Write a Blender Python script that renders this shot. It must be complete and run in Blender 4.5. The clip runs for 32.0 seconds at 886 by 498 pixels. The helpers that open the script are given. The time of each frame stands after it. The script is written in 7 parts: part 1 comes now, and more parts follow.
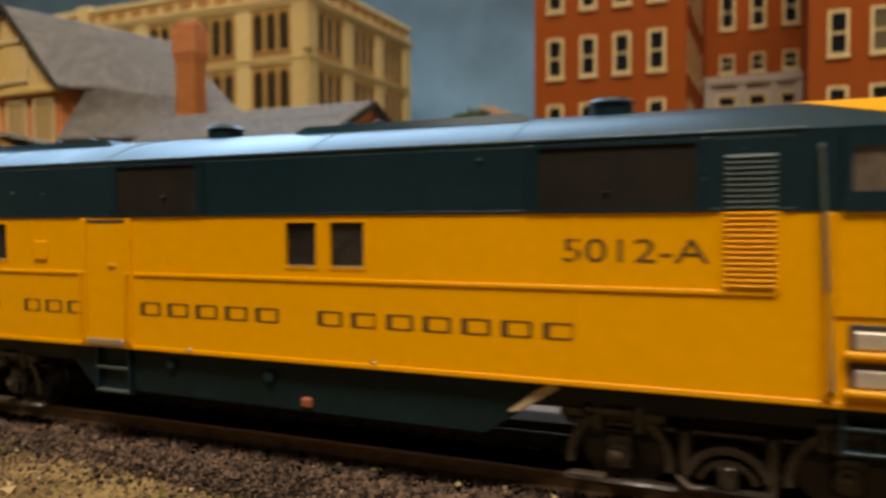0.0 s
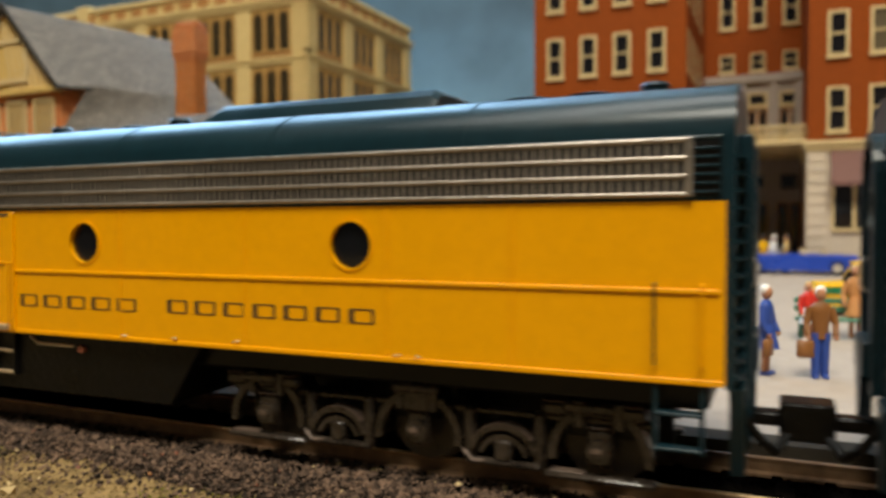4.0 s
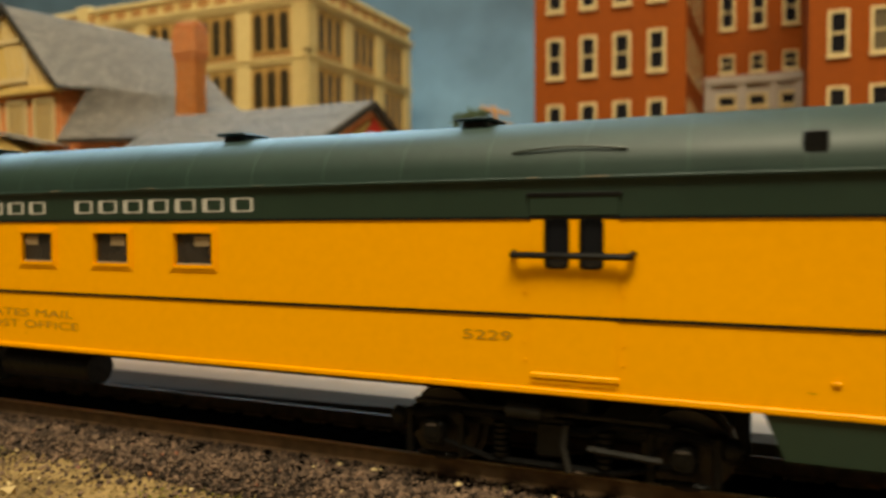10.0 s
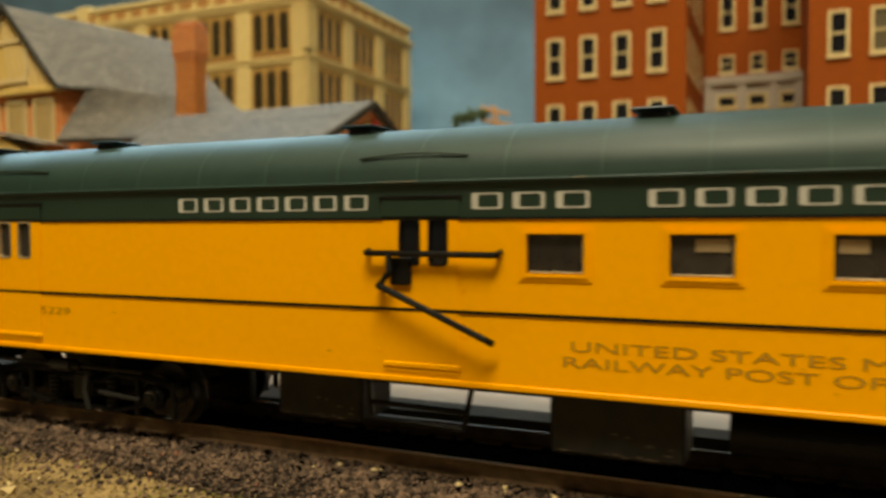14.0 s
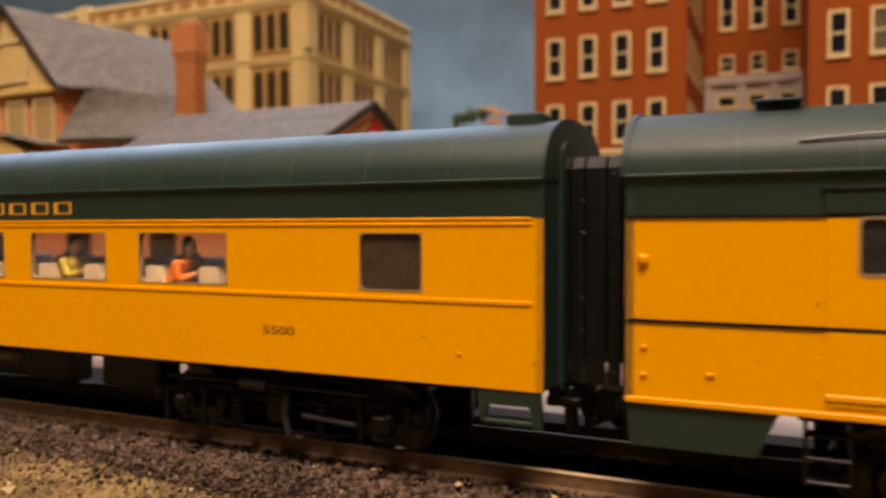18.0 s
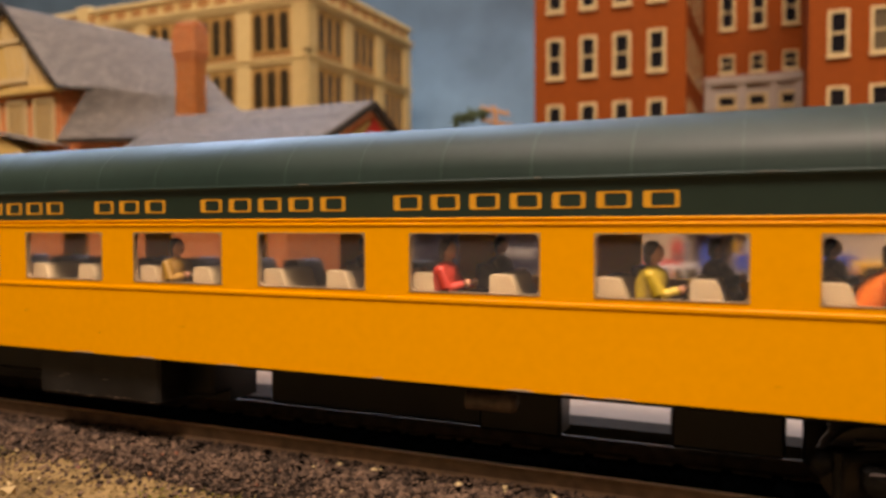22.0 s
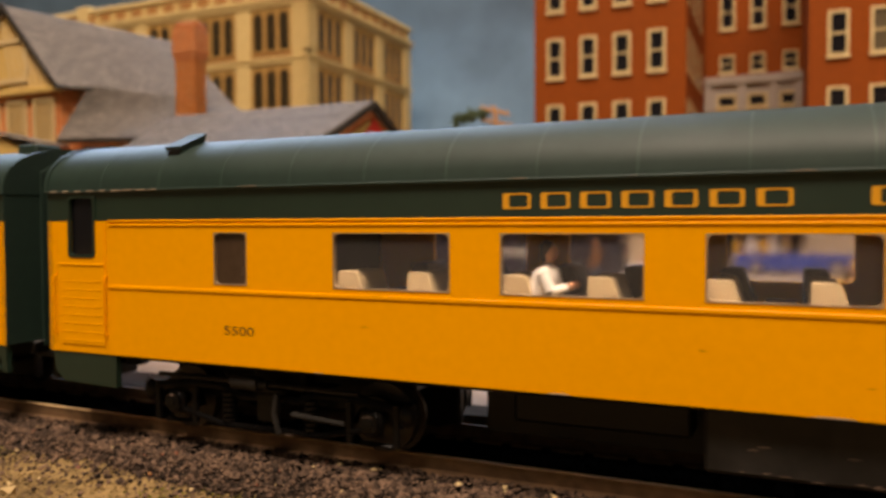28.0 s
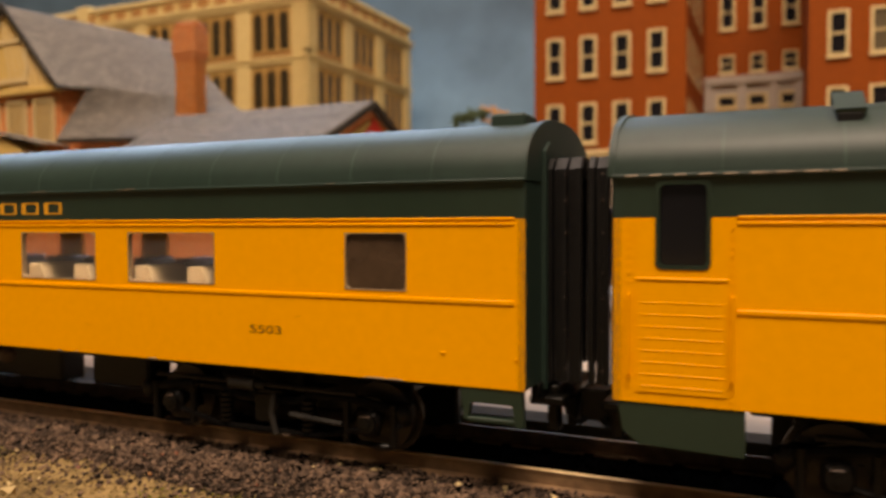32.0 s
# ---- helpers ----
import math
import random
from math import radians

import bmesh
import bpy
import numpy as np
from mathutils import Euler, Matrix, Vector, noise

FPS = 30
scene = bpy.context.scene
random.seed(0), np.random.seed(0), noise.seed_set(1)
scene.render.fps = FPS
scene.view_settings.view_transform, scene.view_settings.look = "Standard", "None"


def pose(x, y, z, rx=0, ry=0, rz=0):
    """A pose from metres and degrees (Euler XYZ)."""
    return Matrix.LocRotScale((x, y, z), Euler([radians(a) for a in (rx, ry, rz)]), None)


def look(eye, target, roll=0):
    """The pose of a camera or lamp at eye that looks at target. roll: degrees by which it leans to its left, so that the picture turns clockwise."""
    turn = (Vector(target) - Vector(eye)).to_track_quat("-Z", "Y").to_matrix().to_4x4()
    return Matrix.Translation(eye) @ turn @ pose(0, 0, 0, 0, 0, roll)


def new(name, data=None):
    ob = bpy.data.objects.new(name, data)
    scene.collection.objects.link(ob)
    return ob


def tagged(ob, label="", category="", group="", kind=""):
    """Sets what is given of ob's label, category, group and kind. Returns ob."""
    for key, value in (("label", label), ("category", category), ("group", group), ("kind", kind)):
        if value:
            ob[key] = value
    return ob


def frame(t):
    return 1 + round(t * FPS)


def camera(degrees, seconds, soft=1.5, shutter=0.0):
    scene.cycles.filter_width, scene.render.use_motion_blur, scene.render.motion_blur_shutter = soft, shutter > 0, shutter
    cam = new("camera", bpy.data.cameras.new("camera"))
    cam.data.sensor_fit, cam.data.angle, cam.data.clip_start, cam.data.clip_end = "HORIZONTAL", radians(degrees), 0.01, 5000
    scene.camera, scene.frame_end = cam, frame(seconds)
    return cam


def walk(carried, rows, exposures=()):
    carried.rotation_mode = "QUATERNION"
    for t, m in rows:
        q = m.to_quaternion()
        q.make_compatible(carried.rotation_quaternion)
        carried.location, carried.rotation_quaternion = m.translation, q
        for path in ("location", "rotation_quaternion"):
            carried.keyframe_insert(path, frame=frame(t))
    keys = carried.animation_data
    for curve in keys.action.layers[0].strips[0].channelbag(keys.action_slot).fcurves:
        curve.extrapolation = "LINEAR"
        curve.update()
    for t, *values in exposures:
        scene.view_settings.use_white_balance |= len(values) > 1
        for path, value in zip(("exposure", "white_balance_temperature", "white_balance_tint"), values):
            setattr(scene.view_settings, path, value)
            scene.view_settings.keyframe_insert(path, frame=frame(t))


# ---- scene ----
# ---------------------------------------------------------------- camera
# a small camera standing on the layout beside the track; it does not move
cam = camera(60.26, 32.0, soft=3.0, shutter=0.5)
cam.data.dof.use_dof, cam.data.dof.focus_distance, cam.data.dof.aperture_fstop = True, 0.104, 29.0
EYE = (0.0, -0.1073, 0.0331)
AIM = (EYE[0] - 0.40360, EYE[1] + 0.91433, EYE[2] - 0.03328)
walk(cam, [(0.0, look(EYE, AIM, -0.21)), (32.0, look(EYE, AIM, -0.21))], [(0.0, -0.29, 7500, 14), (1.0, 0.0, 6800, 8), (2.0, -0.1, 6750, 8), (3.5, -0.08, 6800, 7), (6.0, 0.15, 7400, 11), (7.5, 0.15, 7900, 11), (9.0, 0.12, 8300, 7), (10.5, 0.04, 8750, 3), (14.5, 0.0, 8800, 0), (17.0, 0.0, 8500, 31), (21.0, 0.04, 8150, 31), (25.5, 0.05, 8100, 29), (28.0, -0.04, 8500, 28), (32.0, -0.03, 8750, 27)])

# train travel along the track since the start, millimetres
TRAVEL = [(0, 0), (0.5, 26.4), (1, 52.7), (1.5, 78.9), (2, 104.8), (2.5, 129.7), (3, 153.6), (3.5, 178.1),
          (5.5, 273.4), (6, 298.9), (6.5, 323.7), (7, 347.9), (7.5, 372.1), (8, 395.2), (8.5, 418.5), (9, 440.9),
          (9.5, 459.8), (10, 478.2), (10.5, 493.5), (11, 508.9), (11.5, 522.7), (12, 537.3), (12.5, 553.6),
          (13, 570.0), (13.5, 586.3), (14, 601.7), (14.5, 617.6), (16.5, 687.4), (17, 705.2), (17.5, 721.5),
          (18, 737.8), (18.5, 752.3), (19, 767.4), (19.5, 779.7), (20, 791.2), (20.5, 802.5), (21, 812.4),
          (21.5, 822.8), (22, 833.8), (22.5, 843.4), (23, 853.2), (23.5, 862.0), (24, 870.7), (24.5, 880.1),
          (25, 890.7), (25.5, 900.5), (27.5, 934.9), (28, 943.6), (28.5, 955.7), (29, 967.2), (29.5, 979.1),
          (30, 990.8), (30.5, 1001.7), (31, 1013.6), (31.5, 1026.1), (32, 1037.7)]

# ---------------------------------------------------------------- light
world = bpy.data.worlds.new("room_air")
scene.world = world
world.use_nodes = True
world.node_tree.nodes["Background"].inputs[0].default_value = (0.75, 0.85, 1.0, 1)
world.node_tree.nodes["Background"].inputs[1].default_value = 0.006


def place_lamp(x, y, z, sx, sy, power, colour, aim):
    """A rectangular area lamp out of view, aimed at a point."""
    lamp = bpy.data.lights.new("unseen_lamp", "AREA")
    lamp.shape, lamp.size, lamp.size_y, lamp.energy, lamp.color = "RECTANGLE", sx, sy, power, colour
    ob = new("unseen_lamp", lamp)
    ob.matrix_world = look((x, y, z), aim)
    return ob


place_lamp(0.14, -0.52, 1.15, 0.7, 0.30, 24.0, (1.0, 0.955, 0.86), (-0.12, 0.05, 0.0))
place_lamp(-0.20, 0.20, 1.20, 1.2, 0.20, 8.0, (0.95, 0.95, 0.95), (-0.1, 0.15, 0.0))
# Unseen blue lamp low behind, added for the sheen along the roofs.
place_lamp(-0.30, 0.49, 0.39, 1.8, 0.24, 13.0, (0.36, 0.64, 1.0), (-0.15, 0.0, 0.05))

# ---------------------------------------------------------------- materials
def shade(name, colour, rough=0.5, metal=0.0, vary=0.15, grain=400.0, stain=40.0, bump=0.0, bump_scale=900.0, coat=0.0, per_object=0.0, spec=0.5, per_island=0.0):
    m = bpy.data.materials.new(name)
    m.use_nodes = True
    nt = m.node_tree
    b = nt.nodes["Principled BSDF"]
    b.inputs["Roughness"].default_value = rough
    b.inputs["Metallic"].default_value = metal
    b.inputs["Coat Weight"].default_value = coat
    b.inputs["Specular IOR Level"].default_value = spec
    tc = nt.nodes.new("ShaderNodeTexCoord")
    values = []
    for scale, detail in ((grain, 4.0), (stain, 3.0)):
        n = nt.nodes.new("ShaderNodeTexNoise")
        n.inputs["Scale"].default_value = scale
        n.inputs["Detail"].default_value = detail
        nt.links.new(tc.outputs["Object"], n.inputs["Vector"])
        values.append(n.outputs["Fac"])
    add = nt.nodes.new("ShaderNodeMath")
    add.operation = "ADD"
    nt.links.new(values[0], add.inputs[0])
    nt.links.new(values[1], add.inputs[1])
    ramp = nt.nodes.new("ShaderNodeMapRange")
    ramp.inputs[1].default_value, ramp.inputs[2].default_value = 0.6, 1.4
    ramp.inputs[3].default_value, ramp.inputs[4].default_value = 1.0 - vary, 1.0 + vary
    nt.links.new(add.outputs[0], ramp.inputs[0])
    fac = ramp.outputs[0]
    if per_object:
        info = nt.nodes.new("ShaderNodeObjectInfo")
        r2 = nt.nodes.new("ShaderNodeMapRange")
        r2.inputs[3].default_value, r2.inputs[4].default_value = 1.0 - per_object, 1.0 + per_object
        nt.links.new(info.outputs["Random"], r2.inputs[0])
        mul = nt.nodes.new("ShaderNodeMath")
        mul.operation = "MULTIPLY"
        nt.links.new(fac, mul.inputs[0])
        nt.links.new(r2.outputs[0], mul.inputs[1])
        fac = mul.outputs[0]
    if per_island:
        geo = nt.nodes.new("ShaderNodeNewGeometry")
        r3 = nt.nodes.new("ShaderNodeMapRange")
        r3.inputs[3].default_value, r3.inputs[4].default_value = 1.0 - per_island, 1.0 + per_island
        nt.links.new(geo.outputs["Random Per Island"], r3.inputs[0])
        mul2 = nt.nodes.new("ShaderNodeMath")
        mul2.operation = "MULTIPLY"
        nt.links.new(fac, mul2.inputs[0])
        nt.links.new(r3.outputs[0], mul2.inputs[1])
        fac = mul2.outputs[0]
    mix = nt.nodes.new("ShaderNodeVectorMath")
    mix.operation = "SCALE"
    mix.inputs[0].default_value = colour
    nt.links.new(fac, mix.inputs[3])
    nt.links.new(mix.outputs[0], b.inputs["Base Color"])
    rr = nt.nodes.new("ShaderNodeMapRange")
    rr.inputs[1].default_value, rr.inputs[2].default_value = 0.3, 0.7
    rr.inputs[3].default_value, rr.inputs[4].default_value = max(rough - 0.08, 0.02), min(rough + 0.08, 1.0)
    nt.links.new(values[1], rr.inputs[0])
    nt.links.new(rr.outputs[0], b.inputs["Roughness"])
    if bump:
        bn = nt.nodes.new("ShaderNodeTexNoise")
        bn.inputs["Scale"].default_value = bump_scale
        bn.inputs["Detail"].default_value = 3.0
        nt.links.new(tc.outputs["Object"], bn.inputs["Vector"])
        bp = nt.nodes.new("ShaderNodeBump")
        bp.inputs["Strength"].default_value = 0.6
        bp.inputs["Distance"].default_value = bump
        nt.links.new(bn.outputs["Fac"], bp.inputs["Height"])
        nt.links.new(bp.outputs["Normal"], b.inputs["Normal"])
    return m


def pane_glass(name, tint, rough=0.03):
    m = bpy.data.materials.new(name)
    m.use_nodes = True
    b = m.node_tree.nodes["Principled BSDF"]
    b.inputs["Base Color"].default_value = (*tint, 1)
    b.inputs["Transmission Weight"].default_value = 0.982
    b.inputs["Roughness"].default_value = rough
    b.inputs["IOR"].default_value = 1.15
    return m


YELLOW = shade("yellow_paint", (0.84, 0.343, 0.0), 0.40, vary=0.05, grain=700, stain=25, bump=0.00002, bump_scale=1500, spec=0.32)
LOCO_YELLOW = shade("engine_yellow_paint", (0.80, 0.345, 0.0), 0.38, vary=0.06, grain=700, stain=25, bump=0.00003, bump_scale=1300, spec=0.35)
GREEN = shade("green_paint", (0.0085, 0.0245, 0.0150), 0.45, vary=0.12, grain=500, stain=30)
ROOFGREEN = shade("roof_green_paint", (0.0115, 0.030, 0.0225), 0.56, vary=0.18, grain=500, stain=30, spec=0.38)
BLUEGREEN = shade("blue_green_paint", (0.0042, 0.0195, 0.027), 0.37, vary=0.25, grain=500, stain=30, spec=0.31)
SEAM = shade("worn_roof_seam", (0.028, 0.054, 0.043), 0.5, vary=0.4, spec=0.3)
SLATGREEN = shade("pale_green_wear_and_highlight", (0.075, 0.10, 0.095), 0.35, vary=0.3)
BLACK = shade("black_plastic", (0.0035, 0.0033, 0.0031), 0.40, vary=0.25, grain=800, stain=120, spec=0.25)
DUSTBLACK = shade("dusty_black_plastic", (0.0030, 0.0027, 0.0024), 0.34, vary=0.6, grain=900, stain=160, bump=0.00025, bump_scale=1000, spec=0.20)
TRUCKDUST = shade("brown_dusted_truck", (0.030, 0.022, 0.016), 0.28, vary=0.9, grain=900, stain=260, bump=0.00030, bump_scale=900)
# Pale colour stands in for the bright line along the eave.
EAVEGLINT = shade("eave_highlight", (0.085, 0.12, 0.13), 0.35, vary=0.5, grain=600, stain=90)
SILVER = shade("stainless_strip", (0.42, 0.37, 0.32), 0.40, metal=0.85, vary=0.25, grain=500, stain=22)
MESH = shade("grille_mesh", (0.015, 0.012, 0.010), 0.75, spec=0.15, vary=0.5, grain=2600, stain=200)
SLATGREY = shade("grille_shadow", (0.012, 0.011, 0.010), 0.6, vary=0.2)
LETTERDARK = shade("dark_letter_paint", (0.085, 0.042, 0.010), 0.5, vary=0.1)
LETTERGOLD = shade("gold_letter_paint", (0.70, 0.33, 0.02), 0.45, vary=0.08)
LETTERSILVER = shade("silver_letter_paint", (0.46, 0.44, 0.40), 0.4, vary=0.1)
LETTERBROWN = shade("tan_letter_paint", (0.33, 0.17, 0.02), 0.5, vary=0.1)
FRAMEGREY = shade("worn_frame_and_highlight", (0.36, 0.26, 0.15), 0.4, metal=0.3, vary=0.3)
CREAMWEAR = shade("pale_paint_wear", (0.26, 0.25, 0.21), 0.6, vary=0.6, grain=900, stain=300)
CHROME = shade("worn_bare_metal", (0.60, 0.55, 0.48), 0.35, metal=0.6, vary=0.2)
DARKGLASS = shade("dark_window_glass", (0.006, 0.006, 0.007), 0.08, vary=0.1)
GLASS = pane_glass("clear_plastic_glazing", (0.90, 0.88, 0.85), 0.10)
TANKGREEN = shade("dark_green_tank", (0.004, 0.014, 0.016), 0.5, vary=0.4, grain=500, stain=60, spec=0.2)
BROWNGLASS = shade("brown_dusty_glazing", (0.050, 0.030, 0.018), 0.2, vary=0.4, grain=500, stain=150)
DUSKGLASS = shade("dusky_glazing", (0.022, 0.018, 0.015), 0.22, vary=0.5, grain=500, stain=150)
DUSTGREY = shade("grey_dusted_plastic", (0.0125, 0.0115, 0.0100), 0.55, vary=0.8, grain=300, stain=60, bump=0.0001, bump_scale=600, spec=0.3)
FARGLASS = pane_glass("dusty_far_glazing", (0.80, 0.74, 0.70), 0.12)
# Pale pane colour holds the light that the windscreen reflects.
WINDSCREEN = shade("windscreen_reflection", (0.20, 0.215, 0.22), 0.2, vary=0.2)
SMOKEGLASS = shade("dusty_glazing", (0.12, 0.095, 0.07), 0.25, vary=0.4, grain=500, stain=150)
CREAM = shade("cream_seat_plastic", (0.50, 0.385, 0.225), 0.5, vary=0.08)
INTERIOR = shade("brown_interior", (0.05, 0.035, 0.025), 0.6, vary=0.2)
RUBBER = shade("diaphragm_rubber", (0.006, 0.006, 0.006), 0.42, vary=0.3, grain=700, spec=0.2)
# Pale dust and scuff colour, also used for painted glints.
GLINTDUST = shade("pale_dust_and_glint", (0.10, 0.068, 0.050), 0.45, vary=0.7, grain=900, stain=300)
RUST = shade("rusty_fitting", (0.26, 0.075, 0.035), 0.6, vary=0.3)
WHEEL = shade("wheel_steel", (0.05, 0.043, 0.036), 0.4, metal=0.6, vary=0.3)

# ---------------------------------------------------------------- mesh builder
TU = 0.000925   # one train unit in metres


class Build:
    """Collects solids in millimetres (or train units) and turns them into one mesh."""

    def __init__(self, k=0.001):
        self.v, self.f, self.k = [], [], k

    def add(self, verts, faces):
        n = len(self.v)
        self.v += verts
        self.f += [tuple(n + i for i in q) for q in faces]
        return self

    def box(self, x0, x1, y0, y1, z0, z1, c=0.0):
        if c <= 0:
            return self.prism([(x0, z0), (x1, z0), (x1, z1), (x0, z1)], "y", y0, y1)
        return self.hull_box(x0, x1, y0, y1, z0, z1, c)

    def hull_box(self, x0, x1, y0, y1, z0, z1, c):
        c = min(c, (x1 - x0) / 2.01, (y1 - y0) / 2.01, (z1 - z0) / 2.01)
        prof = lambda d: [(x0 + c, z0 + d), (x1 - c, z0 + d), (x1 - d, z0 + c), (x1 - d, z1 - c), (x1 - c, z1 - d), (x0 + c, z1 - d), (x0 + d, z1 - c), (x0 + d, z0 + c)]
        rings = [(y0, c), (y0 + c, 0.0), (y1 - c, 0.0), (y1, c)]
        verts, faces = [], []
        for y, d in rings:
            verts += [(x, y, z) for x, z in prof(d)]
        for r in range(3):
            for i in range(8):
                j = (i + 1) % 8
                faces.append((r * 8 + i, r * 8 + j, r * 8 + 8 + j, r * 8 + 8 + i))
        faces += [tuple(range(8)), tuple(range(31, 23, -1))]
        return self.add(verts, faces)

    def prism(self, poly, axis, a, b):
        n = len(poly)
        at = {"x": lambda p, t: (t, p[0], p[1]), "y": lambda p, t: (p[0], t, p[1]), "z": lambda p, t: (p[0], p[1], t)}[axis]
        verts = [at(p, a) for p in poly] + [at(p, b) for p in poly]
        faces = [tuple(range(n)), tuple(range(2 * n - 1, n - 1, -1))]
        faces += [(i, (i + 1) % n, n + (i + 1) % n, n + i) for i in range(n)]
        return self.add(verts, faces)

    def loft(self, rings, caps=True):
        n = len(rings[0])
        verts = [p for r in rings for p in r]
        faces = []
        for r in range(len(rings) - 1):
            for i in range(n):
                j = (i + 1) % n
                faces.append((r * n + i, r * n + j, r * n + n + j, r * n + n + i))
        if caps:
            faces += [tuple(range(n)), tuple(range(len(verts) - 1, len(verts) - n - 1, -1))]
        return self.add(verts, faces)

    def cyl(self, p, q, r, n=12, r2=None):
        p, q = Vector(p), Vector(q)
        d = (q - p).normalized()
        s = d.orthogonal().normalized()
        t = d.cross(s)
        r2 = r if r2 is None else r2
        ring = lambda c, rad: [tuple(c + (s * math.cos(i * math.tau / n) + t * math.sin(i * math.tau / n)) * rad) for i in range(n)]
        return self.loft([ring(p, r), ring(q, r2)])

    def tube(self, pts, r, n=6):
        for p, q in zip(pts[:-1], pts[1:]):
            self.cyl(p, q, r, n)
        return self

    def ball(self, c, r, n=8):
        rx, ry, rz = r if isinstance(r, tuple) else (r, r, r)
        rings = []
        for i in range(1, n // 2 + 2):
            a = math.pi * (i - 0.5) / (n // 2 + 1)
            rings.append([(c[0] + rx * math.sin(a) * math.cos(j * math.tau / n), c[1] + ry * math.sin(a) * math.sin(j * math.tau / n), c[2] + rz * math.cos(a)) for j in range(n)])
        return self.loft(rings)

    def panel(self, x0, x1, z0, z1, holes, y0, y1):
        """A sheet in the x-z plane between y0 and y1, with rectangular holes (x0, x1, z0, z1)."""
        hs = [(max(a, x0), min(b, x1), max(c, z0), min(d, z1)) for a, b, c, d in holes if b > x0 and a < x1 and d > z0 and c < z1]
        xs = sorted({x0, x1, *[h[0] for h in hs], *[h[1] for h in hs]})
        zs = sorted({z0, z1, *[h[2] for h in hs], *[h[3] for h in hs]})
        full = lambda i, j: 0 <= i < len(xs) - 1 and 0 <= j < len(zs) - 1 and not any(h[0] <= (xs[i] + xs[i + 1]) / 2 <= h[1] and h[2] <= (zs[j] + zs[j + 1]) / 2 <= h[3] for h in hs)
        idx, verts, faces = {}, [], []

        def vid(i, j, s):
            if (i, j, s) not in idx:
                idx[i, j, s] = len(verts)
                verts.append((xs[i], y1 if s else y0, zs[j]))
            return idx[i, j, s]
        for i in range(len(xs) - 1):
            for j in range(len(zs) - 1):
                if not full(i, j):
                    continue
                faces.append((vid(i, j, 0), vid(i + 1, j, 0), vid(i + 1, j + 1, 0), vid(i, j + 1, 0)))
                faces.append((vid(i, j, 1), vid(i, j + 1, 1), vid(i + 1, j + 1, 1), vid(i + 1, j, 1)))
                for di, dj, a, b in ((-1, 0, (i, j), (i, j + 1)), (1, 0, (i + 1, j + 1), (i + 1, j)), (0, -1, (i + 1, j), (i, j)), (0, 1, (i, j + 1), (i + 1, j + 1))):
                    if not full(i + di, j + dj):
                        faces.append((vid(*a, 0), vid(*b, 0), vid(*b, 1), vid(*a, 1)))
        return self.add(verts, faces)

    def rim(self, inner, outer, y0, y1):
        """A ring between two loops (x, z) of equal length."""
        n = len(inner)
        verts = [(x, y0, z) for x, z in outer] + [(x, y0, z) for x, z in inner] + [(x, y1, z) for x, z in outer] + [(x, y1, z) for x, z in inner]
        faces = []
        for i in range(n):
            j = (i + 1) % n
            faces += [(i, j, n + j, n + i), (2 * n + i, 3 * n + i, 3 * n + j, 2 * n + j), (i, 2 * n + i, 2 * n + j, j), (n + i, n + j, 3 * n + j, 3 * n + i)]
        return self.add(verts, faces)

    def mesh(self, name, material, smooth=0.0):
        me = bpy.data.meshes.new(name)
        me.from_pydata([(x * self.k, y * self.k, z * self.k) for x, y, z in self.v], [], self.f)
        bm = bmesh.new()
        bm.from_mesh(me)
        bmesh.ops.recalc_face_normals(bm, faces=bm.faces)
        bm.to_mesh(me)
        bm.free()
        if smooth:
            me.shade_smooth()
            me.set_sharp_from_angle(angle=radians(smooth))
        me.materials.append(material)
        return me


def rounded(x0, x1, z0, z1, r, n=3):
    pts = []
    for cx, cz, a0 in ((x1 - r, z1 - r, 0), (x0 + r, z1 - r, 90), (x0 + r, z0 + r, 180), (x1 - r, z0 + r, 270)):
        pts += [(cx + r * math.cos(radians(a0 + 90 * i / n)), cz + r * math.sin(radians(a0 + 90 * i / n))) for i in range(n + 1)]
    return pts


def corners(x0, x1, z0, z1, n=3):
    return [c for c in ((x1, z1), (x0, z1), (x0, z0), (x1, z0)) for _ in range(n + 1)]


def circle(cx, cz, r, n=20):
    return [(cx + r * math.cos(i * math.tau / n), cz + r * math.sin(i * math.tau / n)) for i in range(n)]


def part(name, build, material, parent, label="", smooth=0.0, at=None):
    ob = new(name, build.mesh(name, material, smooth) if isinstance(build, Build) else build)
    ob.parent = parent
    if at:
        ob.location = at
    if label:
        tagged(ob, label)
    return ob


def thing(name, at, label, category, group="", kind=""):
    ob = new(name)
    ob.empty_display_size = 0.01
    ob.location = [c * 0.001 for c in at]
    return tagged(ob, label, category, group, kind)


def words(name, text, x0, x1, z0, z1, y, material, parent, label="", k=TU):
    """Lettering of the built-in font, fitted into a rectangle on a side that faces -y."""
    cu = bpy.data.curves.new(name, "FONT")
    cu.body = text
    cu.extrude = 0.02
    ob = new(name, cu)
    bpy.context.view_layer.update()
    me = bpy.data.meshes.new_from_object(ob.evaluated_get(bpy.context.evaluated_depsgraph_get()))
    bpy.data.objects.remove(ob)
    xs, ys = [v.co.x for v in me.vertices], [v.co.y for v in me.vertices]
    sx, sy = (x1 - x0) / (max(xs) - min(xs)), (z1 - z0) / (max(ys) - min(ys))
    for v in me.vertices:
        v.co = ((x0 + (v.co.x - min(xs)) * sx) * k, (y - v.co.z) * k, (z0 + (v.co.y - min(ys)) * sy) * k)
    me.materials.append(material)
    return part(name, me, material, parent, label)


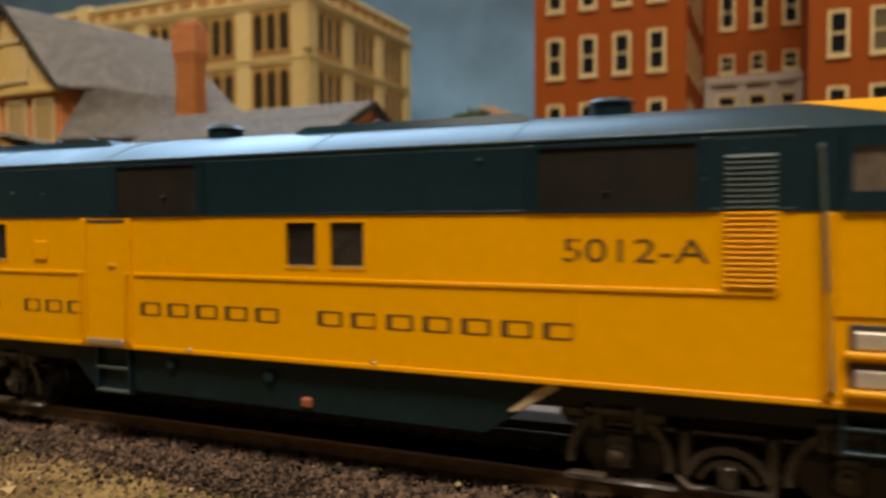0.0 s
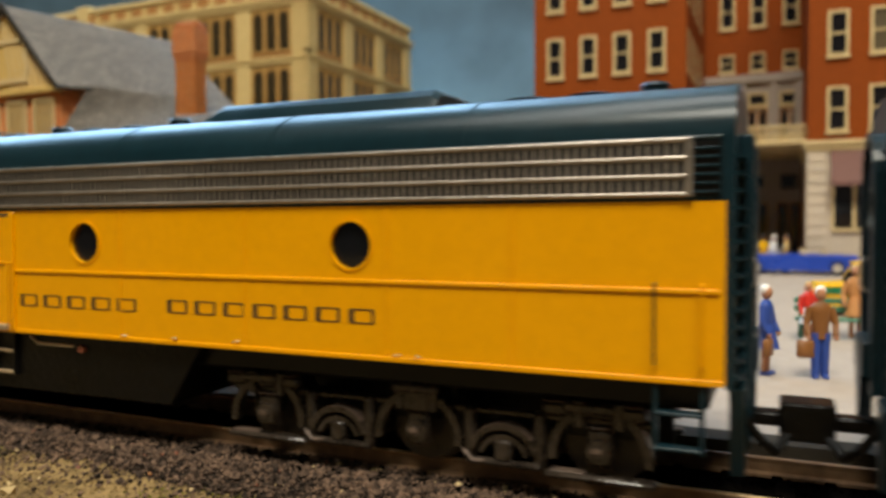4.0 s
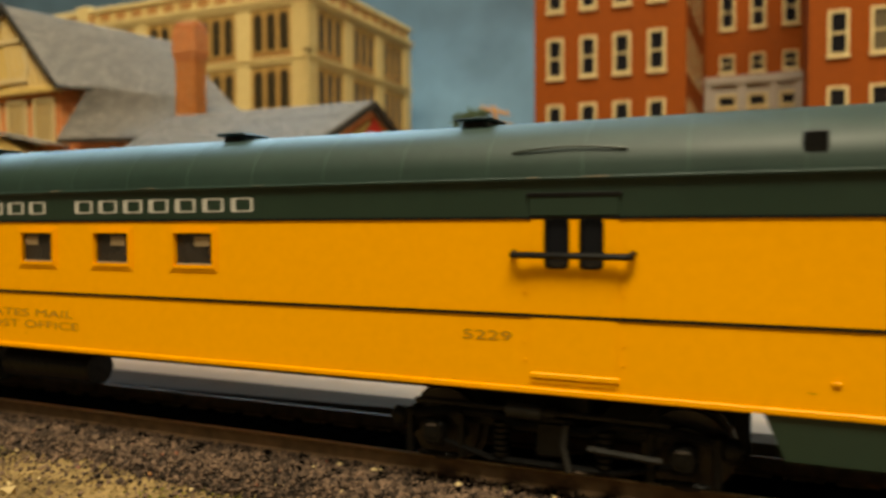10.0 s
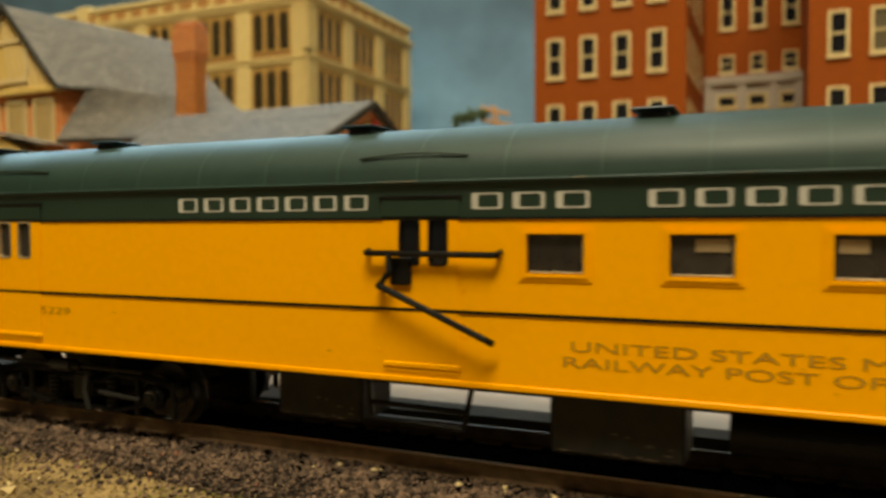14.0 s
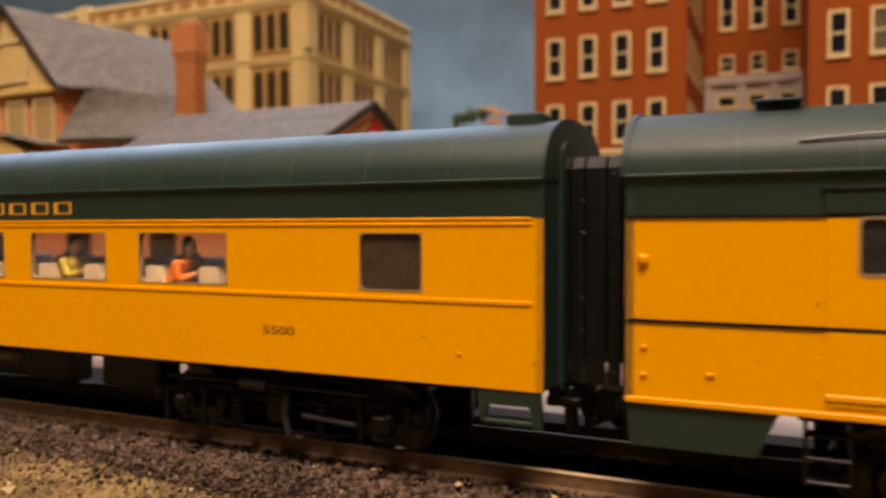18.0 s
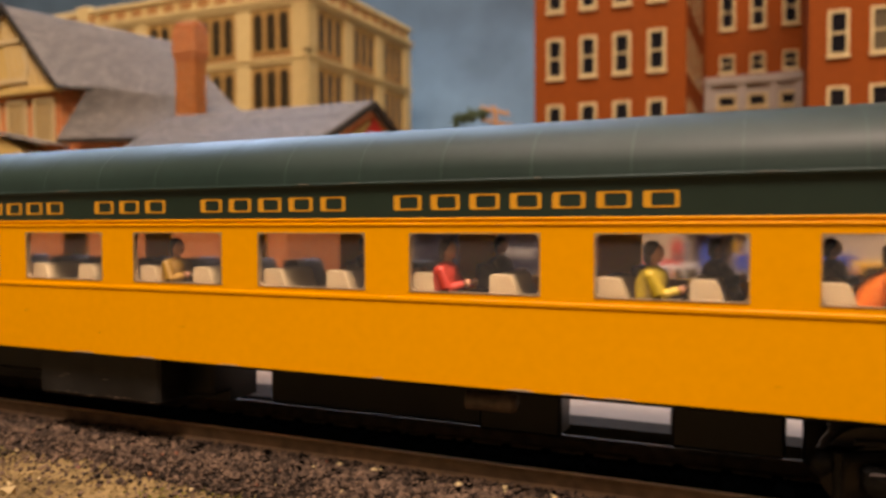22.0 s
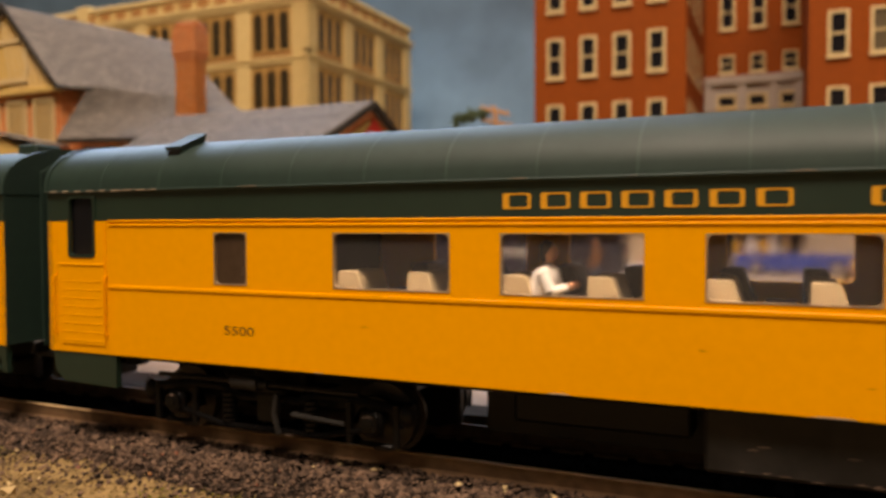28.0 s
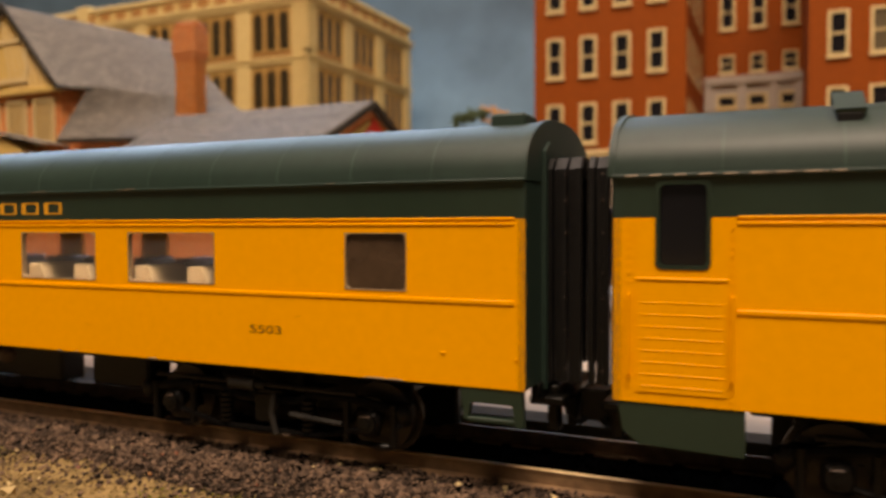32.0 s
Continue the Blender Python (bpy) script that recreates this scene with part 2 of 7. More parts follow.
def plain_marks(count, x0, x1, z0, z1, y, material, parent, k=TU):
    """The railway's name: plain open blocks in place of its letters."""
    b = Build(k)
    cell = (x1 - x0) / (count + (count - 1) * 0.34)
    h = z1 - z0
    for i in range(count):
        a = x0 + i * cell * 1.34
        outer = rounded(a, a + cell, z0, z1, min(cell, h) * 0.12, 3)
        inner = rounded(a + cell * 0.22, a + cell * 0.88, z0 + h * 0.10, z1 - h * 0.10, min(cell * 0.5, h * 0.7) * 0.2, 3)
        b.rim(inner, outer, y - 0.04, y)
    return part("name_lettering", b, material, parent, "row of small painted blocks")


# ---------------------------------------------------------------- the train
def arch(w, ze, zt, p=2.3, n=18):
    """Half-round roof outline from one eave to the other, (y, z)."""
    pts = []
    for i in range(n + 1):
        a = math.pi * i / n
        c, s = math.cos(a), math.sin(a)
        pts.append((-w * math.copysign(abs(c) ** (2 / p), c), ze + (zt - ze) * abs(s) ** (2 / p)))
    return pts


WHEELSETS = []   # (wheelset, x in the car, radius, car's start offset)


def wheel_mesh(r):
    b = Build(TU)
    for s in (-1, 1):
        b.cyl((0, s * 8.9, 0), (0, s * 11.2, 0), r, 24)
        b.cyl((0, s * 8.3, 0), (0, s * 8.95, 0), r + 0.8, 24)
        b.cyl((0, s * 11.2, 0), (0, s * 11.5, 0), r * 0.45, 12)
        for i in range(4):
            a = i * math.tau / 4
            b.cyl((r * 0.68 * math.cos(a), s * 11.1, r * 0.68 * math.sin(a)), (r * 0.68 * math.cos(a), s * 11.35, r * 0.68 * math.sin(a)), r * 0.13, 6)
    b.cyl((0, -13, 0), (0, 13, 0), 0.9, 8)
    return b.mesh("wheelset", WHEEL, 35)


WHEEL_BIG, WHEEL_SMALL = wheel_mesh(5.6), wheel_mesh(5.5)


def arc_bar(b, cx, cz, r, a0, a1, t, y0, y1, n=10):
    """A curved bar in the x-z plane."""
    ring = [(cx + (r + t) * math.cos(radians(a0 + (a1 - a0) * i / n)), cz + (r + t) * math.sin(radians(a0 + (a1 - a0) * i / n))) for i in range(n + 1)]
    ring += [(cx + r * math.cos(radians(a1 + (a0 - a1) * i / n)), cz + r * math.sin(radians(a1 + (a0 - a1) * i / n))) for i in range(n + 1)]
    for i in range(n):
        q = [ring[i], ring[i + 1], ring[2 * n - i], ring[2 * n + 1 - i]]
        b.prism(q, "y", y0, y1)


def truck(car, xc, axles, big, label):
    """One bogie: bolster frame, two side frames with springs, journal boxes and brake gear, and its wheelsets."""
    r = 5.6 if big else 5.5
    x0, x1 = min(axles) - 8.5, max(axles) + 8.5
    b = Build(TU)
    b.box(xc - 5, xc + 5, -12, 12, 7, 12, 0.5)
    b.box(x0 + 3, x1 - 3, -11.5, -10.2, 6.0, 8.2, 0.3)
    b.box(x0 + 3, x1 - 3, 10.2, 11.5, 6.0, 8.2, 0.3)
    # Added plate behind the wheels that keeps the frame openings dark.
    b.box(x0 + 1, x1 - 1, 2.0, 4.0, 1.6, 12.5, 0.4)
    frame_part = part("truck", b, BLACK, car, label)
    for s in (-1, 1):
        y0, y1 = (-14.6, -12.6) if s < 0 else (12.6, 14.6)
        yo = y0 if s < 0 else y1
        ya, yb = sorted((yo + s * 0.5, yo - s * 1.2))
        b = Build(TU)
        # Pale pieces that put glints, as well as dust, into the colour.
        ledge = Build(TU)
        if big:
            # swept arches over the wheels, journal boxes, leaf springs between, low footboards at the ends
            for n, a in enumerate(axles):
                arc_bar(b, a, r - 1.4, 6.0, -6, 186, 1.1, ya, yb, 16)
                b.hull_box(a - 1.9, a + 1.9, ya + 0.1, yb + 0.3, r - 2.8, r + 2.6, 0.6)
                b.cyl((a, yo + s * 1.1, r - 0.4), (a, yo - s * 1.0, r - 0.4), 1.6, 14)
                b.cyl((a, yo + s * 1.5, r - 0.4), (a, yo + s * 1.0, r - 0.4), 0.8, 10)
                for d in (-2.7, 2.7):
                    b.cyl((a + d, yo + s * 0.5, 8.4), (a + d, yo + s * 0.5, 11.8), 0.75, 8)
                ledge.hull_box(a - 1.7, a + 1.6, ya - 0.1, yb, r + 2.6, r + 2.8, 0.08)
                ledge.hull_box(a - 0.9, a + 0.5, yo + s * 1.55 - 0.05, yo + s * 1.55 + 0.05, r - 0.5, r + 0.2, 0.02)
                if n != 1:
                    b.hull_box(a - 8.0, a + 6.2, ya - 0.3, yb, 9.4, 11.4, 0.5)
                    b.hull_box(a - 5.0, a + 2.6, ya - 0.9, yb, 10.0, 11.9, 0.6)
                    b.hull_box(a - 7.6, a + 7.6, ya - 0.6, yb, 0.9, 1.9, 0.4)
                    ledge.hull_box(a - 7.8, a + 5.6, ya - 0.25, yb, 11.4, 11.6, 0.08)
                    ledge.hull_box(a - 6.8, a - 2.0, ya - 0.3, yb, 1.9, 2.02, 0.05)
                else:
                    b.hull_box(a - 2.6, a + 2.6, ya - 0.5, yb, 7.6, 12.2, 0.8)
                    b.cyl((a - 3.6, yo + s * 0.6, 11.6), (a + 3.6, yo + s * 0.6, 11.6), 0.9, 10)
            for a0, a1 in zip(axles[:-1], axles[1:]):
                m = (a0 + a1) / 2
                arc_bar(b, m, 2.2, 4.6, 18, 162, 0.8, ya - 0.5, yb, 12)
                arc_bar(b, m, 2.2, 3.2, 18, 162, 0.7, ya - 0.3, yb, 12)
                arc_bar(ledge, m, 2.2, 5.4, 40, 150, 0.14, ya - 0.45, yb, 8)
                b.hull_box(m - 1.3, m + 1.3, ya - 0.6, yb, 2.2, 5.4, 0.4)
                b.cyl((m - 5.4, yo + s * 0.5, 2.0), (m + 5.4, yo + s * 0.5, 2.0), 0.55, 8)
                for d in (-5.2, 5.2):
                    b.hull_box(m + d - 0.9, m + d + 0.9, ya - 0.2, yb, 1.4, 9.6, 0.5)
                ledge.tube([(m - 6.0, yo + s * 0.9, 3.4), (m - 4.4, yo + s * 1.0, 2.0), (m - 2.6, yo + s * 1.0, 2.2)], 0.3, 6)
            b.hull_box(x0 + 1, x1 - 1, ya + 0.9, yb + 0.6, 8.4, 9.4, 0.3)
        else:
            m = sum(axles) / 2
            half = (axles[1] - axles[0]) / 2
            # slim frame that dips between the wheels, round journal boxes, equaliser bar and two coil springs
            for a in axles:
                arc_bar(b, a, r - 0.8, 3.6, 0, 180, 1.0, y0 + 0.3, y1, 12)
                b.hull_box(a - 1.9, a + 1.9, yo - 0.9, yo + 0.9, r - 2.2, r + 1.8, 0.7)
                b.cyl((a, yo - 1.4, r), (a, yo + 1.4, r), 1.5, 14)
                b.cyl((a, yo + s * 1.7, r), (a, yo + s * 1.3, r), 0.7, 10)
                b.hull_box(a - 3.2, a + 3.2, y0 + 0.5, y1 - 0.4, 1.3, 2.1, 0.3)
                for d in (-4.1, 4.1):
                    b.cyl((a + d, yo, 2.0), (a + d, yo, 8.4), 0.6, 8)
                ledge.cyl((a - 0.9, yo + s * 1.42, r + 1.0), (a + 0.7, yo + s * 1.42, r + 1.1), 0.1, 6)
            rail_pts = [(x0 + 2.4, 7.4), (axles[0] + 4.6, 8.8), (m - half * 0.5, 8.8), (m - half * 0.3, 7.4), (m + half * 0.3, 7.4), (m + half * 0.5, 8.8), (axles[1] - 4.6, 8.8), (x1 - 2.4, 7.4)]
            for p, q in zip(rail_pts[:-1], rail_pts[1:]):
                b.cyl((p[0], yo - s * 0.5, p[1]), (q[0], yo - s * 0.5, q[1]), 0.85, 8)
            eq = [(axles[0] + 1.5, 4.2), (m - half * 0.5, 2.4), (m + half * 0.5, 2.4), (axles[1] - 1.5, 4.2)]
            for p, q in zip(eq[:-1], eq[1:]):
                b.cyl((p[0], yo + s * 0.1, p[1]), (q[0], yo + s * 0.1, q[1]), 0.5, 8)
            for d in (-half * 0.42, half * 0.42):
                for i in range(6):
                    b.cyl((m + d, yo - s * 0.2, 3.0 + i * 0.85), (m + d, yo - s * 0.2, 3.5 + i * 0.85), 1.2, 10)
            b.hull_box(m - 2.4, m + 2.4, yo - 0.5, yo + 0.5, 3.4, 8.6, 0.8)
            b.hull_box(m - 3.4, m + 3.4, yo - 0.8, yo + 0.4, 8.2, 9.4, 0.4)
            # brake rod and cylinder
            gear = Build(TU).cyl((x0 + 6, yo + s * 1.4, 10.2), (x1 - 10, yo + s * 1.4, 9.9), 0.4, 8)
            gear.cyl((m - 5.8, yo + s * 1.4, 10.1), (m - 0.8, yo + s * 1.4, 10.0), 1.25, 14).cyl((m - 0.8, yo + s * 1.4, 10.0), (m + 1.0, yo + s * 1.4, 10.0), 0.75, 10)
            gear.tube([(m + 2.4, yo + s * 1.2, 8.6), (m + 2.0, yo + s * 1.4, 5.4), (m + 2.8, yo + s * 1.3, 2.2)], 0.5, 8)
            gear.cyl((m + 5.4, yo + s * 1.2, 5.6), (m + 15.0, yo + s * 1.2, 5.0), 0.45, 8)
            part("brake_gear", gear, DUSTGREY, frame_part, "grey-dusted brake cylinder and rods", 40)
            b.ball((x0 + 2.6, yo, 7.0), (1.4, 0.9, 1.8), 8).ball((x1 - 2.6, yo, 7.0), (1.4, 0.9, 1.8), 8)
            ledge.cyl((m - 5.4, yo + s * 1.0, 10.75), (m - 4.0, yo + s * 1.0, 10.75), 0.3, 6)
            ledge.hull_box(m + 3.2, m + 5.0, yo - 0.5, yo + 0.9, 1.7, 2.3, 0.2)
        frame = part("side_frame", b, TRUCKDUST if big else DUSTBLACK, frame_part, "brown dusty moulded side frame with springs and brake gear" if big else "dusty black moulded side frame with springs", 40)
        part("ledge_glint", ledge, GLINTDUST, frame, "pale dust and painted glints on the ledges and rods", 30)
    for a in axles:
        ob = part("wheelset", WHEEL_BIG if big else WHEEL_SMALL, WHEEL, frame_part, "worn steel wheels on an axle", at=(a * TU, 0, r * TU))
        WHEELSETS.append((ob, a, r, car))


def ribbed_grille(car, x0, x1, z0, z1, y, rows, label):
    """Stainless grille: a dark backing, fine vertical ribs and polished horizontal strips."""
    g = part("side_grille", Build(TU).box(x0, x1, y, y + 0.5, z0, z1), SLATGREY, car, label)
    b = Build(TU)
    x = x0 + 0.4
    while x < x1 - 0.3:
        b.box(x, x + 0.38, y - 0.17, y, z0 + 0.1, z1 - 0.1)
        x += 1.12
    part("rib", b, SILVER, g, "fine upright ribs").data.name = "ribs"
    step = (z1 - z0) / rows
    for i in range(rows + 1):
        z = z0 + i * step
        part("strip", Build(TU).cyl((x0, y - 0.05, z), (x1, y - 0.05, z), 0.33, 14), SILVER, g, smooth=50)
    for x in (x0, x1):
        part("mullion", Build(TU).hull_box(x - 0.4, x + 0.4, y - 0.5, y, z0 - 0.3, z1 + 0.3, 0.1), SILVER, g)


def ladder(car, x0, x1, z0, z1, y, rungs, material, rung_material=None):
    b = Build(TU)
    for x in (x0, x1):
        b.box(x - 0.25, x + 0.25, y - 0.4, y + 0.8, z0, z1, 0.08)
    ob = part("step_ladder", b, material, car, "small boarding ladder", 30)
    for i in range(rungs):
        z = z0 + 0.3 + i * (z1 - z0) / rungs
        part("rung", Build(TU).hull_box(x0, x1, y - 0.6, y + 1.6, z, z + 0.45, 0.1), rung_material or material, ob)
    return ob


def grab(car, x, z0, z1, y, material):
    return part("grab_rail", Build(TU).tube([(x, y + 0.2, z0), (x, y - 0.75, z0 + 0.3), (x, y - 0.75, z1 - 0.3), (x, y + 0.2, z1)], 0.16), material, car, "thin wire grab rail", 40)


def rivets(x0, x1, z, y, step, b):
    x = x0
    while x <= x1:
        b.box(x - 0.13, x + 0.13, y - 0.1, y, z - 0.13, z + 0.13)
        x += step


def locomotive(rear, way, newer, label):
    """A streamlined diesel. a counts from its flat rear end to the nose; way is +1 where the nose leads."""
    mid = rear + way * 132.0
    car = thing("diesel_locomotive", (mid * 0.925, 0, 0), label, "locomotive", "diesel locomotives")
    X = lambda a: way * (a - 132.0)
    W, ZB, ZE, ZT = 19.3, (16.2 if newer else 14.9), (46.0 if newer else 46.5), (54.3 if newer else 51.8)
    ZY = 38.4 if newer else 37.1
    span = lambda a0, a1: (min(X(a0), X(a1)), max(X(a0), X(a1)))

    def hole(a0, a1, z0, z1):
        x0, x1 = span(a0, a1)
        return (x0, x1, z0, z1)
    if newer:
        ports = [51.7, 105.4, 148.2, 203.6]
        holes = [hole(c - 4.0, c + 4.0, 28.7, 36.7) for c in ports]
        upper = [hole(211.8, 217.2, 38.6, 44.4)]
    else:
        squares = [(26.4, 32.7), (60.2, 66.3), (68.0, 74.2), (136.4, 141.8), (144.2, 150.0)]
        holes = [hole(a0, a1, 29.3, 36.0) for a0, a1 in squares]
        upper = [hole(211.6, 217.2, 38.6, 44.3)]
    x0, x1 = span(0, 222)
    shades = dict(near=-1, far=1)
    for s in (-1, 1):
        y0, y1 = (-W, -W + 1.0) if s < 0 else (W - 1.0, W)
        part("side_wall", Build(TU).panel(x0, x1, ZB, ZY, holes, y0, y1), LOCO_YELLOW, car, "yellow painted lower side")
        part("upper_side", Build(TU).panel(x0, x1, ZY, ZE, upper if s < 0 else [], y0, y1), BLUEGREEN, car, "dark green painted upper side")
    # inner liner behind the windows
    part("machine_room", Build(TU).box(x0 + 2, x1 - 2, -15.5, 15.5, ZB, ZE), INTERIOR, car, "dark inside seen through windows")
    # roof: green as far as the cab, yellow above the cab
    def outline(w, ze, zt, n):
        """Roof outline: a full arch, or on the older engine a low crown that starts at a sharp eave."""
        if newer:
            return arch(w, ze, zt, 2.5, n)
        ys = [-w * math.cos(math.pi * i / n) for i in range(n + 1)]
        return [(y, ze + (zt - ze) * (1 - (y / w) ** 2)) for y in ys]

    prof = outline(W, ZE, ZT, 20)
    part("roof", Build(TU).loft([[(x, y, z) for y, z in prof] for x in span(0, 222)]), BLUEGREEN, car, "dark green curved roof", 50)
    def band_of(w, ze, zt, lo, hi, lift):
        """Part of the roof outline between two shares of the arch, a thin shell over it."""
        q = [lo + (hi - lo) * i / 10 for i in range(11)]
        out = []
        for d in (lift, -0.25):
            row = []
            for t in q:
                c, s = math.cos(math.pi * t), math.sin(math.pi * t)
                row.append((-(w + d) * math.copysign(abs(c) ** 0.8, c), ze + (zt - ze + d) * abs(s) ** 0.8) if newer else (-(w + d) * c, ze + d + (zt - ze) * s * s))
            out += row if d > 0 else row[::-1]
        return out
    crown = [[(X(a), y, z) for y, z in band_of(W, ZE, ZT, lo, 1 - lo, 0.09)] for a, lo in ((203.5, 0.49), (208, 0.36), (213, 0.25), (218, 0.17), (222.3, 0.12))]
    part("cab_roof", Build(TU).loft(crown), LOCO_YELLOW, car, "yellow top of the cab roof", 50)
    for far in (False, True):
        brow = []
        for a, w, ze, zt, hi in ((221.8, 19.3, 46, ZT, 0.13), (224.5, 19.28, 45.95, ZT - 0.1, 0.105), (227, 19.25, 45.9, ZT - 0.2, 0.075), (229.4, 19.22, 45.7, ZT - 0.6, 0.03)):
            brow.append([(X(a), -y if far else y, z) for y, z in band_of(w, ze, zt, 0.0, hi, 0.12)])
        part("cab_brow", Build(TU).loft(brow), BLUEGREEN, car, smooth=50)
    # cab front: sections from the cab roof down to the hood
    rings = []
    for a, w, ze, zt in ((222, 19.3, 46, ZT), (229, 19.25, 45.9, ZT - 0.1), (233, 19.2, 45.7, ZT - 0.4), (235.2, 19.15, 45.4, ZT - 1.0), (236.6, 19.1, 45.0, 52.2), (237.8, 19.05, 44.6, 50.0), (239.0, 19.0, 43.6, 47.0), (240.4, 18.95, 42.6, 44.6)):
        sec = [(-w, ZB), (-w, (ZB * 2 + ze) / 3)] + outline(w, ze, zt, 16) + [(w, (ZB * 2 + ze) / 3), (w, ZB)]
        rings.append([(X(a - 3.4 * min(max((a - 229) / 6, 0), 1) * (y / w) ** 2), y, z) for y, z in sec])
    part("cab_front", Build(TU).loft(rings), LOCO_YELLOW, car, "yellow cab front above the hood", 60)

    def plan(a0, tip, w, p, n=24):
        """Rounded outline of the nose seen from above."""
        pts = []
        for i in range(n + 1):
            s = math.pi * i / n
            c, d = math.cos(s), math.sin(s)
            pts.append((a0 + (tip - a0) * abs(d) ** (2 / p), -w * math.copysign(abs(c) ** (2 / p), c)))
        return pts
    # hood: outlines stacked from the sill to the rounded top
    rings = []
    for z, tip in ((ZB + 0.2, 261.4), (ZB + 5, 260.7), (25, 259.9), (31, 259.1), (36, 258.6)):
        rings.append([(X(a), y, z) for a, y in [(234.5, -18.95)] + plan(237.5, tip, 18.95, 2.1) + [(234.5, 18.95)]])
    for i in range(9):
        f = radians(90 * i / 8)
        tip, w = 258.5 - 1.7 * (1 - math.cos(f)), 18.95 - 5.0 * (1 - math.cos(f))
        rings.append([(X(a), y, 44.1 + (258.5 - a) * 0.085 - 3.9 * (1 - math.sin(f))) for a, y in [(234.5, -w)] + plan(237.5, tip, w, 2.15) + [(234.5, w)]])
    hood = Build(TU).loft(rings, False)
    n = len(rings[0])
    base = len(hood.v) - n
    hood.f += [(base + i, base + i + 1, base + n - 2 - i, base + n - 1 - i) for i in range(n // 2 - 1)] + [tuple(range(n))]
    nose = part("nose", hood, LOCO_YELLOW, car, "rounded yellow bulldog nose", 60)
    # pilot below the nose: green skirt and narrower plough
    rings = [[(X(a), y, z) for a, y in plan(246.6, tip, w, 2.1)] for z, tip, w in ((ZB + 0.6, 261.6, 16.8), (ZB - 1.2, 261.8, 16.9), (11.4, 261.5, 16.7), (10.8, 260.9, 15.8))]
    skirt = part("pilot", Build(TU).loft(rings), BLUEGREEN, car, "dark green pilot skirt under the nose", 50)
    rings = [[(X(a), y, z) for a, y in plan(247.4, tip, w, 2.0)] for z, tip, w in ((10.9, 260.6, 14.6), (6.0, 261.0, 14.2), (3.4, 259.4, 12.6))]
    part("plough", Build(TU).loft(rings), BLUEGREEN, skirt, smooth=50)
    part("uncoupling_bar", Build(TU).tube([(X(252.5), -15.2, 5.6), (X(257), -13.6, 5.4), (X(261.5), -8, 5.4)], 0.35, 6), DUSTBLACK, skirt)
    part("signal_lens", Build(TU).hull_box(*sorted((X(256.2), X(258.0))), -13.4, -12.4, 8.8, 9.8, 0.3), FRAMEGREY, skirt)
    # dark green band round the cab windows, windscreen, headlamps
    for s in (-1, 1):
        y0, y1 = (-W - 0.14, -W + 0.3) if s < 0 else (W - 0.3, W + 0.14)
        band = [(X(207), ZY - 0.1), (X(235.0), ZY - 0.1), (X(233.4), 43.0), (X(231.2), 45.7), (X(228), 46.2), (X(207), 46.2)]
        part("cab_band", Build(TU).prism(band, "y", y0, y1), BLUEGREEN, car, "dark green band round the cab windows")
        yy = -W - 0.3 if s < 0 else W + 0.3
        win = [(X(222.6), 39.3), (X(233.4), 39.3), (X(232.0), 42.2), (X(230.2), 45.0), (X(229.2), 45.4), (X(222.6), 45.4)]
        w_ob = part("cab_window", Build(TU).prism(win, "y", yy - 0.05, yy + 0.25), SMOKEGLASS, car, "dusty cab side window")
        fr = Build(TU)
        for p, q in zip(win, win[1:] + win[:1]):
            fr.cyl((p[0], yy, p[1]), (q[0], yy, q[1]), 0.38, 6)
        part("window_frame", fr, BLUEGREEN, w_ob)
        scr = [[(X(238.0 + d), s * 1.0, 51.7 + d), (X(240.3 + d), s * 1.2, 46.3 + d), (X(237.9 + d), s * 15.0, 44.9 + d), (X(236.2 + d), s * 13.2, 49.9 + d)] for d in (-1.0, 0.15)]
        part("windscreen", Build(TU).loft(scr), WINDSCREEN, car, "sloping windscreen pane, pale reflection put in its colour")
        # raised oval marker housing on the nose corner
        nb = Build(TU)
        loops = [[(x, d + x * x / 38, z) for x, z in rounded(-hx, hx, -hz, hz, hz * 0.85, 5)] for hx, hz, d in ((5.0, 3.2, 0.3), (4.6, 2.9, -0.35), (4.1, 2.3, -0.75), (3.6, 1.8, -0.8), (3.2, 1.4, -0.5), (3.0, 1.2, 0.1))]
        nb.loft(loops)
        turn = Matrix.Rotation(radians(46 * way if s < 0 else -46 * way), 3, "Z")
        nb.v = [tuple(turn @ Vector((x, y if s < 0 else -y, z)) + Vector((X(253.5), s * 13.9, 31.2))) for x, y, z in nb.v]
        part("marker_housing", nb, LOCO_YELLOW, car, "yellow oval marker housing", 50)
    lamp = Build(TU).cyl((X(258.6), 0, 31.5), (X(261.0), 0, 31.2), 2.4, 18)
    part("headlamp", lamp, LOCO_YELLOW, car, "round headlamp in a yellow rim", 40)
    # cab door and step ladder, side door and handrails
    for a0, a1, z0, z1 in (((211.0, 219.2, ZB + 0.5, 46.2)), ((124.3, 131.6, ZB + 0.3, ZY - 0.3)) if newer else (94.7, 103.7, ZB + 0.3, ZY - 0.3)):
        xa, xb = span(a0, a1)
        cab = a0 > 200
        d = part("side_door", Build(TU).panel(xa, xb, z0, z1, [hole(212.2, 216.9, 39.0, 44.0)] if cab else [], -W - 0.22, -W + 0.2), LOCO_YELLOW if not cab else LOCO_YELLOW, car, "closed side door") if not cab else part("cab_door", Build(TU).panel(xa, xb, z0 + 9.8, ZY - 0.2, [], -W - 0.25, -W + 0.2), LOCO_YELLOW, car, "closed cab door")
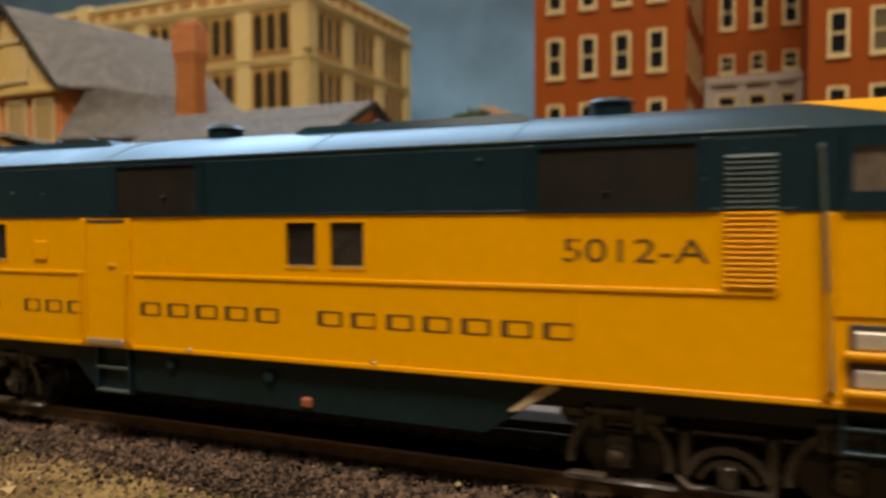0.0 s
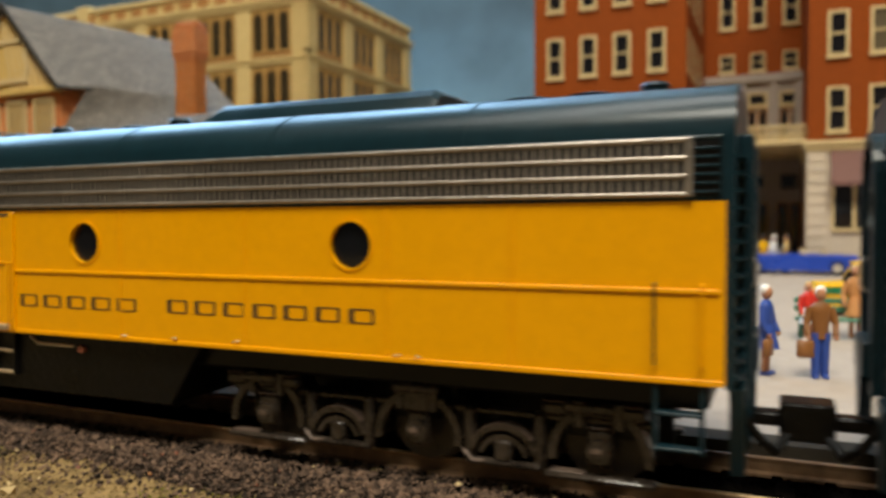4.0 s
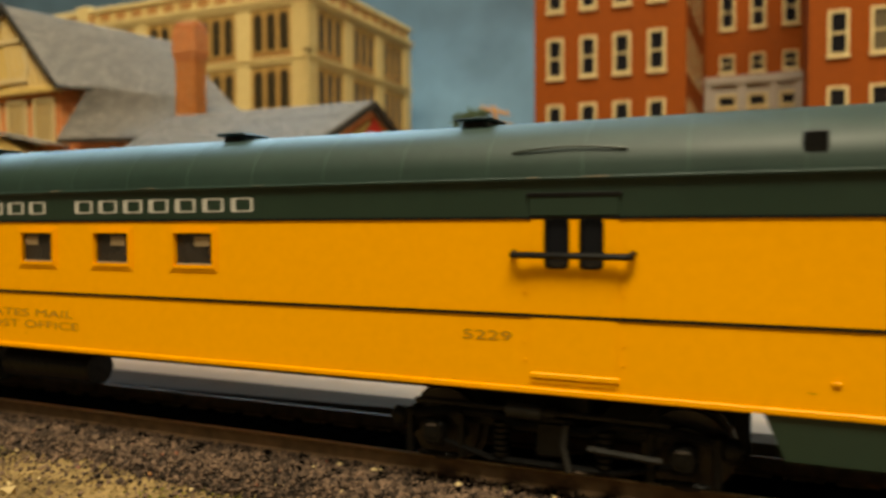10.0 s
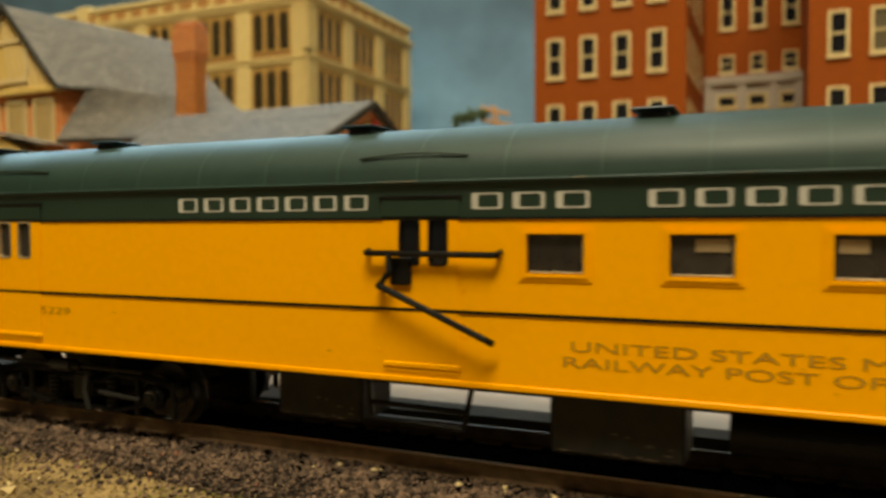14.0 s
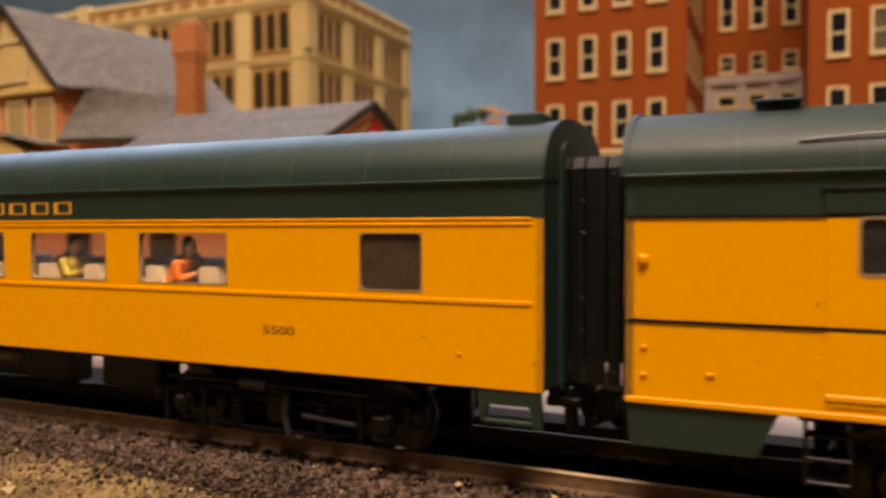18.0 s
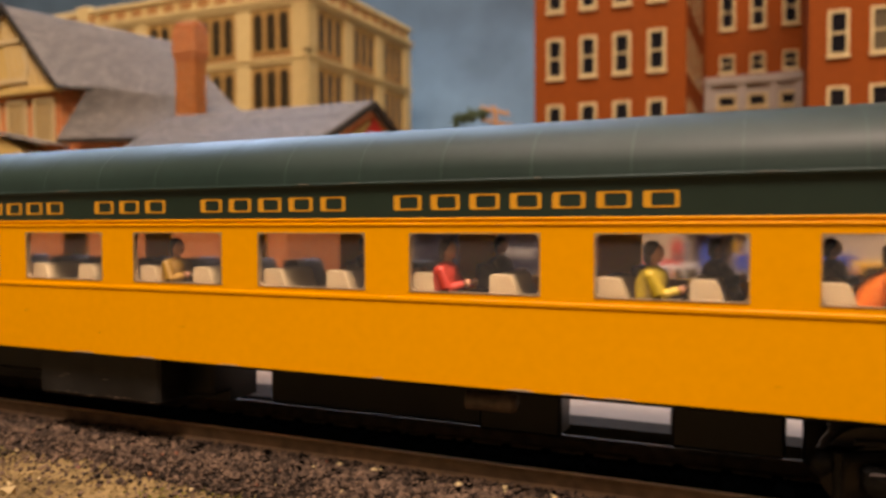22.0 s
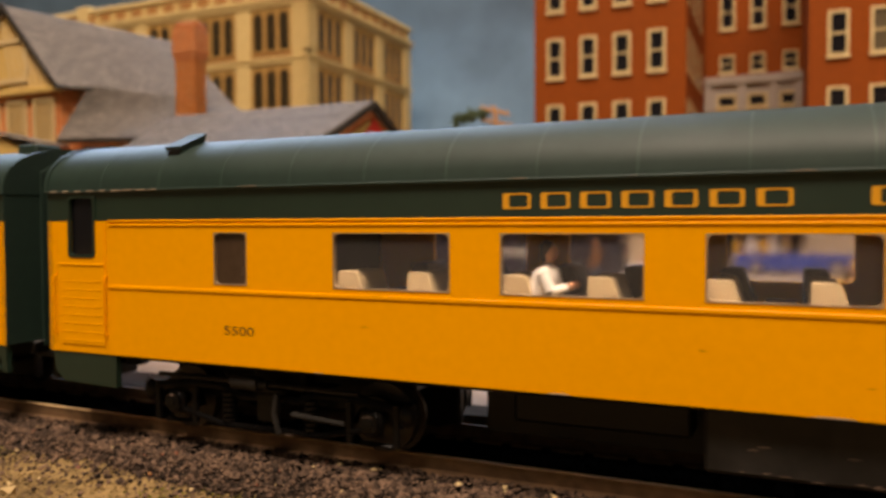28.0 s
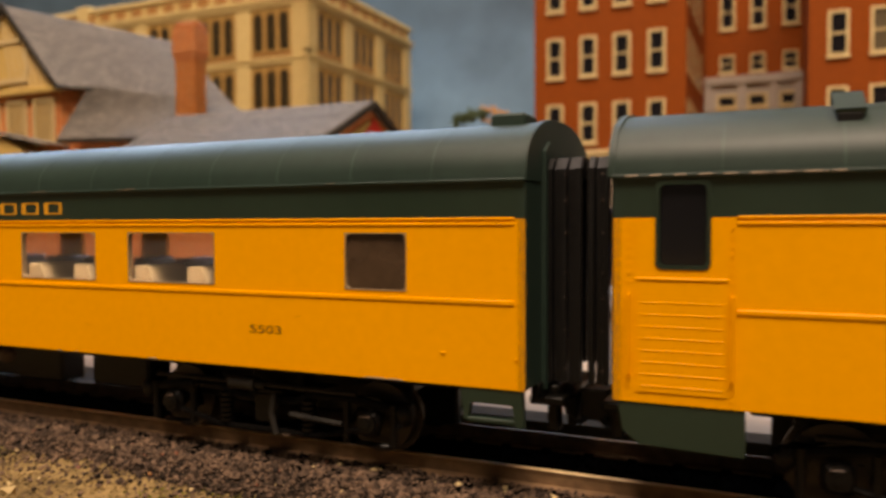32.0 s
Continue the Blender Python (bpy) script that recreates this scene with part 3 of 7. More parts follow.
        if cab:
            part("door_top", Build(TU).panel(xa + 0.6, xb - 0.6, ZY - 0.2, 46.0, [hole(212.6, 217.4, 39.2, 44.2)], -W - 0.7, -W - 0.1), BLUEGREEN, d)
            part("pane", Build(TU).box(*span(212.6, 217.4), -W - 0.3, -W - 0.2, 39.2, 44.2), SMOKEGLASS, d)
        for x in (xa - 0.7, xb + 0.7):
            part("door_jamb", Build(TU).hull_box(x - 0.55, x + 0.55, -W - 0.45, -W + 0.1, z0, ZY - 0.2, 0.15), LOCO_YELLOW, d)
            grab(car, x, z0 + 1.0, z0 + 12.5, -W - 0.5, LOCO_YELLOW)
        if not cab:
            part("door_handle", Build(TU).hull_box((xa + xb) / 2 + 0.6, (xa + xb) / 2 + 2.4, -W - 0.55, -W, 28.6, 29.1, 0.1), LOCO_YELLOW, d)
            # Raised dark strip stands in for the shadow over the inset door.
            part("top_shadow", Build(TU).hull_box(xa + 0.2, xb - 0.2, -W - 0.26, -W, ZY - 1.1, ZY - 0.45, 0.05), INTERIOR, d, "dark strip for the shadow line over the door")
            part("door_sill", Build(TU).hull_box(xa + 0.3, xb - 0.3, -W - 0.9, -W, z0 - 0.2, z0 + 1.0, 0.2), FRAMEGREY, d, "worn bright sill")
            ladder(car, xa + 0.8, xb - 0.8, ZB - 8.5, ZB - 0.4, -W + 1.2, 2, BLACK if newer else BLUEGREEN, FRAMEGREY if newer else SLATGREEN)
        else:
            for i in range(2):
                z = z0 + 1.3 + i * 4.3
                # Not cut in: a dark plate stands in for the shaded recess.
                rec = part("step_recess", Build(TU).hull_box(xa + 1.4, xb - 1.4, -W - 0.24, -W + 0.2, z, z + 3.3, 0.1), INTERIOR, d, "dark plate for a recessed step, shade put in its colour")
                part("kick_plate", Build(TU).hull_box(xa + 2.0, xb - 1.8, -W - 0.42, -W - 0.1, z + 0.5, z + 2.5, 0.15), CHROME, rec, "worn bright kick plate")
                part("tread", Build(TU).hull_box(xa + 1.0, xb - 1.2, -W - 1.1, -W + 0.2, z - 0.5, z + 0.3, 0.2), LOCO_YELLOW, rec)
            part("builders_plate", Build(TU).hull_box(*span(225.6, 229.4), -W - 0.2, -W + 0.1, 25.6, 28.4, 0.12), LOCO_YELLOW, car)
            ladder(car, xa + 1.0, xb - 1.0, ZB - 6.0, ZB - 0.4, -W + 1.0, 2, BLUEGREEN)
    # belt moulding, seams, sill moulding
    b = Build(TU)
    for a0, a1 in ((0.6, 123.0), (133.0, 207.5)) if newer else ((0.6, 93.0), (105.5, 205.0)):
        b.hull_box(*span(a0, a1), -W - 0.28, -W + 0.1, 27.1, 27.75, 0.12)
    part("belt_moulding", b, LOCO_YELLOW, car)
    part("sill_moulding", Build(TU).hull_box(*span(0.2, 244), -W - 0.22, -W + 0.1, ZB - 0.25, ZB + 0.5, 0.1), LOCO_YELLOW, car)
    for a in ((26.8, 45.9, 70.9, 97.1, 157.3, 184.4, 208.0) if newer else (45.0, 81.0, 118.0, 152.0, 181.0)):
        x = X(a)
        b = Build(TU).hull_box(x - 0.18, x + 0.18, -W - 0.12, -W + 0.1, ZB + 0.4, ZY - 0.2, 0.05)
        z = ZB + 1
        while z < ZY - 1:
            for dx in (-0.5, 0.5) if newer else (-0.4,):
                b.box(x + dx - 0.07, x + dx + 0.07, -W - 0.08, -W, z, z + 0.14)
            z += 0.9
        part("panel_seam", b, LOCO_YELLOW, car)
    eave = Build(TU).hull_box(*span(0.5, 208), -W - 0.2, -W + 0.2, ZE - 0.05, ZE + 0.25, 0.08)
    rivets(span(0.5, 208)[0], span(0.5, 208)[1], ZE - 0.7, -W, 1.0, eave)
    part("eave_moulding", eave, EAVEGLINT, car, "eave edge with its pale highlight put in the colour")
    if newer:
        for c in ports:
            x = X(c)
            rg = Build(TU)
            cc = circle(x, 32.7, 3.45, 24)
            sq = []
            for px, pz in cc:
                m = max(abs(px - x), abs(pz - 32.7))
                sq.append((x + (px - x) * 4.02 / m, 32.7 + (pz - 32.7) * 4.02 / m))
            rg.rim(cc, sq, -W, -W + 1.0)
            p = part("porthole", rg, LOCO_YELLOW, car, "round porthole in a raised rim", 40)
            part("rim", Build(TU).rim(circle(x, 32.7, 3.42, 28), circle(x, 32.7, 3.85, 28), -W - 0.16, -W + 0.1), LOCO_YELLOW, p, smooth=40)
            part("pane", Build(TU).cyl((x, -W + 0.7, 32.7), (x, -W + 0.9, 32.7), 3.5, 28), DARKGLASS, p)
        end_louvre = part("end_louvre", Build(TU).box(*span(0.6, 4.0), -W - 0.2, -W, 39.0, 45.6), BLACK, car, "dark louvre beside the rear end")
        for i in range(6):
            part("slat", Build(TU).hull_box(*span(0.7, 3.9), -W - 0.45, -W - 0.1, 39.3 + i * 1.05, 39.65 + i * 1.05, 0.08), BLUEGREEN, end_louvre)
        ribbed_grille(car, *span(4.2, 208.0), 39.2, 45.8, -W - 0.25, 3, "stainless grille band under the roof")
        plain_marks(7, -418.0 - mid, -381.8 - mid, 20.8, 22.9, -W - 0.03, LETTERDARK, car)
        plain_marks(3, -375.6 - mid, -357.9 - mid, 20.8, 22.9, -W - 0.03, LETTERDARK, car)
        plain_marks(5, -345.9 - mid, -317.7 - mid, 21.0, 23.2, -W - 0.03, LETTERDARK, car)
        plain_marks(7, -310.9 - mid, -271.9 - mid, 21.2, 23.4, -W - 0.03, LETTERDARK, car)
        words("road_number", "5026-A", -422.0 - mid, -403.5 - mid, 30.7, 33.6, -W - 0.03, LETTERDARK, car, "dark painted number")
    else:
        for a0, a1 in squares:
            xa, xb = span(a0, a1)
            fr = Build(TU).rim(rounded(xa, xb, 29.3, 36.0, 0.25), rounded(xa - 0.3, xb + 0.3, 29.0, 36.3, 0.3), -W - 0.12, -W + 0.3)
            p = part("side_window", fr, LOCO_YELLOW, car, "square engine-room window", 40)
            part("pane", Build(TU).box(xa, xb, -W + 0.5, -W + 0.7, 29.3, 36.0), DARKGLASS if a0 < 30 else DUSKGLASS, p)
            # Pale bottom and right lip stands in for the window's highlight.
            part("lip", Build(TU).hull_box(xa + 0.1, xb - 0.1, -W + 0.1, -W + 0.5, 29.3, 29.6, 0.08).hull_box(xb - 0.3, xb - 0.05, -W + 0.1, -W + 0.5, 29.5, 35.8, 0.08), FRAMEGREY, p, "pale edge of the glazing, highlight put in the colour")
        part("sill_rail", Build(TU).hull_box(*span(0.6, 207), -W - 0.28, -W, ZY - 0.05, ZY + 0.4, 0.1), BLUEGREEN, car)
        for a0, a1 in ((27.4, 45.3), (102.0, 119.2), (176.2, 196.0)):
            xa, xb = span(a0, a1)
            g = part("air_intake", Build(TU).box(xa, xb, -W - 0.1, -W + 0.2, 37.6, 45.4), MESH, car, "dark woven intake screen")
            part("frame", Build(TU).rim(corners(xa, xb, 37.6, 45.4, 0), corners(xa - 0.6, xb + 0.6, 37.2, 45.8, 0), -W - 0.4, -W), BLUEGREEN, g)
            for x in (xa - 1.1, xb + 1.1):
                rib = Build(TU).hull_box(x - 0.45, x + 0.45, -W - 0.5, -W, ZY + 0.1, ZE - 0.5, 0.15)
                for k in range(9):
                    rib.hull_box(x - 0.15, x + 0.15, -W - 0.62, -W - 0.4, ZY + 0.8 + k * 0.95, ZY + 1.1 + k * 0.95, 0.05)
                part("edge_rib", rib, BLUEGREEN, g)
        lv = part("louvre_panel", Build(TU).box(*span(198.6, 205.4), -W - 0.2, -W + 0.1, 27.6, ZY), LOCO_YELLOW, car, "raised louvre panel, yellow below and green above")
        part("upper_plate", Build(TU).box(*span(198.6, 205.4), -W - 0.2, -W + 0.1, ZY, 44.4), BLUEGREEN, lv)
        part("lift_rail", Build(TU).tube([(X(209.4), -W, 44.6), (X(209.4), -W - 0.9, 44.0), (X(210.8), -W - 0.9, 16.6), (X(210.8), -W, 16.0)], 0.26, 8), SLATGREEN, car, "long pale upright handrail beside the cab", 40)
        # Upper slats are paler, their silvery highlights put in the colour.
        for i in range(24):
            z = 28.2 + i * 0.66
            part("slat", Build(TU).prism([(-W - 0.2, z), (-W - 0.62, z + 0.05), (-W - 0.2, z + 0.42)], "x", *span(199.2, 204.9)), LOCO_YELLOW if z < 37 else SLATGREEN, lv)
        plain_marks(7, -169.3 - mid, -133.4 - mid, 20.2, 22.4, -W - 0.03, LETTERDARK, car)
        plain_marks(3, -126.6 - mid, -111.5 - mid, 20.2, 22.4, -W - 0.03, LETTERDARK, car)
        plain_marks(5, -98.4 - mid, -70.3 - mid, 20.6, 22.8, -W - 0.03, LETTERDARK, car)
        plain_marks(7, -63.3 - mid, -24.0 - mid, 20.6, 22.8, -W - 0.03, LETTERDARK, car)
        words("road_number", "5012-A", -25.7 - mid, -7.7 - mid, 30.8, 33.8, -W - 0.03, LETTERDARK, car, "dark painted number")
        part("hatch_plate", Build(TU).hull_box(*span(81.5, 84.9), -W - 0.35, -W, 29.5, 33.0, 0.2), LOCO_YELLOW, car)
    # small paint chips on the dark upper side
    rnd = random.Random(31 if newer else 47)
    for i in range(18):
        x, z = X(rnd.uniform(6, 205)), rnd.uniform(ZY + 0.6, ZE - 0.4) if rnd.random() < 0.6 else rnd.uniform(ZB + 0.2, ZB + 1.2)
        w, h = rnd.uniform(0.2, 0.9), rnd.uniform(0.12, 0.35)
        part("paint_chip", Build(TU).prism([(x, z), (x + w, z + 0.05), (x + w * 0.7, z + h), (x + w * 0.2, z + h * 0.8)], "y", -W - 0.5, -W + 0.1), SLATGREEN if z > 30 else LETTERSILVER, car)
    # rear end: doorway, ribbed buffer beam, coupler
    xr = X(0)
    part("rear_wall", Build(TU).loft([[(x, y, z) for y, z in [(-W, ZB - 0.5)] + prof + [(W, ZB - 0.5)]] for x in sorted((xr, xr - way * 1.0))]), BLUEGREEN, car, "dark green rear end", 40)
    for s in (-1, 1):
        post = part("end_post", Build(TU).hull_box(*sorted((xr - way * 0.8, xr - way * (2.8 if newer else 1.4))), min(s * 8.5, s * 11.3), max(s * 8.5, s * 11.3), 6.5, 47, 0.3), BLUEGREEN, car, "dark green end post")
        part("end_skirt", Build(TU).prism([(s * 10, ZB - 0.5), (s * 18.4, ZB - 0.5), (s * 17.6, ZB - 4), (s * 15.2, 4.2), (s * 12.6, 4.2)], "x", *sorted((xr - way * 0.4, xr - way * 2.2))), BLUEGREEN, post)
        for i in range(14):
            z = ZB + 0.6 + i * 2.05
            part("rib", Build(TU).prism([(xr - way * 0.9, z), (xr - way * (2.0 if newer else 1.4), z + 0.1), (xr - way * 0.9, z + 0.75)], "y", min(s * 11, s * 18.7), max(s * 11, s * 18.7)), BLUEGREEN, post)
    arch_pts = [(-7.6, 14), (-7.6, 42)] + [(-7.6 * math.cos(radians(t)), 42 + 5.5 * math.sin(radians(t))) for t in range(15, 180, 15)] + [(7.6, 42), (7.6, 14)]
    inner_pts = [(y * 0.84, z - (0.9 if z > 40 else 0)) for y, z in arch_pts]
    dw = part("door_frame", Build(TU).loft([[(xr - way * 1.0, y, z) for y, z in arch_pts + inner_pts[::-1]], [(xr - way * 2.6, y, z) for y, z in arch_pts + inner_pts[::-1]]]), BLUEGREEN, car, "round-topped frame of the rear door")
    part("pane", Build(TU).cyl((xr - way * 1.7, 0, 37.5), (xr - way * 1.95, 0, 37.5), 2.5, 20), DARKGLASS, dw, "round dark window")
    ring = Build(TU)
    ring.loft([[(xr - way * d, r * math.cos(k * math.tau / 20), 37.5 + r * math.sin(k * math.tau / 20)) for k in range(20)] for d, r in ((1.7, 3.1), (2.15, 3.0), (2.15, 2.5), (1.7, 2.5))])
    part("rim", ring, SLATGREEN, dw, "worn round window rim", 40)
    part("tool_box", Build(TU).hull_box(*sorted((xr - way * 1.6, xr - way * 3.4)), -5.4, 5.4, 15.5, 20.5, 0.4), BLUEGREEN, dw)
    part("door_latch", Build(TU).tube([(xr - way * 2.0, 4.6, 26), (xr - way * 2.8, 4.6, 27), (xr - way * 2.8, 4.6, 30), (xr - way * 2.0, 4.6, 31)], 0.25), CHROME, dw)
    part("steam_hose", Build(TU).tube([(xr - way * 1.5, -13, 12), (xr - way * 4.0, -12, 8), (xr - way * 5.5, -9, 6), (xr - way * 7.0, -6, 7.5)], 0.6, 8), BLACK, car, "hanging black hose", 40)
    part("rear_door", Build(TU).hull_box(*sorted((xr - way * 1.0, xr - way * 1.8)), -7, 7, 14, 45, 0.3), BLUEGREEN, car)
    part("coupler", Build(TU).hull_box(*sorted((xr, xr - way * 8.0)), -1.6, 1.6, 7.5, 9.5, 0.4).hull_box(*sorted((xr - way * 6.0, xr - way * 10.5)), -3.0, 3.0, 6.0, 11.2, 0.3), DUSTBLACK, car, "knuckle coupler", 40)
    part("front_coupler", Build(TU).hull_box(*sorted((X(260), X(268))), -1.6, 1.6, 7.5, 9.5, 0.4).hull_box(*sorted((X(266), X(270))), -2.6, 2.6, 6.0, 10.8, 0.3), DUSTBLACK, car, "knuckle coupler", 40)
    for x in (X(2.6), X(8.2)):
        grab(car, x, 18.2, 28.4, -W - 0.1, GREEN if newer and x == X(8.2) else LOCO_YELLOW)
    ladder(car, *span(2.6, 8.2), 7.2, ZB - 0.2, -W + 0.6, 2, BLUEGREEN)
    # fuel tank and underframe
    part("underframe", Build(TU).box(*span(2, 246), -15.5, 15.5, ZB - 4.2, ZB - 0.2, 0.5), BLACK, car)
    ta, tb = 84.0, 168.0
    if not newer:
        ta, tb = 90.0, 166.0
    tank = [(X(ta - 3), ZB - 0.2), (X(ta + 4), 5.4), (X(tb - 5), 5.0), (X(tb + 10), ZB - 0.2)]
    if not newer:
        tank = [(X(86), ZB - 0.2), (X(94), 7.2), (X(168), 6.8), (X(180), ZB - 0.2)]
    tk = part("fuel_tank", Build(TU).prism(tank, "y", -17.6, 17.6), DUSTBLACK if newer else TANKGREEN, car, "fuel tank skirt with sloped ends")
    for a in (100, 124) if newer else ():
        part("filler_cap", Build(TU).cyl((X(a + 8), -17.5, ZB - 2.6), (X(a + 8), -18.3, ZB - 2.6), 0.65, 12), RUST, tk, "small rust-red cap")
        part("pipe", Build(TU).tube([(X(a + 10), -17.9, ZB - 2.2), (X(a + 19), -17.9, ZB - 2.2), (X(a + 21), -17.9, ZB - 1.0)], 0.28), CHROME, tk)
    if not newer:
        part("paint_chip", Build(TU).prism([(X(171.5), 10.2), (X(173.0), 10.4), (X(178.6), 13.8), (X(177.6), 14.5), (X(175.6), 13.4)], "y", -18.2, -17.5), CREAM, tk, "bare pale patch where the paint is gone")
        for a, z in ((112, 11.5), (132, 11.0), (139, 7.6)):
            part("fitting", Build(TU).hull_box(X(a) - 0.9, X(a) + 0.9, -18.5, -17.5, z, z + 1.6, 0.3), RUST if z < 8 else BLUEGREEN, tk)
    # roof details
    if newer:
        for a0, a1 in ((168.5, 212.0), (42.5, 90.5)):
            xa, xb = span(a0, a1)
            pro = [(-9.5, ZT - 1.6), (-8.4, ZT + 1.2), (-6.6, ZT + 2.4), (6.6, ZT + 2.4), (8.4, ZT + 1.2), (9.5, ZT - 1.6)]
            part("roof_hatch", Build(TU).loft([[(xa, y, ZT - 1.6 if z < ZT else z - 2.8) for y, z in pro], [(xa + 6, y, z) for y, z in pro], [(xb - 1, y, z) for y, z in pro], [(xb, y, z - 0.8) for y, z in pro]]), BLUEGREEN, car, "raised dark green roof hatch", 30)
        fans = (11, 20, 30, 100, 110, 121, 132, 143, 152)
    else:
        for a0, a1 in ((129.3, 173.0), (48.3, 90.7)):
            xa, xb = span(a0, a1)
            pro = [(-9, ZT - 1.6), (-8, ZT + 0.15), (8, ZT + 0.15), (9, ZT - 1.6)]
            part("roof_hatch", Build(TU).loft([[(xa, y, ZT - 2.0) for y, z in pro], [(xa + 3, y, z) for y, z in pro], [(xb - 3, y, z) for y, z in pro], [(xb, y, ZT - 2.0) for y, z in pro]]), BLUEGREEN, car, "low roof hatch", 30)
        fans = (17.7, 110, 182)
        for a in (49.8, 62.2, 68.4, 78.2, 84.2, 137.9, 143.5):
            part("lifting_eye", Build(TU).hull_box(X(a) - 0.8, X(a) + 0.8, -3.2, -2.2, ZT - 0.4, ZT + 1.4, 0.3), BLUEGREEN, car, smooth=40)
    if not newer:
        bx = part("roof_box", Build(TU).hull_box(*span(24.4, 31.1), -6.0, 2.0, ZT - 1.5, ZT + 2.4, 0.6), BLUEGREEN, car, "square dark green roof ventilator box", 35)
        part("lid", Build(TU).hull_box(*span(24.0, 31.5), -6.4, 2.4, ZT + 2.2, ZT + 2.8, 0.2), BLUEGREEN, bx)
    for i, a in enumerate(fans):
        r, h = ((2.0, 1.9) if i % 3 == 0 else (3.6, 0.8)) if newer else (3.2, 2.4)
        part("roof_fan", Build(TU).cyl((X(a), -1, ZT - 1.5), (X(a), -1, ZT + h * 0.7), r, 16).cyl((X(a), -1, ZT + h * 0.7), (X(a), -1, ZT + h), r * 1.12, 16, r * 0.8), BLUEGREEN, car, "round roof ventilator", 35)
    # horns: one trumpet forward, one back, on a short post
    post_a = 223.4 if newer else 228.0
    for f, y, length in ((1, -2.6, 5.4), (-1, -1.0, 5.0)):
        top = ZT + 2.6 - (0.5 if f < 0 else 0.0)
        hn = Build(TU).cyl((X(post_a), y, top), (X(post_a + length * f), y, top), 0.85, 12, 1.0).cyl((X(post_a + length * f), y, top), (X(post_a + (length + 1.6) * f), y, top), 1.0, 12, 1.5)
        hn.cyl((X(post_a), y, ZT - 1), (X(post_a), y, top + 0.5), 0.6, 8).ball((X(post_a), y, top + 0.3), 1.1, 10).cyl((X(post_a + 4.0 * f), y, ZT - 1), (X(post_a + 4.0 * f), y, top), 0.35, 8)
        part("air_horn", hn, LOCO_YELLOW, car, "yellow trumpet horn", 40)
    pr = outline(W + 0.12, ZE, ZT + 0.12, 20)
    for a in (34, 66, 98, 140, 172, 205):
        part("roof_seam", Build(TU).loft([[(X(a) - 0.25, y, z) for y, z in pr], [(X(a) + 0.25, y, z) for y, z in pr]]), BLUEGREEN, car, smooth=50)
    for c in ((43.0, 213.0)):
        xc = X(c)
        truck(car, xc, sorted((xc - 27, xc, xc + 27)), True, "six-wheel truck in dusty black")
    return car


FIGURE_PAINT = [shade(n, c, 0.55, vary=0.1) for n, c in (("orange_cloth_paint", (0.66, 0.14, 0.008)), ("lime_cloth_paint", (0.36, 0.25, 0.008)), ("red_cloth_paint", (0.46, 0.028, 0.010)), ("white_cloth_paint", (0.72, 0.68, 0.62)),
                                                         ("mustard_cloth_paint", (0.34, 0.18, 0.02)), ("dark_cloth_paint", (0.02, 0.02, 0.025)))]
SKIN = shade("flesh_paint", (0.45, 0.20, 0.10), 0.6, vary=0.08)


HAIR = shade("hair_paint", (0.03, 0.02, 0.015), 0.6, vary=0.1)


def doll(pieces):
    """One mesh out of several painted pieces."""
    me = bpy.data.meshes.new("figure")
    k = pieces[0][0].k
    verts, faces, which = [], [], []
    for i, (b, m) in enumerate(pieces):
        n = len(verts)
        verts += [(x * k, y * k, z * k) for x, y, z in b.v]
        faces += [tuple(n + j for j in q) for q in b.f]
        which += [i] * len(b.f)
        me.materials.append(m)
    me.from_pydata(verts, [], faces)
    me.polygons.foreach_set("material_index", which)
    bm = bmesh.new()
    bm.from_mesh(me)
    bmesh.ops.recalc_face_normals(bm, faces=bm.faces)
    bm.to_mesh(me)
    bm.free()
    me.shade_smooth()
    me.set_sharp_from_angle(angle=radians(50))
    return me


def seated(x, y, lean, cloth):
    """A tiny seated figure that faces forward: lap, tapered torso, bent arms, head and hair."""
    body, skin, hair = Build(TU), Build(TU), Build(TU)
    ring = lambda cx, z, rx, ry: [(cx + rx * math.cos(i * math.tau / 10), y + ry * math.sin(i * math.tau / 10), z) for i in range(10)]
    body.loft([ring(x, 23.6, 2.3, 2.2), ring(x + lean * 0.2, 25.6, 2.0, 2.0), ring(x + lean * 0.6, 28.2, 2.2, 2.5), ring(x + lean * 0.9, 29.5, 1.8, 2.3), ring(x + lean, 30.3, 0.6, 0.7)])
    body.hull_box(x - 0.4, x + 4.4, y - 1.8, y + 1.8, 23.2, 25.2, 0.7)
    for q in (-1, 1):
        a, e = (x + lean * 0.9, y + q * 2.2, 29.0), (x + lean * 0.6 + 1.3, y + q * 2.5, 26.6)
        body.cyl(a, e, 0.9, 8).ball(a, 0.95, 8).cyl(e, (x + lean * 0.6 + 3.4, y + q * 1.5, 27.2), 0.65, 8)
        skin.ball((x + lean * 0.6 + 3.9, y + q * 1.4, 27.4), 0.6, 6)
    skin.cyl((x + lean, y, 29.8), (x + lean * 1.1, y, 31.0), 0.55, 8).ball((x + lean * 1.15 + 0.25, y, 31.9), (1.05, 1.0, 1.35), 10)
    hair.ball((x + lean * 1.15 - 0.25, y, 32.35), (1.2, 1.15, 1.2), 10).ball((x + lean * 1.15 - 0.7, y, 31.4), (0.7, 0.95, 1.2), 8)
    return doll([(body, cloth), (skin, SKIN), (hair, HAIR)])


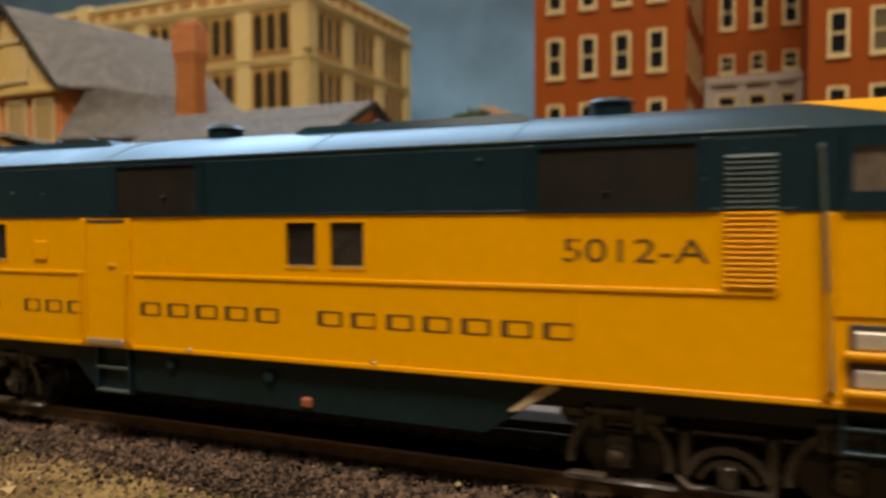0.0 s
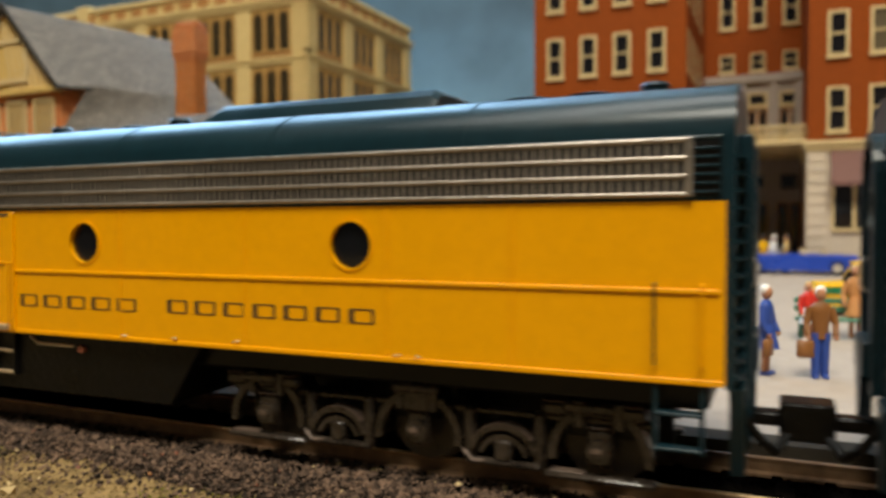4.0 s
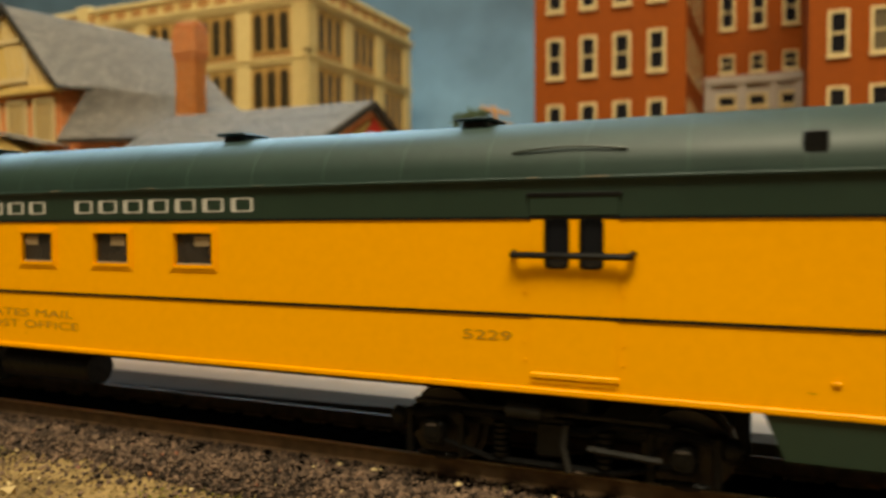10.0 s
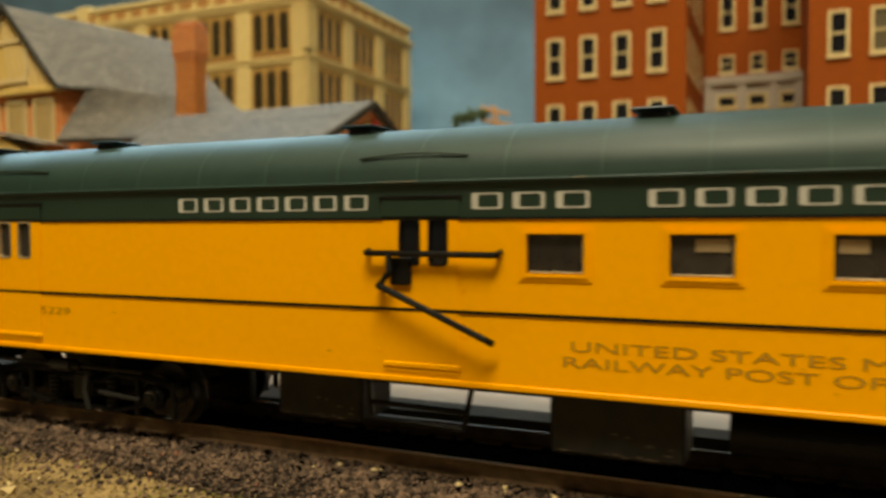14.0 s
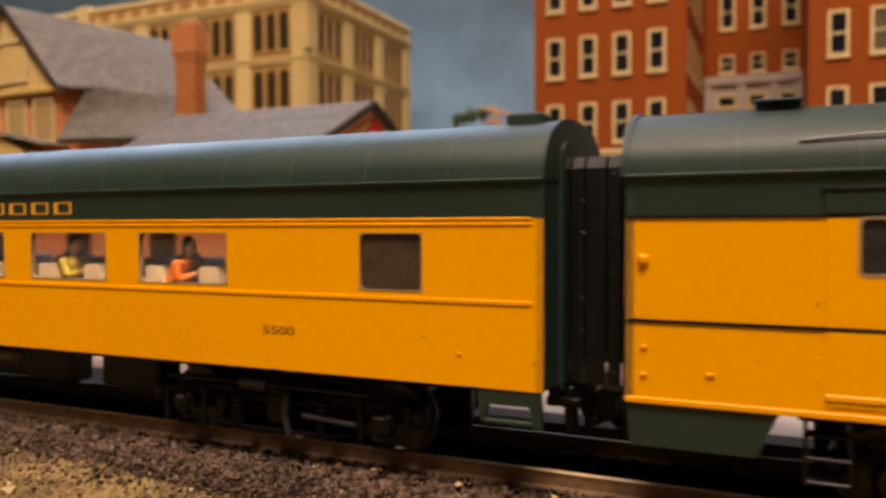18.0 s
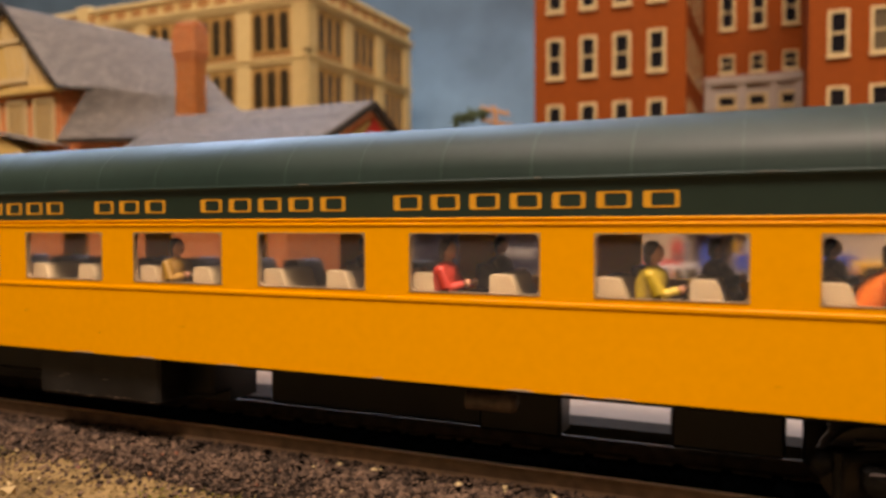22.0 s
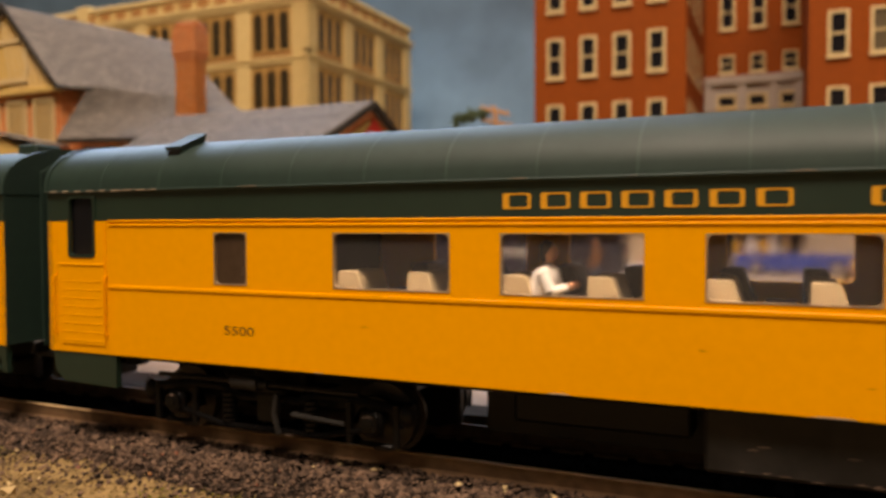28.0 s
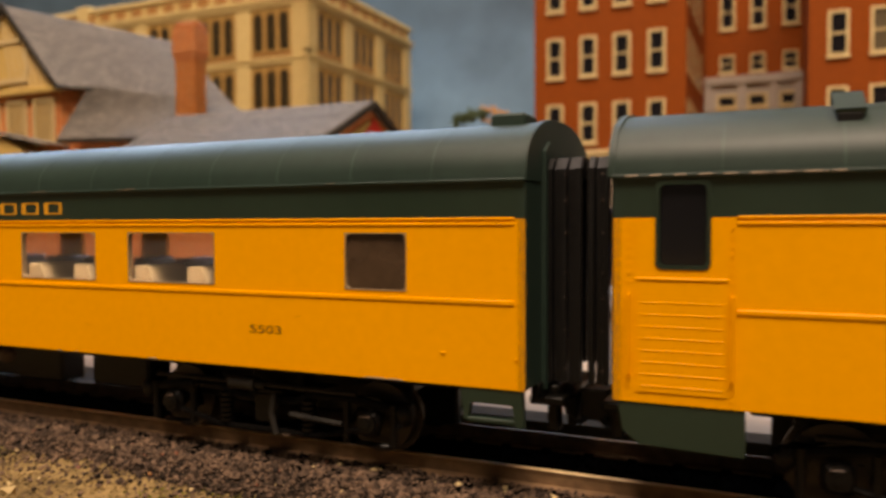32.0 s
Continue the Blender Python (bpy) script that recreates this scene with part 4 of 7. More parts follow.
def car_shell(car, half, holes, upper_holes, W, roof_mat, side_mat, ends):
    """Sides, letterboards, floor, ends and arched roof of a passenger car."""
    for s in (-1, 1):
        y0, y1 = (-W, -W + 0.9) if s < 0 else (W - 0.9, W)
        part("side_wall", Build(TU).panel(-half, half, 13.2, 36.4, holes, y0, y1), YELLOW, car, "yellow painted car side")
        part("letterboard", Build(TU).panel(-half, half, 36.4, 41.6, upper_holes, y0, y1), GREEN, car, "dark green letterboard")
    prof = arch(W, 41.6, 51.0, 2.35, 22)
    part("roof", Build(TU).loft([[(x, y, z) for y, z in prof] for x in (-half, half)]), roof_mat, car, "dark green arched roof", 50)
    part("drip_rail", Build(TU).hull_box(-half, half, -W - 0.62, -W + 0.2, 41.4, 41.85, 0.12), roof_mat, car)
    pr = arch(W + 0.035, 41.6, 51.035, 2.35, 22)
    x = -half + 13.0
    while x < half - 6:
        part("roof_seam", Build(TU).loft([[(x - 0.12, y, z) for y, z in pr], [(x + 0.12, y, z) for y, z in pr]]), SEAM, car, smooth=50)
        x += 13.1
    part("floor", Build(TU).box(-half + 1, half - 1, -W + 0.9, W - 0.9, 13.3, 14.6), INTERIOR, car)
    for s in (-1, 1):
        outline = [(-W, 13.2)] + prof + [(W, 13.2)]
        x0, x1 = (-half - 0.02, -half + 1.0) if s < 0 else (half - 1.0, half + 0.02)
        part("end_wall", Build(TU).loft([[(x, y, z) for y, z in outline] for x in (x0, x1)]), roof_mat, car, "dark green car end", 40)
        rim = Build(TU)
        pr2 = arch(W + 0.25, 41.6, 51.3, 2.35, 22)
        rim.loft([[(s * half - 0.7, y, z) for y, z in pr2], [(s * half + 0.15, y, z) for y, z in pr2]])
        part("roof_edge", rim, roof_mat, car, smooth=50)


def wear(car, half, W, seed):
    """Paint chips along the sill and the eave."""
    rnd = random.Random(seed)
    for i in range(9):
        x, z, w = rnd.uniform(-half + 4, half - 6), rnd.uniform(15.5, 24.0), rnd.uniform(0.25, 1.1)
        part("scuff", Build(TU).prism([(x, z), (x + w, z + rnd.uniform(-0.15, 0.15)), (x + w * 0.8, z + 0.14), (x + w * 0.2, z + 0.1)], "y", -W - 0.03, -W + 0.1), LETTERBROWN, car, "short brown scuff in the paint" if i == 0 else "")
    for i in range(26):
        x, w = rnd.uniform(-half + 4, half - 10), rnd.uniform(0.8, 5.5)
        sill = rnd.random() < 0.55
        z = 13.22 if sill else 41.72
        h = rnd.uniform(0.08, 0.24) if sill else rnd.uniform(0.04, 0.1)
        yy = -W - (0.05 if sill else 0.66)
        part("paint_chip", Build(TU).prism([(x, z), (x + w, z), (x + w * 0.8, z + h), (x + w * 0.3, z + h * 0.7)], "y", yy - 0.02, yy + 0.1), CHIP, car, "pale chip in the paint" if i == 0 else "")


CHIP = shade("bare_plastic_chip", (0.36, 0.28, 0.20), 0.6, vary=0.3)


def diaphragm(car, half, s):
    """Folded rubber corridor connection on a car end."""
    fr = Build(TU)
    fr.prism([(-10.8, 12.0), (-10.8, 46.0), (-8.5, 47.5), (8.5, 47.5), (10.8, 46.0), (10.8, 12.0), (9.5, 12.0), (9.5, 45.0), (-9.5, 45.0), (-9.5, 12.0)], "x", min(s * half, s * (half + 0.6)), max(s * half, s * (half + 0.6)))
    ob = part("diaphragm", fr, ROOFGREEN, car, "corridor diaphragm of folded black rubber in a green frame")
    for i in range(5):
        d = Build(TU)
        x0 = s * (half + 0.3 + i * 1.05)
        x1 = s * (half + 1.15 + i * 1.05)
        w = 9.6 if i % 2 == 0 else 8.8
        d.prism([(-w, 13.0), (-w, 43.5), (-w + 1.5, 45.2), (w - 1.5, 45.2), (w, 43.5), (w, 13.0), (w - 1.4, 13.0), (w - 1.4, 43.0), (-w + 1.4, 43.0), (-w + 1.4, 13.0)], "x", min(x0, x1), max(x0, x1))
        part("fold", d, RUBBER, ob, "shiny black rubber fold")
    for i in range(7):
        part("rivet", Build(TU).ball((s * (half + 3.2), -9.7, 15 + i * 4.6 + (i * i) % 3), 0.15, 6), GLINTDUST, ob)


def car_coupler(car, half, s):
    b = Build(TU)
    b.hull_box(*sorted((s * (half - 4), s * (half + 4.5))), -1.4, 1.4, 7.6, 9.4, 0.3)
    b.hull_box(*sorted((s * (half + 3.6), s * (half + 6.2))), -2.6, 2.6, 6.0, 10.8, 0.25).hull_box(*sorted((s * (half + 2.0), s * (half + 3.4))), -4.0, 4.0, 5.2, 9.8, 0.2)
    b.hull_box(*sorted((s * (half - 1), s * (half + 0.4))), -13, 13, 10.6, 13.2, 0.3)
    b.hull_box(*sorted((s * (half + 0.3), s * (half + 2.0))), -9.0, -6.2, 5.4, 12.4, 0.3).hull_box(*sorted((s * (half - 2), s * (half + 3.2))), -10.5, 10.5, 9.6, 11.0, 0.3)
    c = part("coupler", b, DUSTBLACK, car, "knuckle coupler below the end", 40)
    part("air_hose", Build(TU).tube([(s * (half + 1), -3.5, 10.5), (s * (half + 2.2), -3.8, 7.0), (s * (half + 3.6), -3.6, 5.8), (s * (half + 4.6), -3.0, 6.4)], 0.45, 8), BLACK, c)


UNDER = ((-1028.6, -999.3, 4.4, -16.0), (-1056.0, -1030.6, 6.4, -9.0), (-999.0, -992.8, 5.4, -10.0), (-985.6, -944.6, 3.4, -3.0), (-945.0, -931.6, 3.0, -3.5), (-914.6, -900.4, 5.6, -11.0))


def scuffs(box, x0, x1, z0, y, seed):
    """Pale scuffs near the lower edge and on the face of an underfloor box."""
    rnd = random.Random(seed)
    for _ in range(14):
        w = rnd.uniform(0.4, 1.8)
        x, z = rnd.uniform(x0 + 0.5, x1 - w - 0.5), z0 + (rnd.uniform(0.3, 0.7) if rnd.random() < 0.6 else rnd.uniform(0.8, 5.0))
        part("scuff", Build(TU).prism([(x, z), (x + w, z + 0.06), (x + w * 0.7, z + 0.2), (x + w * 0.2, z + 0.16)], "y", y - 0.03, y + 0.1), GLINTDUST, box)


def coach(front, number, label, fittings):
    L = 315.0
    mid = front - L / 2
    car = thing("passenger_coach", (mid * 0.925, 0, 0), label, "coach", "passenger coaches")
    U = lambda u: u - (-826.2 - L / 2)      # window plan of this type of car
    W, half = 18.5, L / 2
    wide = [(-1081.1, -1062.1), (-1054.7, -1035.6), (-1028.3, -1009.3), (-1002.0, -983.2), (-976.1, -956.9), (-949.7, -930.4), (-923.2, -904.6), (-897.0, -878.4)]
    small = [(-1103.5, -1097.0), (-854.1, -843.9)]
    holes = [(U(a), U(b), 26.1, 34.5) for a, b in wide + small] + [(U(-1135.7), U(-1129.7), 30.3, 40.7)]
    car_shell(car, half, holes, holes[-1:], W, ROOFGREEN, YELLOW, True)
    # windows: rounded frame and glazing
    for n, (a, b) in enumerate(wide + small):
        x0, x1 = U(a), U(b)
        r = 0.9
        for s in (-1, 1):
            y0, y1 = (-W - 0.1, -W + 0.85) if s < 0 else (W - 0.85, W + 0.1)
            fr = Build(TU).rim(rounded(x0 + 0.14, x1 - 0.14, 26.24, 34.36, r), corners(x0, x1, 26.1, 34.5), y0, y1)
            # Near frames are pale to carry the highlight along the opening.
            w = part("window", fr, FRAMEGREY if s < 0 else YELLOW, car, "wide window, its pale highlight put in the frame colour" if s < 0 and n < 8 else "", 40)
            yp = -W + 0.55 if s < 0 else W - 0.55
            if n >= 8:
                part("pane", Build(TU).box(x0, x1, yp - 0.1, yp + 0.1, 26.1, 34.5), BROWNGLASS, w, "dusty brown frosted pane")
            elif s < 0:
                g = part("pane", Build(TU).box(x0, x1, yp - 0.1, yp + 0.1, 26.1, 34.5), GLASS, w)
                g.visible_shadow = False
            else:
                g = part("pane", Build(TU).box(x0, x1, yp - 0.1, yp + 0.1, 26.1, 34.5), FARGLASS, w)
                g.visible_shadow = False
    # seats and seated figures
    for n, (a, b) in enumerate(wide):
        for i, x in enumerate((U(a) + 1.5, U(a) + 13.2)):
            for y in (-12.6, 12.6):
                back = [(x - 1.7, 17.5), (x + 4.0, 17.5), (x + 3.3, 24.0), (x + 2.3, 26.4), (x + 1.7, 28.3), (x + 1.3, 28.7), (x - 1.3, 28.75), (x - 1.6, 28.5)]
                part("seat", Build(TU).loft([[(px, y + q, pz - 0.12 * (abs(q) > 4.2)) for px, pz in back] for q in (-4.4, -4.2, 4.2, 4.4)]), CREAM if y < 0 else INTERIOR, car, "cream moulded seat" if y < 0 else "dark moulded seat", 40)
        part("table", Build(TU).box(U(a) + 6.6, U(a) + 10.2, -16.8, -9.0, 25.6, 26.0), INTERIOR, car)
    for n, paint, dx, lean in fittings:
        x = U(wide[n][0]) + dx
        part("seated_figure", seated(x, -15.0, lean, FIGURE_PAINT[paint]), SKIN, car, "tiny painted seated figure")
    for n, dx, y in ((4, 4.0, 8), (4, 11.5, 8), (5, 3.0, 11), (6, 12.7, 8), (7, 2.5, 12)) if fittings else ():
        part("seated_figure", seated(U(wide[n][0]) + dx, y, 0.3, FIGURE_PAINT[5]), FIGURE_PAINT[5], car, "tiny dark seated figure")
    part("partition", Build(TU).box(U(-1093), U(-1092.2), -17, 17, 14, 41.5), INTERIOR, car)
    part("partition", Build(TU).box(U(-866), U(-865.2), -17, 17, 14, 41.5), INTERIOR, car)
    part("ceiling_liner", Build(TU).box(-half + 2, half - 2, -17.4, 17.4, 40.6, 41.4), INTERIOR, car)
    # belt mouldings
    for z0, z1 in ((24.7, 25.35), (35.5, 35.9), (36.25, 36.6)):
        part("belt_moulding", Build(TU).hull_box(U(-1126.5), half - 1.5, -W - 0.2, -W + 0.1, z0, z1, 0.1), YELLOW, car)
    rv = Build(TU)
    for z in (16, 19.5, 23, 28, 31, 34):
        for x in (-half + 0.7, half - 0.7):
            rv.box(x - 0.14, x + 0.14, -W - 0.12, -W, z, z + 0.3)
    for x, z in ((half - 12.0, 17.5), (half - 1.2, 17.2)):
        rv.hull_box(x - 0.28, x + 0.28, -W - 0.25, -W, z, z + 0.4, 0.1)
    part("rivet", rv, YELLOW, car)
    # vestibule door with ribbed lower panel
    d = part("vestibule_door", Build(TU).panel(U(-1138.3), U(-1127.4), 14.6, 36.3, [(U(-1135.7), U(-1129.7), 30.3, 40.7)], -W - 0.16, -W + 0.2), YELLOW, car, "closed vestibule door with a ribbed lower half")
    for i in range(8):
        part("rib", Build(TU).hull_box(U(-1137.8), U(-1127.9), -W - 0.215, -W - 0.1, 15.2 + i * 1.5, 15.45 + i * 1.5, 0.04), YELLOW, d)
    part("door_rail", Build(TU).hull_box(U(-1138.3), U(-1127.4), -W - 0.32, -W, 28.6, 29.0, 0.1), YELLOW, d)
    part("pane", Build(TU).box(U(-1135.7), U(-1129.7), -W + 0.4, -W + 0.6, 30.3, 40.7), DARKGLASS, d)
    part("window_frame", Build(TU).rim(rounded(U(-1135.5), U(-1129.9), 30.5, 40.5, 0.7), rounded(U(-1136.0), U(-1129.4), 30.0, 41.0, 0.8), -W - 0.3, -W + 0.2), GREEN, d, smooth=40)
    for u in (-1139.2, -1126.9):
        grab(car, U(u), 16.5, 27.0, -W - 0.1, YELLOW)
        rr = Build(TU)
        for i in range(20):
            rr.box(U(u) - 0.12, U(u) + 0.12, -W - 0.12, -W, 14 + i * 1.1, 14.25 + i * 1.1)
        part("rivet", rr, YELLOW, d)
    # step wells and skirt at both ends
    part("skirt", Build(TU).prism([(U(-1140.6), 13.2), (U(-1125.4), 13.2), (U(-1125.4), 7.4), (U(-1138.0), 7.8), (U(-1140.0), 9.5)], "y", -W + 0.2, -W + 1.4), GREEN, car, "dark green step well")
    st = Build(TU)
    st.prism([(half - 9.5, 13.2), (half - 0.5, 13.2), (half - 0.3, 8.0), (half - 1.4, 8.0), (half - 2.0, 11.0), (half - 8.0, 11.0), (half - 8.4, 8.6), (half - 9.0, 8.6)], "y", -W + 0.2, -W + 1.4)
    s2 = part("corner_step", st, GREEN, car, "dark green stirrup step")
    part("tread", Build(TU).hull_box(half - 8.4, half - 1.6, -W, -W + 2.4, 8.4, 9.0, 0.1), GREEN, s2)
    # underbody
    part("underframe", Build(TU).box(-half + 16, half - 9, -14, 14, 11.6, 13.3, 0.4), BLACK, car)
    part("centre_sill", Build(TU).box(U(-1062), U(-994), -4, 4, 3.2, 11.6), BLACK, car)
    for u0, u1, z0, y in UNDER:
        box = part("underfloor_box", Build(TU).hull_box(U(u0), U(u1), y, y + (11 if y < -12.5 else 6), z0, 13.0, 0.5), DUSTGREY if y < -15 else BLACK, car, "grey-dusted black equipment box under the floor")
        if y < -15:
            scuffs(box, U(u0), U(u1), z0, y, 41)
    # Pale tank colour stands in for a highlight on metal.
    part("air_tank", Build(TU).cyl((U(-943.5), -11.6, 9.8), (U(-936.5), -11.6, 9.8), 1.5, 14).ball((U(-936.5), -11.6, 9.8), (0.9, 1.4, 1.4), 10), GLINTDUST, car, "small air tank in a pale colour for its metal highlight", 40)
    # roof ventilator with a paint-worn foot
    v = part("roof_ventilator", Build(TU).loft([[(U(-1115.6), -14.6, 46.8), (U(-1113.2), -14.6, 46.8), (U(-1113.2), -9.5, 49.4), (U(-1115.6), -9.5, 49.4)], [(U(-1116.2), -15.6, 49.0), (U(-1112.7), -15.6, 49.0), (U(-1112.7), -9.0, 51.9), (U(-1116.2), -9.0, 51.9)]]), ROOFGREEN, car, "raised ventilator box on the roof", 30)
    part("louvre", Build(TU).hull_box(U(-1115.8), U(-1113.2), -15.5, -14.9, 47.2, 48.5, 0.1), BLACK, v)
    part("vent_foot", Build(TU).loft([[(U(-1113.2), -15.6, 47.2), (U(-1111.6), -15.6, 47.2), (U(-1111.6), -14.8, 47.7), (U(-1113.2), -14.8, 47.7)], [(U(-1113.2), -9.4, 50.0), (U(-1112.0), -9.4, 50.0), (U(-1112.0), -8.6, 50.25), (U(-1113.2), -8.6, 50.25)]]), FRAMEGREY, v, "paint-worn pale edge")
    part("roof_ventilator", Build(TU).hull_box(half - 8.5, half - 3.0, -9.0, -3.0, 48.4, 52.0, 0.4), ROOFGREEN, car, "small roof ventilator")
    rnd = random.Random(int(number) + 3)
    for i in range(9):
        x = -half + 1.5 + i * 2.9
        part("paint_chip", Build(TU).prism([(x, 41.55), (x + rnd.uniform(1.6, 2.8), 41.6), (x + 1.4, 41.78), (x + 0.3, 41.74)], "y", -W - 0.67, -W - 0.5), CHIP, car)
    wear(car, half, W, int(number))
    words("road_number", number, U(-871.5), U(-865.6), 18.7, 20.0, -W - 0.03, LETTERDARK, car, "small painted number")
    words("road_number", number, U(-1101.6), U(-1095.7), 18.1, 19.5, -W - 0.03, LETTERDARK, car, "small painted number")
    for n, a, b in ((7, -1054.3, -1018.7), (3, -1010.8, -994.8), (5, -987.3, -960.2), (7, -952.1, -912.7)):
        plain_marks(n, U(a), U(b), 37.7, 39.8, -W - 0.03, LETTERGOLD, car)
    for s in (-1, 1):
        diaphragm(car, half, s)
        car_coupler(car, half, s)
        xc = s * 112.25
        part("bolster_box", Build(TU).box(xc - 24, xc + 24, -9, 9, 9.5, 13.4), BLACK, car)
        truck(car, xc, [xc - 19.25, xc + 19.25], False, "four-wheel truck in dusty black")
    return car


def mail_car():
    front, L = -500.6, 314.8
    mid = front - L / 2
    car = thing("mail_car", (mid * 0.925, 0, 0), "yellow and dark green railway post office baggage car", "rail car")
    U = lambda u: u - mid
    W, half = 18.5, L / 2
    wins = [(-681.3, -673.6), (-662.9, -655.3), (-644.8, -637.0), (-626.6, -618.8), (-608.5, -600.7)]
    holes = [(U(a), U(b), 29.1, 34.3) for a, b in wins]
    slots = [(-545.2, -542.2, 30.0, 36.4), (-540.5, -537.7, 30.0, 36.4), (-700.2, -697.2, 30.0, 36.4), (-695.6, -692.9, 30.0, 36.4), (-789.3, -786.3, 29.8, 36.2), (-784.3, -781.3, 29.8, 36.2), (-779.3, -776.1, 29.8, 36.2)]
    holes += [(U(a), U(b), c, d) for a, b, c, d in slots]
    car_shell(car, half, holes, [], W, ROOFGREEN, YELLOW, True)
    part("inner_liner", Build(TU).box(-half + 2, half - 2, -14.5, 14.5, 14.6, 41), INTERIOR, car)
    blinds = ((), (3.0, 7.0), (0.5, 3.6), (3.4, 6.6), (3.8, 6.9))
    for (a, b), blind in zip(wins, blinds):
        x0, x1 = U(a), U(b)
        fr = Build(TU).rim(corners(x0, x1, 29.1, 34.3, 0), corners(x0 - 1.1, x1 + 1.1, 28.1, 35.2, 0), -W - 0.16, -W + 0.3)
        fr.rim(corners(x0 - 0.1, x1 + 0.1, 29.0, 34.4, 0), corners(x0 - 0.5, x1 + 0.5, 28.6, 34.8, 0), -W - 0.34, -W - 0.1)
        w = part("window", fr, YELLOW, car, "small square mail-room window with a raised frame")
        part("pane", Build(TU).box(x0, x1, -W + 0.5, -W + 0.7, 29.1, 34.3), DUSKGLASS, w)
        # Lip painted pale where the lower and right edges catch light.
        part("lip", Build(TU).hull_box(x0 + 0.2, x1 - 0.1, -W + 0.1, -W + 0.5, 29.1, 29.4, 0.08).hull_box(x1 - 0.3, x1 - 0.02, -W + 0.1, -W + 0.5, 29.3, 34.2, 0.08), FRAMEGREY, w, "pale edge of the glazing, highlight put in the colour")
        if blind:
            part("blind", Build(TU).box(x0 + blind[0], x0 + blind[1], -W + 0.35, -W + 0.48, 32.2, 33.8), FRAMEGREY, w, "pale half-drawn blind")
    # three sliding baggage doors
    for a, b, narrow in ((-547.2, -535.8, True), (-702.9, -691.2, True), (-792.7, -773.7, False)):
        x0, x1 = U(a), U(b)
        inside = [h for h in holes if h[0] > x0 and h[1] < x1]
        d = part("baggage_door", Build(TU).panel(x0, x1, 14.6, 36.3, inside, -W - 0.14, -W + 0.2), YELLOW, car, "closed sliding baggage door")
        for h in inside:
            rr = rounded(h[0] + 0.1, h[1] - 0.1, h[2] + 0.1, h[3] - 0.1, 0.6)
            part("door_window", Build(TU).rim(rr, rounded(h[0] - 0.2, h[1] + 0.2, h[2] - 0.2, h[3] + 0.2, 0.7), -W - 0.22, -W + 0.3), DUSTBLACK if narrow else FRAMEGREY, d, smooth=40)
            part("pane", Build(TU).box(h[0], h[1], -W + 0.3, -W + 0.5, h[2], h[3]), DARKGLASS if narrow else DUSKGLASS, d)
        part("door_head", Build(TU).hull_box(x0 - 0.3, x1 + 0.3, -W - 0.3, -W, 36.7, 39.6, 0.15), GREEN, d, "raised green panel over the door")
        part("lintel", Build(TU).hull_box(x0 - 0.6, x1 + 0.6, -W - 0.42, -W, 39.2, 39.8, 0.08), BLACK, d, "black door track")
        part("sill", Build(TU).hull_box(x0, x1 + 0.3, -W - 0.35, -W, 15.2, 16.0, 0.15), YELLOW, d, "raised yellow sill")
        rv = Build(TU)
        for z in (17.5, 20, 26.5):
            rv.hull_box(x0 - 1.0, x0 - 0.7, -W - 0.2, -W, z, z + 0.28, 0.06)
            rv.hull_box(x1 + 0.7, x1 + 1.0, -W - 0.2, -W, z, z + 0.28, 0.06)
        part("hinge", rv, YELLOW, d)
        if narrow:
            ym = -W - 1.3
            part("grab_bar", Build(TU).tube([(x0 - 2.4, -W, 31.9), (x0 - 2.2, ym, 31.6), (x1 + (6 if a < -700 else 1.8), ym, 31.5), (x1 + (6.2 if a < -700 else 2.0), -W, 31.9)], 0.45, 8), BLACK, d, "black bar across the door", 40)
    arm = Build(TU).tube([(U(-703.2), -W - 0.3, 27.2), (U(-702.6), -W - 2.2, 27.0), (U(-694), -W - 2.6, 23.5), (U(-686.4), -W - 2.4, 20.2), (U(-685.6), -W - 1.6, 19.6)], 0.5, 8)
    arm.tube([(U(-701.5), -W - 1.4, 31.5), (U(-701.0), -W - 2.0, 29.0), (U(-702.4), -W - 2.0, 27.2)], 0.45, 8)
    arm.hull_box(U(-701.6), U(-698.2), -W - 0.8, -W - 0.3, 27.0, 31.0, 0.8)
    part("mail_catcher", arm, BLACK, car, "black mail catcher arm", 40)
    part("stripe", Build(TU).box(-half + 0.2, half - 0.2, -W - 0.19, -W + 0.1, 23.3, 23.75), BLACK, car, "thin black painted line")
    part("stripe", Build(TU).box(-half + 0.2, half - 0.2, -W - 0.19, -W + 0.1, 36.3, 36.65), BLACK, car, "thin black painted line")
    part("sill_moulding", Build(TU).hull_box(-half, half, -W - 0.25, -W + 0.1, 13.1, 13.9, 0.12), YELLOW, car)
    for s in (-1, 1):
        x0, x1 = sorted((s * half, s * (half - 18.0)))
        part("skirt", Build(TU).prism([(x0, 13.2), (x1, 13.2), (x1 - (0.6 if s > 0 else 2.5), 7.6), (x0 + (2.5 if s > 0 else 0.6), 7.6)], "y", -W + 0.3, W - 0.3), GREEN, car, "dark green end skirt")
        for u in ((half - 2.2) * s,):
            rv = Build(TU)
            rv.hull_box(u - 0.7, u + 0.7, -W - 0.7, -W, 30.6, 31.9, 0.3)
            for z in (16.5, 20.0):
                rv.hull_box(u - 0.3, u + 0.5, -W - 0.3, -W, z, z + 0.5, 0.1)
            rv.hull_box(u - s * 8 - 0.5, u - s * 8 + 0.5, -W - 0.3, -W, 17.0, 17.5, 0.1)
            part("bracket", rv, YELLOW, car)
